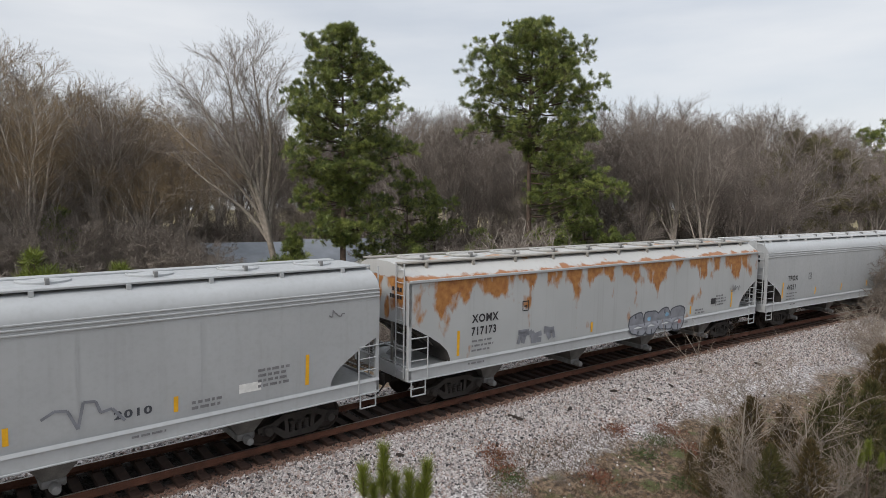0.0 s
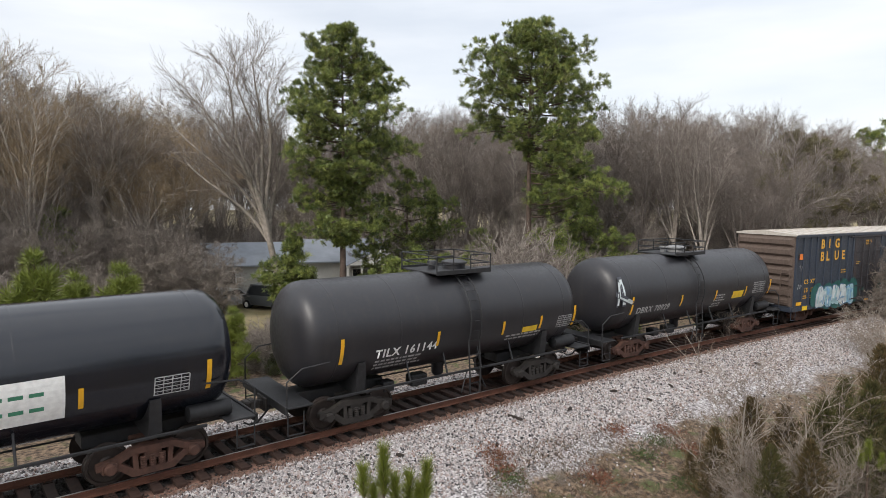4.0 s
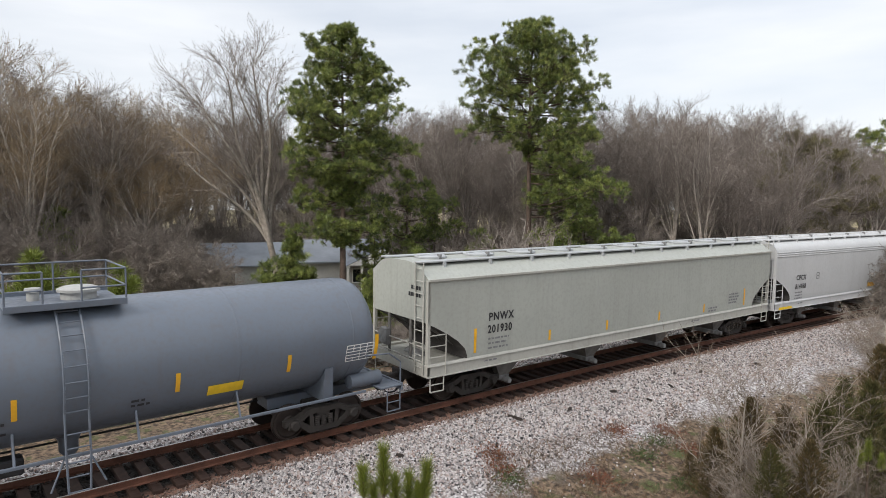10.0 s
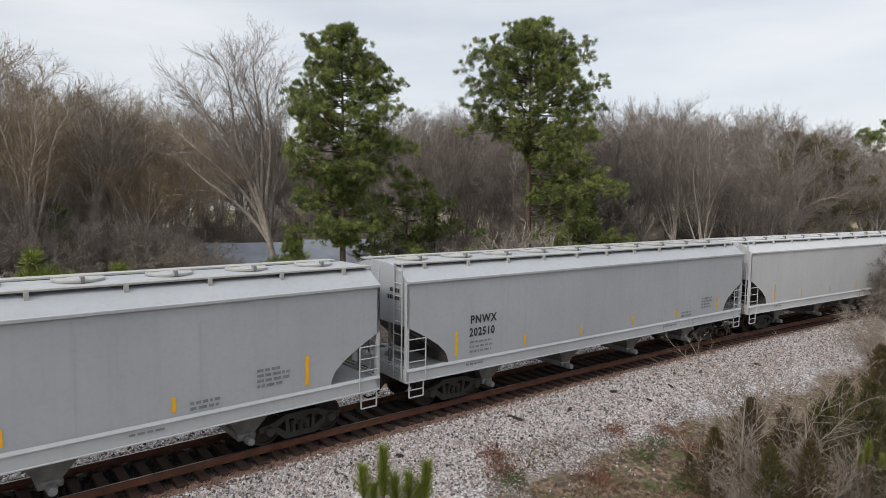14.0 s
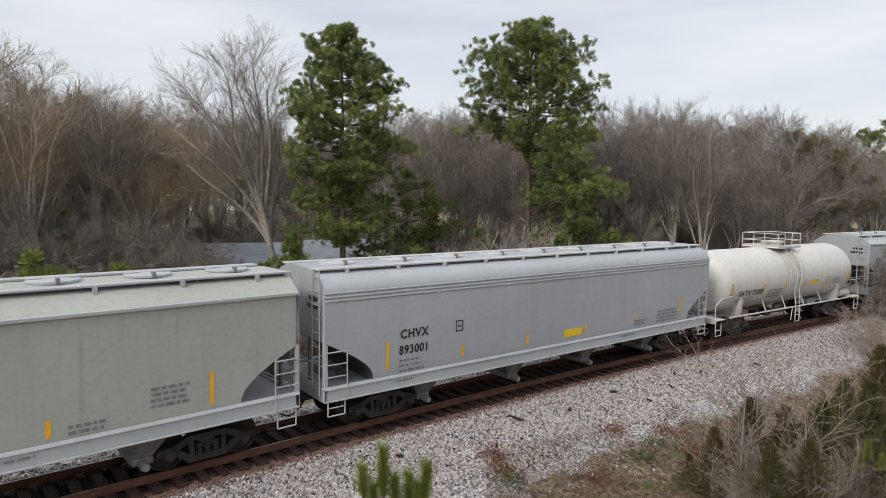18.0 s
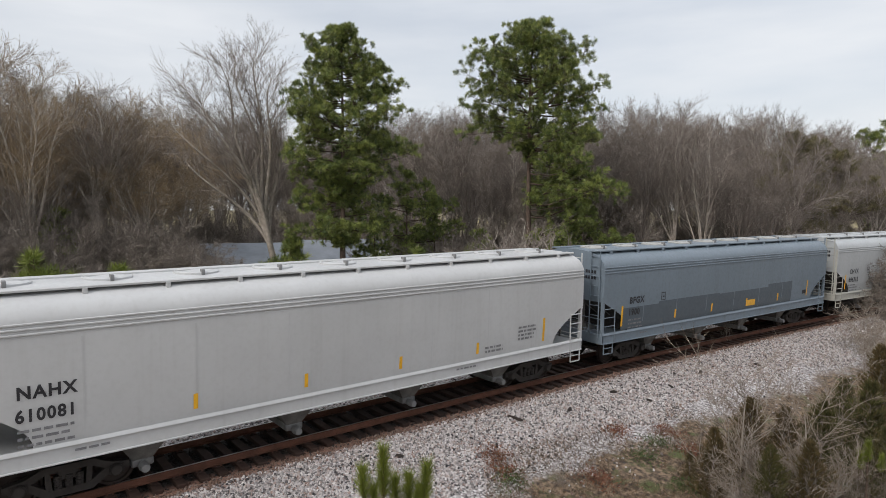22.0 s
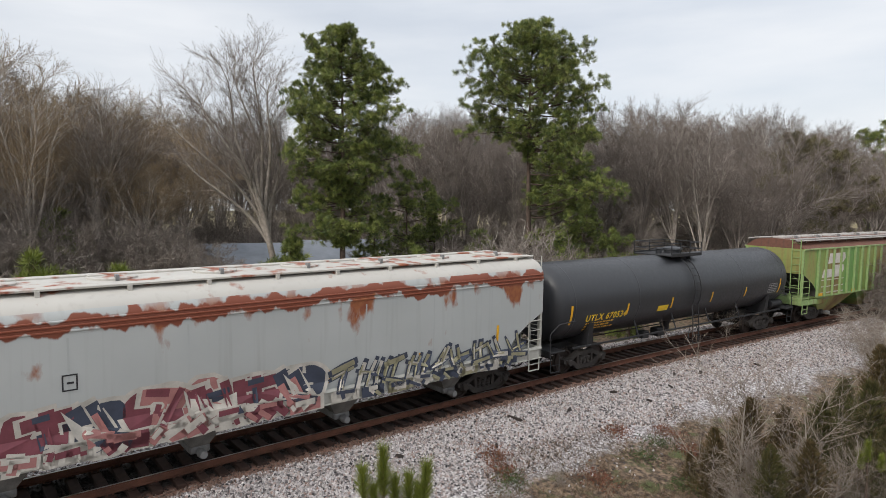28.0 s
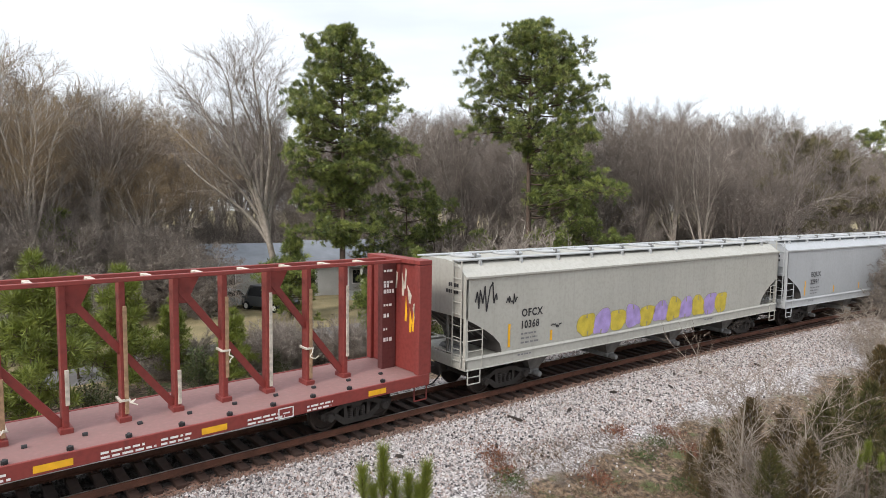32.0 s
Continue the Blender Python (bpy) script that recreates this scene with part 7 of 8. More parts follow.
# ---- centre-beam lumber car ----
def centerbeam(spec):
    L = spec["r"] - spec["l"]
    e = L / 2
    red, deckm, pale = spec["mat"], spec["deck"], spec["pale"]
    car = thing("centerbeam_car", spec["label"], "rail car", "cars of the train")
    part("deck", Geo().bev(-e, e, -1.36, 1.36, 1.08, 1.18, 0.01).mesh("deck", deckm), deckm, car, "dusty red steel deck")
    for sy in (-1, 1):
        part("side_sill", Geo().bev(-e, e, sy * 1.38 - 0.035, sy * 1.38 + 0.035, 0.86, 1.20, 0.012).mesh("side_sill", red), red, car)
    part("centre_sill", Geo().bev(-e + 0.1, e - 0.1, -0.4, 0.4, 0.62, 1.08, 0.02).mesh("centre_sill", BLACK_IRON), BLACK_IRON, car)
    # top chord: two flanges with ties
    zt = 4.60
    for sy in (-1, 1):
        part("top_chord", Geo().bev(-e + 0.1, e - 0.1, sy * 0.42 - 0.07, sy * 0.42 + 0.07, zt - 0.10, zt, 0.012).mesh("top_chord", red), red, car)
    for i in range(17):
        part("chord_tie", cached("cbtie", lambda: Geo().bev(-0.07, 0.07, -0.36, 0.36, zt - 0.09, zt - 0.02, 0.008).mesh("chord_tie", pale)), pale, car, "", Matrix.Translation((-9.52 + 1.19 * i, 0, 0)))
    # posts and braces
    n = 16
    x0, x1 = -8.93, 8.93
    xs = [x0 + (x1 - x0) * i / (n - 1) for i in range(n)]
    r = random.Random(8)
    post = cached("cbpost", lambda: Geo().bev(-0.065, 0.065, -0.16, 0.16, 1.17, zt - 0.1, 0.012).bev(-0.13, 0.13, -0.24, 0.24, 1.17, 1.30, 0.01).mesh("post", red))
    for i, x in enumerate(xs):
        p = part("post", post, red, car, "", Matrix.Translation((x, 0, 0)))
        zz = r.choice((2.2, 2.6, 3.1, 3.9))
        part("wear_strip", Geo().bev(0.0, 0.085, -0.20, -0.162, 1.35 if i % 3 else 1.8, zz, 0.006).mesh("wear_strip", pale if i % 2 else spec["pale2"]), pale, p, "bare weathered strip on the post")
    # braces lean towards the middle, two bays each
    for i in (0, 2, 4, 6, 9, 11, 13, 15):
        lo, hi = xs[i], xs[i + 2] if i < 8 else xs[i - 2]
        part("diagonal_brace", Geo().beam((lo, 0, 1.25), (hi, 0, zt - 0.25), 0.10, 0.17).mesh("diagonal_brace", red), red, car)
        k = 1 if i < 8 else -1
        part("gusset", Geo().plate([(hi, zt - 0.12), (hi - k * 0.62, zt - 0.12), (hi - k * 0.30, zt - 0.78), (hi, zt - 0.78)], -0.03, 0.03).mesh("gusset", red), red, car)
    # torn strapping
    strap = plain("torn_strap", (0.62, 0.58, 0.50), 0.7, 0.2, 6.0, 0.1)
    for i in (1, 4, 5, 7, 8, 10, 12, 14):
        x, z = xs[i], r.uniform(1.25, 2.9)
        g = Geo()
        pts = [Vector((x + 0.1, -0.2, z))]
        for _ in range(5):
            pts.append(pts[-1] + Vector((r.uniform(-0.12, 0.16), -0.04, r.uniform(-0.12, 0.08))))
        g.pipe(pts, 0.016, 4)
        g.bev(x - 0.12, x + 0.12, -0.21, 0.2, z - 0.03, z + 0.02, 0.004)
        part("strap", g, strap, car, "torn pale load strap")
    # bulkheads
    for s in (-1, 1):
        at = Matrix.Translation((s * e, 0, 0)) @ Matrix.Rotation(0 if s > 0 else math.pi, 4, "Z")
        bh = part("bulkhead", cached("bulk", lambda: Geo().bev(-0.32, -0.26, -1.15, 1.15, 1.19, 4.49, 0.01).mesh("bulkhead", red)), red, car, "", at)
        for y in (-1.28, 1.28):
            part("bulkhead_post", cached("bulkpost", lambda: Geo().bev(-0.42, 0.06, -0.12, 0.12, 1.19, 4.49, 0.02).mesh("bulkhead_post", red)), red, bh, "", Matrix.Translation((0, y, 0)))
        part("bulkhead_cap", cached("bulkcap", lambda: Geo().bev(-0.42, 0.06, -1.40, 1.40, 4.50, 4.64, 0.015).mesh("bulkhead_cap", red)), red, bh)
        for i in range(6):
            part("bulkhead_rib", cached("bulkrib", lambda: Geo().bev(-0.28, 0.0, -1.2, 1.2, -0.05, 0.05, 0.01).mesh("bulkhead_rib", red)), red, bh, "", Matrix.Translation((0, 0, 1.5 + 0.52 * i)))
        part("sign_panel", cached("cbpanel", lambda: Geo().bev(-0.86, -0.36, -0.12, 0.12, 1.18, 4.5, 0.012).mesh("sign_panel", spec["dark"])), spec["dark"], car, "dark red panel with white stencilled notices", at)
        w = spec["white"]
        q = []
        rr = random.Random(50 + s)
        z = 4.2
        xa = s * e - (0.82 if s > 0 else -0.42)
        while z > 1.9:
            h = rr.choice((0.07, 0.07, 0.12))
            u, end = 0.0, rr.uniform(0.15, 0.32)
            while u < end:
                b = rr.uniform(0.05, 0.11)
                q.append(rect(u, u + b, z, z + h))
                u += b + 0.03
            z -= h + (0.06 if rr.random() < 0.75 else 0.28)
        part("stencil", lay(flat_mesh(q, w), xa, 0, lambda z: 0.125), w, car)
        for y in (-1.3, 1.3):
            part("stirrup_step", cached("cbst", lambda: Geo().pipe([(-0.04, 0, 0.86), (-0.04, 0, 0.4), (-0.5, 0, 0.4), (-0.5, 0, 0.86)], 0.02, 6).mesh("stirrup_step", red)), red, car, "", at @ Matrix.Translation((0, y, 0)))
        coupler(car, s * e, s)
        bogie(car, s * (e - 2.35))
    # peeled paint on the far bulkhead's inner face
    q1, q2 = [], []
    rr = random.Random(9)
    for i in range(9):
        y0, z0 = rr.uniform(-1.0, 0.2), rr.uniform(2.0, 3.9)
        (q1 if i % 3 else q2).append([(y0, z0), (y0 + 0.09, z0), (y0 + 0.1 + rr.uniform(-0.1, 0.15), z0 + rr.uniform(0.3, 0.9)), (y0 - 0.05, z0 + rr.uniform(0.2, 0.8))])
    for q, m in ((q1, pale), (q2, YELLOW)):
        me = flat_mesh(q, m)
        for v in me.vertices:
            v.co = (e - 0.325, v.co.x - 0.2, v.co.y)
        part("peeled_paint", me, m, car, "scraped paint on the bulkhead")
    # chain winches along the deck edge
    for i in range(18):
        x = -e + 1.6 + (L - 3.2) * i / 17
        part("winch", cached("winch", lambda: Geo().lathe([(-0.06, 0.05), (0.06, 0.05)], "x", 10, (0, -1.25, 1.22)).bev(-0.03, 0.03, -1.34, -1.2, 1.18, 1.28, 0.01).mesh("winch", BLACK_IRON)), BLACK_IRON, car, "", Matrix.Translation((x, 0, 0)))
        part("winch", cached("winch2", lambda: Geo().lathe([(-0.05, 0.05), (0.05, 0.05)], "x", 10, (0, -0.55, 1.20)).mesh("winch", BLACK_IRON)), BLACK_IRON, car, "", Matrix.Translation((x + 0.4, 0, 0)))
    ss = lambda z: 1.418
    for x, w in ((-9.3, 0.85), (-5.3, 0.7), (-2.9, 0.5), (1.0, 0.7), (4.3, 0.6), (8.9, 0.6)):
        panel(car, x, 0.92, w, 0.15, YELLOW, ss, "reflector", 0.004)
    letter(car, "563", -4.55, 0.92, 0.19, spec["white"], ss, 1.15)
    letter(car, "440", -3.45, 0.92, 0.19, spec["white"], ss, 1.15)
    part("logo_block", lay(flat_mesh([rect(0.25 * i, 0.25 * i + 0.18, 0, 0.19) for i in range(4)], spec["white"]), -6.35, 0.93, ss), spec["white"], car, "white painted owner's mark as plain blocks")
    for x, w in ((-10.6, 1.2), (-8.2, 0.5), (-7.5, 0.7), (-2.0, 0.9), (0.1, 0.6), (2.2, 1.2), (3.4, 0.7), (5.4, 1.0), (7.0, 0.8)):
        small_print(car, x, 1.0, w, 2, spec["white"], ss, 0.05, 0.10, int(x * 3))
    frame_mark(car, 6.2, 0.86, 0.42, 0.28, spec["white"], ss)
    return car
# ---- paints of the train ----
PALE = paint("paint_pale_grey", (0.412, 0.428, 0.441), 0.42, 0.12, (0.16, 0.145, 0.13), 0.15)
PALE_COOL = paint("paint_cool_grey", (0.382, 0.399, 0.420), 0.42, 0.12, (0.16, 0.145, 0.13), 0.15)
PALE_WARM = paint("paint_warm_grey", (0.412, 0.407, 0.370), 0.45, 0.25, (0.17, 0.14, 0.11), 0.25)
GREENGREY = paint("paint_green_grey", (0.378, 0.391, 0.357), 0.45, 0.20, (0.14, 0.12, 0.10), 0.2)
WHITE = paint("paint_white", (0.504, 0.508, 0.512), 0.42, 0.10, (0.18, 0.16, 0.14), 0.13)
BLUEGREY = paint("paint_blue_grey", (0.165, 0.205, 0.245), 0.42, 0.20, (0.10, 0.095, 0.09), 0.22)
SLATE = paint("paint_dark_patch", (0.085, 0.105, 0.125), 0.5, 0.15, (0.10, 0.095, 0.09), 0.1)
ROOF_OLD = paint("paint_roof_grey", (0.40, 0.40, 0.385), 0.6, 0.35, (0.14, 0.12, 0.10), 0.2)
ROOF_GRIMY = paint("paint_roof_grimy", (0.30, 0.285, 0.26), 0.7, 0.45, (0.10, 0.085, 0.07), 0.2)
TANK_BLACK = paint("tank_black", (0.007, 0.009, 0.015), 0.18, 0.06, (0.06, 0.055, 0.05), 0.15)
TANK_BLACK.node_tree.nodes["Principled BSDF"].inputs["Specular IOR Level"].default_value = 0.6
TANK_DULL = paint("tank_dull_black", (0.030, 0.032, 0.037), 0.42, 0.15, (0.07, 0.065, 0.06), 0.2)
TANK_SOOT = paint("tank_soot_black", (0.020, 0.020, 0.024), 0.40, 0.3, (0.055, 0.045, 0.04), 0.25)
TANK_GREY = paint("tank_slate_grey", (0.125, 0.148, 0.185), 0.38, 0.25, (0.12, 0.085, 0.06), 0.2)
TANK_WHITE = paint("tank_white", (0.60, 0.585, 0.56), 0.42, 0.2, (0.34, 0.25, 0.17), 0.35)
BRICK = paint("tank_brick_red", (0.22, 0.055, 0.045), 0.5, 0.3, (0.14, 0.06, 0.05), 0.2)
BOX_BLUE = paint("box_car_navy", (0.032, 0.043, 0.064), 0.45, 0.35, (0.055, 0.05, 0.05), 0.45)
BOX_ROOF = paint("box_car_roof", (0.48, 0.445, 0.40), 0.7, 0.45, (0.22, 0.17, 0.13), 0.3)
BOX_END = paint("box_car_end", (0.105, 0.075, 0.060), 0.75, 0.4, (0.045, 0.035, 0.03), 0.4)
BOX_DOOR = paint("box_car_door", (0.030, 0.030, 0.036), 0.55, 0.4, (0.07, 0.035, 0.025), 0.5)
CB_RED = paint("lumber_car_red", (0.22, 0.036, 0.030), 0.55, 0.35, (0.075, 0.03, 0.027), 0.4)
CB_DARK = paint("lumber_car_dark_red", (0.11, 0.027, 0.026), 0.6, 0.35, (0.05, 0.02, 0.02), 0.4)
CB_DECK = paint("lumber_car_deck", (0.25, 0.135, 0.128), 0.75, 0.5, (0.22, 0.18, 0.16), 0.0)
BARE_WOOD = plain("weathered_strip", (0.52, 0.47, 0.40), 0.8, 0.35, 7.0, 0.2)
BARE_TAN = plain("weathered_tan_strip", (0.34, 0.22, 0.13), 0.8, 0.35, 7.0, 0.2)


def spray(name, c):
    return plain("spray_" + name, c, 0.6, 0.22, 3.0, 0.02)


SPRAY_WHITE, SPRAY_ICE, SPRAY_SKY = spray("white", (0.55, 0.60, 0.60)), spray("ice", (0.33, 0.50, 0.53)), spray("sky", (0.20, 0.38, 0.55))
SPRAY_BLUE, SPRAY_TEAL = spray("blue", (0.07, 0.14, 0.24)), spray("teal", (0.018, 0.10, 0.09))
SPRAY_GREY, SPRAY_DARK = spray("grey", (0.22, 0.23, 0.26)), spray("dark", (0.06, 0.065, 0.08))
SPRAY_MAROON, SPRAY_ROSE, SPRAY_NAVY = spray("maroon", (0.17, 0.045, 0.06)), spray("rose", (0.36, 0.16, 0.15)), spray("navy", (0.045, 0.055, 0.085))
SPRAY_CREAM, SPRAY_OLIVE = spray("cream", (0.50, 0.47, 0.42)), spray("olive", (0.30, 0.28, 0.18))
SPRAY_LILAC, SPRAY_GOLD = spray("lilac", (0.36, 0.27, 0.56)), spray("gold", (0.55, 0.43, 0.05))


def rusting(name, col, z_top, depth, rust_a, rust_b, amount=0.5, band=None, above=0.35, low=-0.42, wave=0.55):
    """Paint that has rusted from the eaves down, in runs; band: a bare rusty belt between two heights."""
    m, n, l, b = _mat(name)
    co = _coord(n)
    sep = n.new("ShaderNodeSeparateXYZ")
    l.new(co, sep.inputs[0])
    big = _noise(n, l, co, 0.35, 5)
    c = _mix(n, l, _ramp(n, l, big, 0.3, 0.7), tuple(v * 0.9 for v in col), tuple(v * 1.05 for v in col))
    runs = _noise(n, l, co, 1.0, 6, (5, 5, 0.22))
    c = _mix(n, l, _mix(n, l, 1.0, _ramp(n, l, runs, 0.55, 0.85), (0.25,) * 3, "MULTIPLY"), c, (0.16, 0.13, 0.11))
    mr = n.new("ShaderNodeMapRange")
    mr.inputs["From Min"].default_value, mr.inputs["From Max"].default_value = z_top - depth, z_top
    mr.inputs["To Min"].default_value, mr.inputs["To Max"].default_value = low, amount - 0.36
    l.new(sep.outputs["Z"], mr.inputs["Value"])
    col_n = _noise(n, l, co, 1.0, 9, (1.5, 1.5, 0.75))
    add = n.new("ShaderNodeMath")
    wide = n.new("ShaderNodeMath")
    wide.operation = "MULTIPLY_ADD"
    wide.inputs[1].default_value, wide.inputs[2].default_value = 1.8, -0.4
    l.new(col_n, wide.inputs[0])
    l.new(wide.outputs[0], add.inputs[0])
    l.new(mr.outputs["Result"], add.inputs[1])
    mask = _ramp(n, l, add.outputs[0], 0.42, 0.56)
    under = n.new("ShaderNodeMapRange")
    under.inputs["From Min"].default_value, under.inputs["From Max"].default_value = z_top + 0.02, z_top + 0.30
    under.inputs["To Min"].default_value, under.inputs["To Max"].default_value = 1.0, above
    l.new(sep.outputs["Z"], under.inputs["Value"])
    mask = _mix(n, l, 1.0, mask, under.outputs["Result"], "MULTIPLY")
    rust = _mix(n, l, _ramp(n, l, _noise(n, l, co, 5.0, 6), 0.3, 0.7), rust_a, rust_b)
    c = _mix(n, l, mask, c, rust)
    if band:
        a = n.new("ShaderNodeMath")
        a.operation = "MULTIPLY_ADD"
        l.new(_noise(n, l, co, 1.0, 5, (1.6, 1.6, 0.4)), a.inputs[0])
        a.inputs[1].default_value = wave
        l.new(sep.outputs["Z"], a.inputs[2])
        lo = n.new("ShaderNodeMapRange")
        lo.inputs["From Min"].default_value, lo.inputs["From Max"].default_value = band[0] + wave * 0.5 - 0.02, band[0] + wave * 0.5 + 0.03
        l.new(a.outputs[0], lo.inputs["Value"])
        hi = n.new("ShaderNodeMapRange")
        hi.inputs["From Min"].default_value, hi.inputs["From Max"].default_value = band[1] + wave * 0.5 - 0.02, band[1] + wave * 0.5 + 0.03
        hi.inputs["To Min"].default_value, hi.inputs["To Max"].default_value = 1, 0
        l.new(a.outputs[0], hi.inputs["Value"])
        both = n.new("ShaderNodeMath")
        both.operation = "MULTIPLY"
        l.new(lo.outputs["Result"], both.inputs[0])
        l.new(hi.outputs["Result"], both.inputs[1])
        c = _mix(n, l, both.outputs[0], c, rust_b)
    l.new(c, b.inputs["Base Color"])
    b.inputs["Roughness"].default_value = 0.55
    _bump(n, l, b, big, 0.15, 0.03)
    return m


RUST_RUNS = rusting("paint_with_rust_runs", (0.43, 0.445, 0.45), 4.02, 1.25, (0.44, 0.21, 0.06), (0.25, 0.09, 0.028), 0.48, low=-0.30)
RUST_HEAVY = rusting("paint_with_heavy_rust", (0.45, 0.47, 0.465), 3.9, 1.3, (0.33, 0.12, 0.045), (0.22, 0.06, 0.03), 0.26, (3.72, 4.06), wave=1.1)
RUST_ROOF = rusting("rusted_roof_paint", (0.50, 0.48, 0.44), 5.2, 1.2, (0.33, 0.12, 0.06), (0.22, 0.06, 0.035), 0.42, above=1.0)
def faded_green():
    """Green paint gone olive and brown in upright streaks, panel by panel."""
    m, n, l, b = _mat("faded_green_paint")
    co = _coord(n)
    zone = _noise(n, l, co, 1.0, 3, (0.42, 0.42, 0.10))
    runs = _noise(n, l, co, 1.0, 7, (4.0, 4.0, 0.30))
    f = n.new("ShaderNodeMath")
    f.operation = "MULTIPLY_ADD"
    f.inputs[1].default_value = 0.35
    l.new(runs, f.inputs[0])
    l.new(zone, f.inputs[2])
    r = n.new("ShaderNodeValToRGB")
    e = r.color_ramp.elements
    e[0].position, e[0].color = 0.56, (0.145, 0.30, 0.085, 1)
    e[1].position, e[1].color = 0.90, (0.15, 0.075, 0.036, 1)
    for p, c in ((0.64, (0.22, 0.31, 0.085, 1)), (0.72, (0.27, 0.26, 0.085, 1)), (0.80, (0.23, 0.165, 0.06, 1))):
        e.new(p).color = c
    l.new(f.outputs[0], r.inputs["Fac"])
    c = _mix(n, l, _mix(n, l, 1.0, _ramp(n, l, _noise(n, l, co, 6.0, 7), 0.5, 0.8), (0.35,) * 3, "MULTIPLY"), r.outputs["Color"], (0.13, 0.08, 0.04))
    l.new(c, b.inputs["Base Color"])
    b.inputs["Roughness"].default_value = 0.6
    _bump(n, l, b, zone, 0.15, 0.03)
    return m


GREEN_OLD = faded_green()
GREEN_EAVE = paint("green_car_eave", (0.17, 0.075, 0.05), 0.8, 0.5, (0.09, 0.06, 0.05), 0.5)
RUST_EAVE = rusting("stained_roof_slope", (0.47, 0.47, 0.46), 5.0, 1.2, (0.42, 0.22, 0.08), (0.30, 0.13, 0.05), 0.20, (3.95, 4.13), 1.0)
GREEN_RIB = paint("green_rib_paint", (0.27, 0.39, 0.16), 0.5, 0.4, (0.20, 0.11, 0.05), 0.7)
GREEN_ROOF = paint("green_car_roof", (0.38, 0.36, 0.34), 0.7, 0.5, (0.13, 0.075, 0.055), 0.4)

STR = ((0.115, 1.63, 0.78), (0.25, 1.62, 0.36), (0.40, 1.62, 0.36), (0.56, 1.62, 0.36), (0.72, 1.62, 0.36), (0.885, 1.63, 0.78))
PRT = ((0.82, 2.2, 0.9, 4), (0.74, 1.72, 0.8, 2))
FRM = ((0.225, 2.75, 0.28, 0.34),)


def tall(side):
    """The side, with the sill below it."""
    return lambda z: max(side(z), 1.645) if z < 1.56 else side(z) + 0.002


def tags_a(car, L, side):
    letter(car, "2010", 3.10, 1.72, 0.17, SPRAY_DARK, side, 1.4, "sprayed year in black")
    for x, z, w, h, sd in ((-0.2, 1.62, 1.2, 0.6, 3), (1.8, 1.66, 1.5, 0.6, 5)):
        scribble(car, side, x, z, w, h, SPRAY_GREY, sd, 4, 0.06)
    panel(car, 5.8, 1.75, 0.55, 0.22, WHITE_INK, side)
    scribble(car, side, 8.2, 3.3, 0.45, 0.2, FADED, 8, 5)


def tags_b(car, L, side):
    bubbles(car, tall(side), 0.3, 3.9, 1.18, 2.08, 4, [SPRAY_GREY], 31, SPRAY_DARK, [SPRAY_SKY, SPRAY_SKY, SPRAY_LILAC, SPRAY_ROSE])
    sprayed(car, side, -5.7, -3.9, 1.66, 2.1, 3, [SPRAY_GREY, SPRAY_GREY], 33, None, None, 0.3)
    panel(car, 6.0, 1.9, 0.4, 0.26, INK, side)
    scribble(car, side, 7.6, 2.3, 0.8, 0.4, FADED, 9)


def tags_utcx(car, L, side):
    bubbles(car, tall(side), -5.9, 1.0, 1.14, 2.25, 6, [SPRAY_MAROON, SPRAY_NAVY, SPRAY_MAROON, SPRAY_ROSE], 40, SPRAY_CREAM, [SPRAY_CREAM], 0.20)
    sprayed(car, tall(side), -5.6, 0.9, 1.16, 2.25, 6, [SPRAY_MAROON, SPRAY_NAVY, SPRAY_ROSE, SPRAY_MAROON], 41, SPRAY_CREAM, None, 0.28)
    sprayed(car, tall(side), 1.2, 8.6, 1.30, 2.05, 9, [SPRAY_OLIVE, SPRAY_CREAM, SPRAY_OLIVE], 43, SPRAY_NAVY, None, 0.34)
    q = lambda z: 1.645
    sprayed(car, q, -6.2, 1.0, 1.06, 1.38, 7, [SPRAY_ROSE, SPRAY_CREAM, SPRAY_MAROON], 45, SPRAY_CREAM, None, 0.3)
    sprayed(car, q, 1.2, 8.2, 1.06, 1.36, 8, [SPRAY_CREAM, SPRAY_NAVY, SPRAY_OLIVE], 46, None, None, 0.3)
    scribble(car, side, -7.6, 1.75, 0.7, 0.35, INK, 12)


def tags_ofcx(car, L, side):
    bubbles(car, side, -4.7, 5.2, 1.52, 2.45, 11, [SPRAY_GOLD, SPRAY_LILAC], 51, SPRAY_OLIVE, (), 0.035)
    scribble(car, side, -9.5, 2.9, 0.9, 1.0, INK, 13, 8, 0.05)
    scribble(car, side, -8.2, 3.0, 0.5, 0.45, INK, 14, 5, 0.04)
    scribble(car, side, -6.1, 2.0, 0.55, 0.2, INK, 15, 5, 0.04)


def patch_w(car, L, side):
    for a, b, h in ((-7.9, -5.6, 0.95), (-5.6, -1.2, 1.05), (-1.2, 3.0, 1.0), (3.0, 5.35, 1.15)):
        panel(car, a, 1.47, b - a, h * 0.9, SLATE, side, "repaint_patch", 0.004, "darker repainted patch")


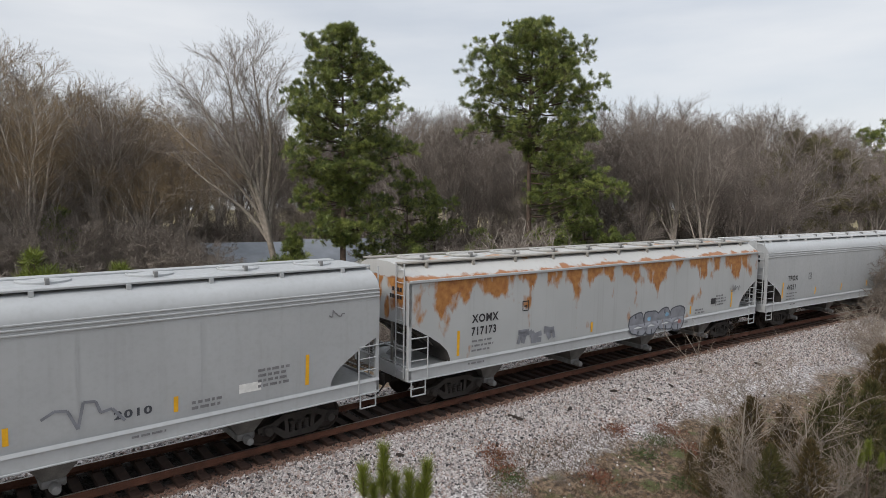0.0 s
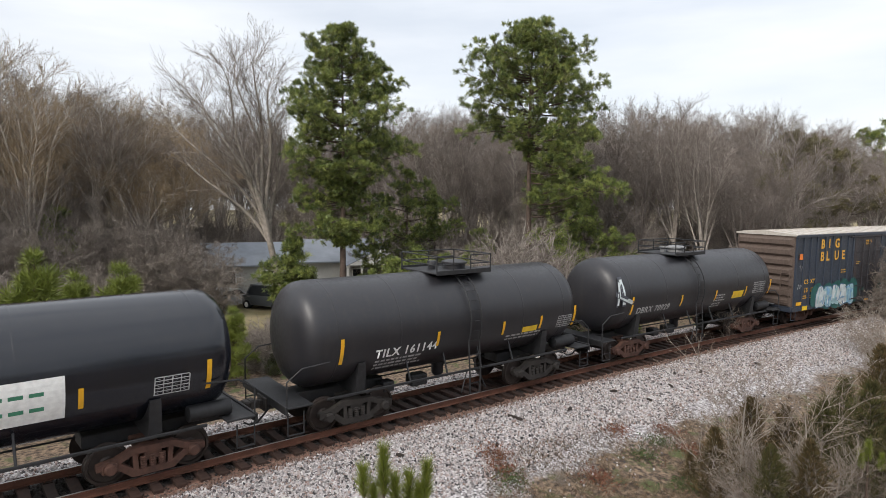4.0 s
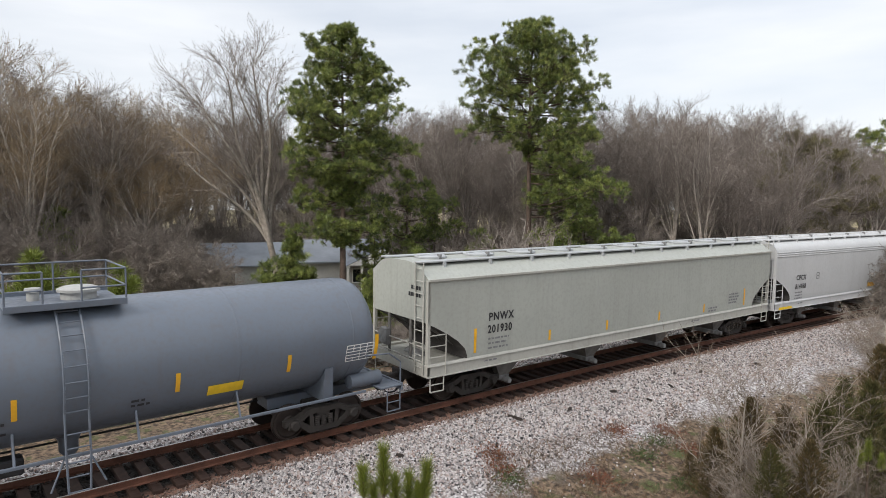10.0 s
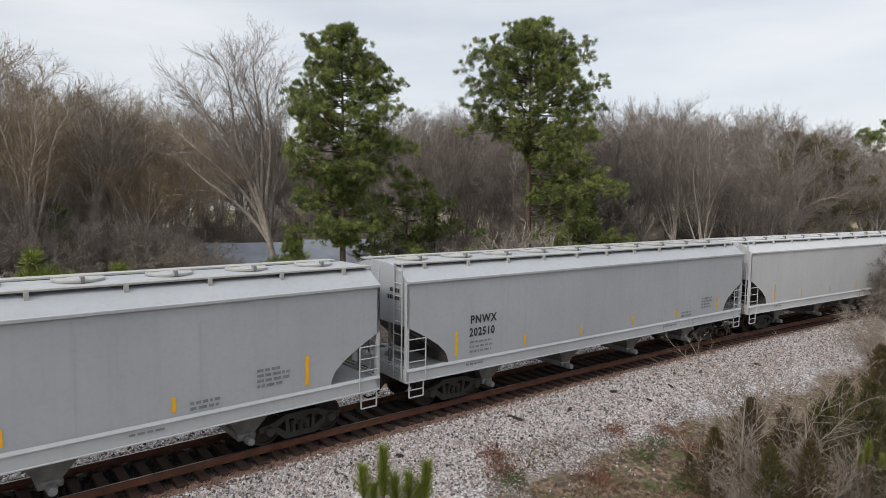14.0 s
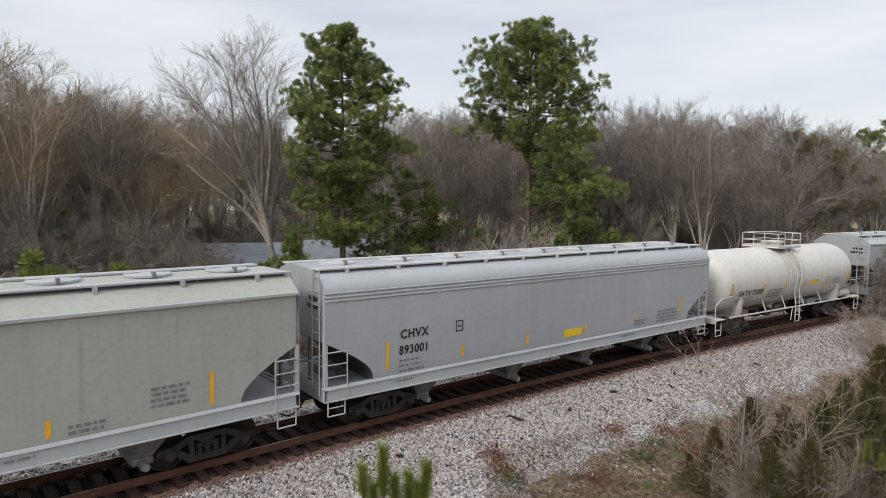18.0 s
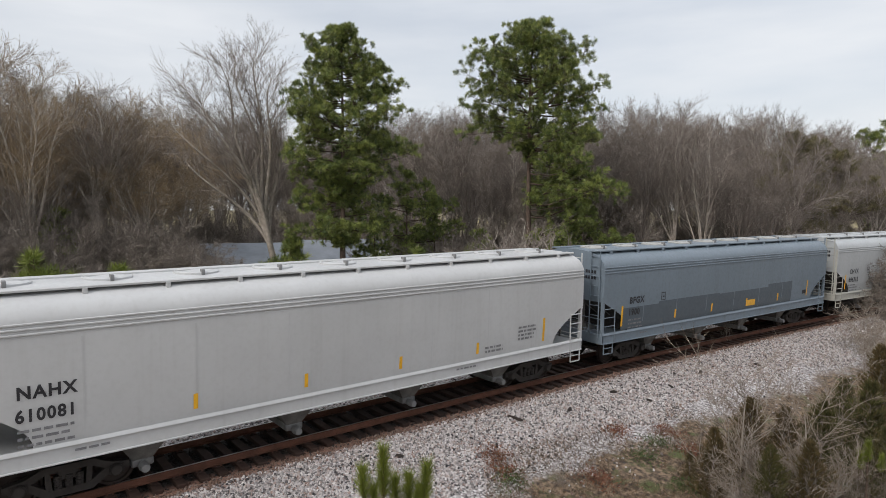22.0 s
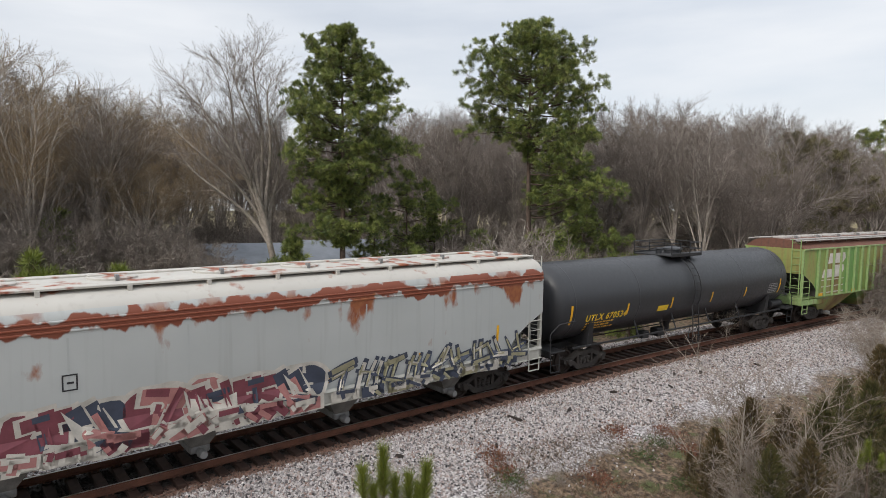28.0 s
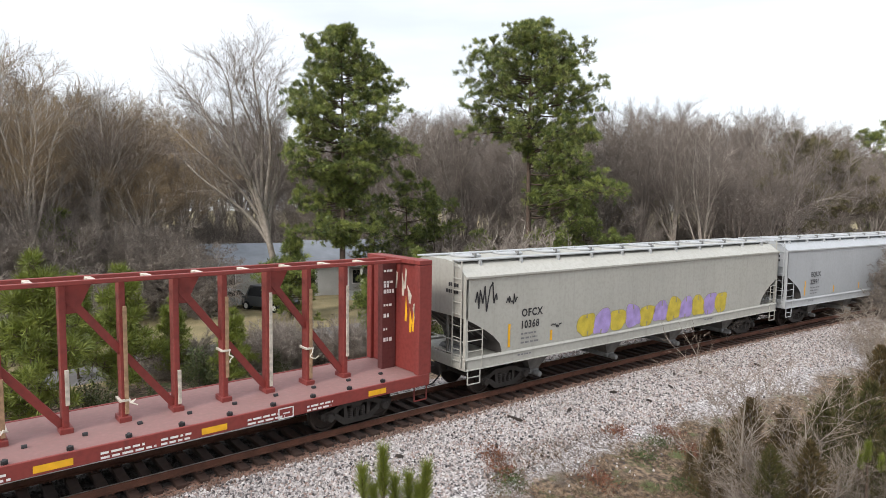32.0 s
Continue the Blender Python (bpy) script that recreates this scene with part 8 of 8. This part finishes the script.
def logo_bn(car, L, side):
    s = lambda z: 1.605
    w = spray("logo_white", (0.62, 0.58, 0.54))
    q = [[(-5.7, 3.2), (-4.1, 3.2), (-3.8, 3.45), (-3.9, 3.75), (-5.55, 3.75)], [(-6.3, 2.45), (-4.4, 2.45), (-3.95, 2.8), (-4.0, 3.1), (-4.9, 3.1), (-5.2, 2.9), (-6.1, 2.9)]]
    part("logo_block", lay(flat_mesh(q, w), 0, 0, s, 0.006), w, car, "plain white shapes where a logo stands")
    for z in (2.30, 1.95, 1.62):
        panel(car, -6.3, z, 2.4, 0.05, w, s, "stripe", 0.006)
    for x in (-1, 1):
        part("body_bolster", Geo().bev(x * (L / 2 - 2.15) - 0.45, x * (L / 2 - 2.15) + 0.45, -1.45, 1.45, 1.0, 1.47, 0.03).mesh("body_bolster", GREEN_OLD), GREEN_OLD, car)
    for x in (-6.5, -2.9, 0.3, 3.0, 5.6):
        panel(car, x, 1.50, 0.4, 0.14, YELLOW, s, "reflector")
    panel(car, 5.0, 1.72, 0.42, 0.32, WHITE_INK, s, "placard", 0.008)
    panel(car, 5.06, 1.78, 0.30, 0.2, INK, s, "stencil", 0.012)


def sign_ncp(car, L, side):
    panel(car, 2.85, 1.88, 1.65, 0.92, WHITE_INK, side, "sign", 0.018, "white sign with a plain green mark")
    g = spray("sign_green", (0.05, 0.22, 0.13))
    part("sign_mark", lay(flat_mesh([rect(0.35 + i * 0.34, 0.60 + i * 0.34, 0.26, 0.66) for i in range(3)], g), 2.85, 1.88, side, 0.026), g, car, "plain green bars on the sign")


def drips_t(car, L, side):
    rust = plain("rust_drip", (0.47, 0.38, 0.28), 0.8, 0.3, 3.0, 0.1)
    r = random.Random(3)
    q = []
    for i in range(9):
        x = r.uniform(-1.0, 1.0)
        w = r.uniform(0.02, 0.07)
        z = r.uniform(2.2, 3.2)
        q += [rect(x, x + w, z + k * (4.0 - z) / 8, z + (k + 1) * (4.0 - z) / 8) for k in range(8)]
    part("rust_stain", lay(flat_mesh(q, rust), 0, 0, side, 0.005), rust, car, "rusty run below the platform")


def graffiti_f(car, L, side):
    sprayed(car, side, -6.0, -4.9, 2.4, 3.5, 1, [SPRAY_WHITE, SPRAY_DARK], 61, SPRAY_DARK, None, 0.35)


CARS = []


def car_list():
    H, T = hopper, tank_car
    rows = [
        (H, dict(l=-9.9, r=9.68, kind="round", mat=PALE, label="pale grey round-sided covered hopper car with sprayed tags", strips=STR, print=PRT, hatches=9, extra=tags_a)),
        (H, dict(l=10.80, r=30.73, mat=RUST_RUNS, trim=PALE, roof=ROOF_GRIMY, upper=RUST_EAVE, hatch=ROOF_OLD, label="pale grey covered hopper car with orange rust running down its sides", mark=("XOMX", "717173"), mz=2.2, strips=STR, print=PRT, frames=FRM, extra=tags_b)),
        (H, dict(l=31.70, r=50.42, kind="round", mat=PALE, label="clean pale grey round-sided covered hopper car with ridged eaves", mark=("TFOX", "44251"), mx=1.9, strips=STR, print=PRT, frames=FRM, roof=WHITE)),
        (T, dict(l=51.45, r=68.55, mat=TANK_BLACK, label="long glossy black tank car with a white sign on its side", text=(("NCPX", -6.65, 1.90, 0.25, 1.15), ("072", -5.15, 1.90, 0.25, 1.0)), strips=(-4.1, -1.94, 1.72, 4.73), ends=(-6.95, 7.35), print=((-6.5, 1.74, 1.5, 2), (0.4, 1.95, 1.0, 3), (-1.9, 2.0, 0.9, 1)), tables=((6.2, 2.0, 0.75, 0.42, DULL_INK),), man=-0.55, inset=0.32, extra=sign_ncp, rusty=True)),
        (T, dict(l=69.35, r=81.25, mat=TANK_SOOT, label="short sooty black tank car with white reporting marks", text=(("TILX 161144", -3.25, 1.95, 0.25, 1.0),), strips=(-1.14, 1.54, 3.29), ends=(-4.4, 5.0), print=((-3.2, 1.8, 2.0, 3), (1.8, 1.9, 1.8, 2)), panels=((2.5, 1.98, 0.7, 0.2, LEMON),), tables=((4.2, 1.95, 0.7, 0.4, DULL_INK),), man=0.3, inset=0.5)),
        (T, dict(l=82.05, r=95.45, mat=TANK_SOOT, label="dull black tank car with faded marks and yellow placard", text=(("DBRX 70929", -4.6, 1.95, 0.25, 1.0),), ink=DULL_INK, strips=(-1.7, 0.9, 3.4), ends=(-5.0, 5.6), print=((0.9, 2.2, 0.9, 3), (0.9, 1.8, 0.9, 2)), panels=((2.35, 1.98, 0.9, 0.34, LEMON),), tables=((4.1, 2.1, 1.0, 0.5, DULL_INK),), man=-0.4, extra=graffiti_f, rusty=True, manmat=GREY_IRON)),
        (box_car, dict(l=96.62, r=112.38, mat=BOX_BLUE, roof=BOX_ROOF, endmat=BOX_END, doormat=BOX_DOOR, label="navy box car with golden lettering, pale roof and blue graffiti")),
        (T, dict(l=113.35, r=129.25, mat=TANK_BLACK, label="glossy black tank car with yellow lettering and low top rails", text=(("WCHX 23132", -5.65, 2.02, 0.25, 0.88), ("WCHX 23132", -6.0, 3.98, 0.10, 1.3)), ink=LEMON, strips=(-3.58, -0.77, 2.62, 5.41), ends=(-6.5, 7.0), print=((-5.5, 1.85, 1.6, 3), (-1.9, 2.1, 0.6, 1), (0.9, 1.8, 0.7, 2)), print_ink=GOLD_INK, panels=((3.0, 1.72, 0.75, 0.2, LEMON),), tables=((6.0, 1.95, 0.8, 0.45, GOLD_INK),), man=0.5, rusty=True)),
        (H, dict(l=130.4, r=150.52, kind="round", mat=WHITE, label="white round-sided covered hopper car with yellow sill stripes", mark=("CPCX", "816575"), print=((0.60, 2.02, 1.6, 5), (0.86, 1.90, 0.7, 3)), frames=FRM, panels=((0.83, 1.74, 0.5, 0.26, INK), (0.52, 1.60, 0.9, 0.24, GOLD_INK)), sillstrips=((0.93, 1.3), (0.02, 1.3), (0.72, 0.8), (0.52, 0.8), (0.32, 0.8)), hatches=9)),
        (T, dict(l=151.35, r=167.65, mat=TANK_GREY, label="slate grey tank car with yellow lettering and a railed platform", text=(("UTLX 665206", -5.65, 1.80, 0.25, 1.05),), ink=LEMON, strips=(-3.3, -1.15, 1.9, 4.6), ends=(-6.4, 7.2), print=((-1.8, 1.95, 0.6, 4), (1.0, 1.95, 0.4, 2)), print_ink=INK, panels=((2.65, 1.76, 0.85, 0.26, LEMON),), tables=((6.3, 2.0, 0.85, 0.45, WHITE_INK),), man=-0.05, rail_h=0.75, manmat=ROOF_OLD)),
        (H, dict(l=168.6, r=189.0, mat=GREENGREY, trim=PALE_WARM, roof=PALE, label="greenish grey covered hopper car with cream trim", mark=("PNWX", "201930"), strips=STR, print=PRT)),
        (H, dict(l=189.65, r=208.6, kind="round", mat=WHITE, label="white round-sided covered hopper car with a dark placard", mark=("CPCX", "814988"), mx=1.9, print=((0.60, 2.02, 1.6, 5), (0.86, 1.90, 0.7, 3)), frames=FRM, panels=((0.83, 1.74, 0.5, 0.26, INK), (0.52, 1.60, 0.9, 0.24, GOLD_INK)), sillstrips=((0.93, 1.2), (0.02, 1.2)), hatches=9)),
        (H, dict(l=209.35, r=229.2, mat=PALE_COOL, trim=PALE, roof=ROOF_OLD, label="pale bluish grey covered hopper car with yellow strips", mark=("IARX", "625433"), mx=2.2, strips=STR, print=PRT)),
        (H, dict(l=230.2, r=248.9, mat=PALE_COOL, trim=PALE, roof=ROOF_OLD, label="pale grey covered hopper car with dark slope-sheet ends", mark=("PNWX", "202510"), strips=STR, print=PRT)),
        (H, dict(l=249.7, r=268.87, mat=WHITE, label="creamy white covered hopper car with a black placard", strips=STR, print=PRT, panels=((0.83, 1.75, 0.5, 0.28, INK),))),
        (H, dict(l=269.8, r=289.5, mat=GREENGREY, trim=PALE, roof=PALE, label="greenish grey covered hopper car with pale roof", mark=("PNWX", "201990"), mx=2.1, strips=STR, print=PRT)),
        (H, dict(l=290.3, r=308.8, kind="round", mat=PALE_COOL, trim=PALE, roof=WHITE, label="cool grey round-sided covered hopper car with yellow placard", mark=("CHVX", "893001"), strips=STR, print=((0.80, 1.95, 1.7, 4), (0.72, 1.72, 0.8, 2)), frames=FRM, panels=((0.50, 1.62, 0.95, 0.28, LEMON),), hatches=9)),
        (T, dict(l=309.75, r=324.05, mat=TANK_WHITE, label="rust-stained white tank car with a railed top platform", text=(("GATX 72828", -5.30, 2.02, 0.25, 1.0),), ink=INK, strips=(-3.17, -1.13, 0.81, 3.2), ends=(-5.95, 5.6), print=((-5.3, 1.85, 1.8, 2), (-2.6, 2.1, 1.5, 4), (3.9, 2.3, 1.0, 3)), print_ink=FADED, panels=((1.5, 2.15, 0.75, 0.22, LEMON),), man=0.0, rail_h=0.72, plat=TANK_WHITE, manmat=RUST_ROOF, extra=drips_t)),
        (H, dict(l=325.0, r=343.7, mat=PALE_COOL, trim=PALE, roof=WHITE, label="cool grey covered hopper car with creamy end panel", mark=("EQUX", "22978"), strips=STR, print=PRT)),
        (H, dict(l=345.1, r=363.35, kind="round", mat=WHITE, roof=WHITE, label="whitish round-sided covered hopper car", mark=("NAHX", "610081"), mx=1.25, strips=STR, print=PRT, hatches=9)),
        (H, dict(l=364.6, r=382.55, kind="round", mat=BLUEGREY, label="blue-grey round-sided covered hopper car with darker repainted patches", mark=("BFGX", "1900"), mx=1.5, mz=2.02, strips=STR, frames=FRM, hatches=9, hatch=ROOF_OLD, panels=((0.56, 1.60, 0.8, 0.28, GOLD_INK), (0.86, 1.75, 0.4, 0.2, INK)), extra=patch_w)),
        (H, dict(l=383.9, r=401.8, kind="round", mat=PALE, trim=PALE_WARM, roof=PALE, label="pale grey round-sided covered hopper car with yellow placards", mark=("CHVX", "896312"), mx=1.4, strips=((0.115, 1.63, 0.78), (0.885, 1.63, 0.78)), print=((0.80, 1.95, 1.7, 4),), frames=FRM, panels=((0.53, 1.6, 0.8, 0.28, GOLD_INK), (0.86, 1.7, 0.5, 0.26, INK)), hatches=9)),
        (H, dict(l=402.75, r=421.8, mat=PALE_COOL, trim=PALE, roof=WHITE, label="plain cool grey covered hopper car with sill stripes", mark=("CEFX", "54407"), mx=2.7, mz=2.05, frames=FRM, sillstrips=((0.05, 1.1), (0.25, 0.4), (0.42, 0.4), (0.58, 0.4), (0.75, 0.4), (0.92, 1.0)), print=((0.86, 1.85, 0.9, 3),))),
        (T, dict(l=422.65, r=435.6, mat=TANK_WHITE, label="white tank car with a broad brick red band", band=(-1.35, 1.0, BRICK), text=(("ACRX 2086", -4.6, 2.1, 0.25, 1.05),), ink=INK, ends=(-5.3, 5.0), strips=(-2.2, 1.6), print=((-4.5, 1.9, 1.4, 2), (3.0, 2.3, 1.5, 5)), print_ink=FADED, panels=((1.9, 2.05, 0.6, 0.24, LEMON),), tables=((3.0, 2.3, 1.3, 0.5, FADED),), man=-0.1, rail_h=0.72, plat=BRICK, manmat=BRICK, inset=0.55)),
        (H, dict(l=436.54, r=455.3, kind="round", mat=RUST_HEAVY, trim=PALE_WARM, roof=RUST_ROOF, upper=RUST_ROOF, label="grey covered hopper car with a rusted roof edge and bright graffiti", mark=("UTCX", "46671"), mx=2.6, mz=2.1, strips=STR, frames=FRM, extra=tags_utcx, hatches=8)),
        (T, dict(l=455.95, r=473.55, inset=0.25, mat=TANK_DULL, label="long black tank car with yellow stencilled lettering", text=(("UTLX 670534", -6.9, 1.98, 0.25, 1.0),), ink=LEMON, strips=(-4.6, -1.7, 1.27, 4.1), ends=(-7.8, 7.3), print=((-6.8, 1.85, 1.8, 3),), print_ink=GOLD_INK, panels=((-2.56, 1.95, 0.7, 0.24, LEMON),), tables=((6.3, 2.0, 0.8, 0.45, DULL_INK),), man=0.0)),
        (H, dict(l=474.25, r=490.6, mat=GREEN_OLD, trim=GREEN_RIB, roof=GREEN_ROOF, upper=GREEN_EAVE, ribs=18, ribmat=GREEN_RIB, seams=0, label="faded green ribbed covered hopper car stained with rust", bare=True, trough=True, hatches=7, chutes=3, extra=logo_bn, chute=GREEN_OLD, deepchute=True)),
        (centerbeam, dict(l=491.9, r=514.1, mat=CB_RED, deck=CB_DECK, dark=CB_DARK, pale=BARE_WOOD, pale2=BARE_TAN, white=WHITE_INK, label="empty red centre-beam lumber car with torn straps")),
        (H, dict(l=515.4, r=535.1, mat=PALE_WARM, trim=PALE_WARM, roof=PALE, label="pale covered hopper car with purple and yellow bubble graffiti", mark=("OFCX", "10368"), strips=((0.115, 1.63, 0.78), (0.19, 1.62, 0.36)), extra=tags_ofcx)),
        (H, dict(l=536.1, r=555.2, mat=PALE_COOL, trim=PALE, roof=PALE, label="pale bluish covered hopper car at the train's rear", mark=("EQUX", "22991"), strips=STR, print=PRT)),
    ]
    for make, spec in rows:
        CARS.append((make(spec), (spec["l"] + spec["r"]) / 2))


car_list()
# ---- what moves ----
SPEED = 15.69
SLIP = ((0, 0), (1, -0.2), (2, -0.05), (3, -0.6), (4.5, -0.3), (6, -0.1), (7, -0.6), (8, -0.65), (9, -0.2), (10, 0.2), (11, 0.6), (12, 0.1), (13, -0.15), (15, -0.2), (17, -0.5), (19, 0.1), (20, -0.1), (22, -0.2), (25, -0.4), (26.5, -0.2), (27.5, 0), (28, -0.3), (29, -0.7), (30, 0.3), (31, -0.5), (32, 0.35))


def run(t):
    """How far the train has gone at t seconds."""
    return SPEED * t + float(np.interp(t, [a for a, _ in SLIP], [b for _, b in SLIP]))


def motions():
    steps = [i * 0.5 for i in range(65)]
    for car, s0 in CARS:
        walk(car, [(t, on_track(s0 - run(t))) for t in steps])
    # the wheels roll at the train's speed
    frames = [i / FPS for i in range(int(SECONDS * FPS) + 1)]
    for group, x in ((WHEELS_A, -AXLE), (WHEELS_B, AXLE)):
        first = group[0]
        walk(first, [(t, Matrix.Translation((x, 0, WHEEL_R)) @ Matrix.Rotation(-run(t) / WHEEL_R, 4, "Y")) for t in frames])
        for w in group[1:]:
            w.rotation_mode = "QUATERNION"
            w.animation_data_create()
            w.animation_data.action = first.animation_data.action
            w.animation_data.action_slot = first.animation_data.action_slot


motions()
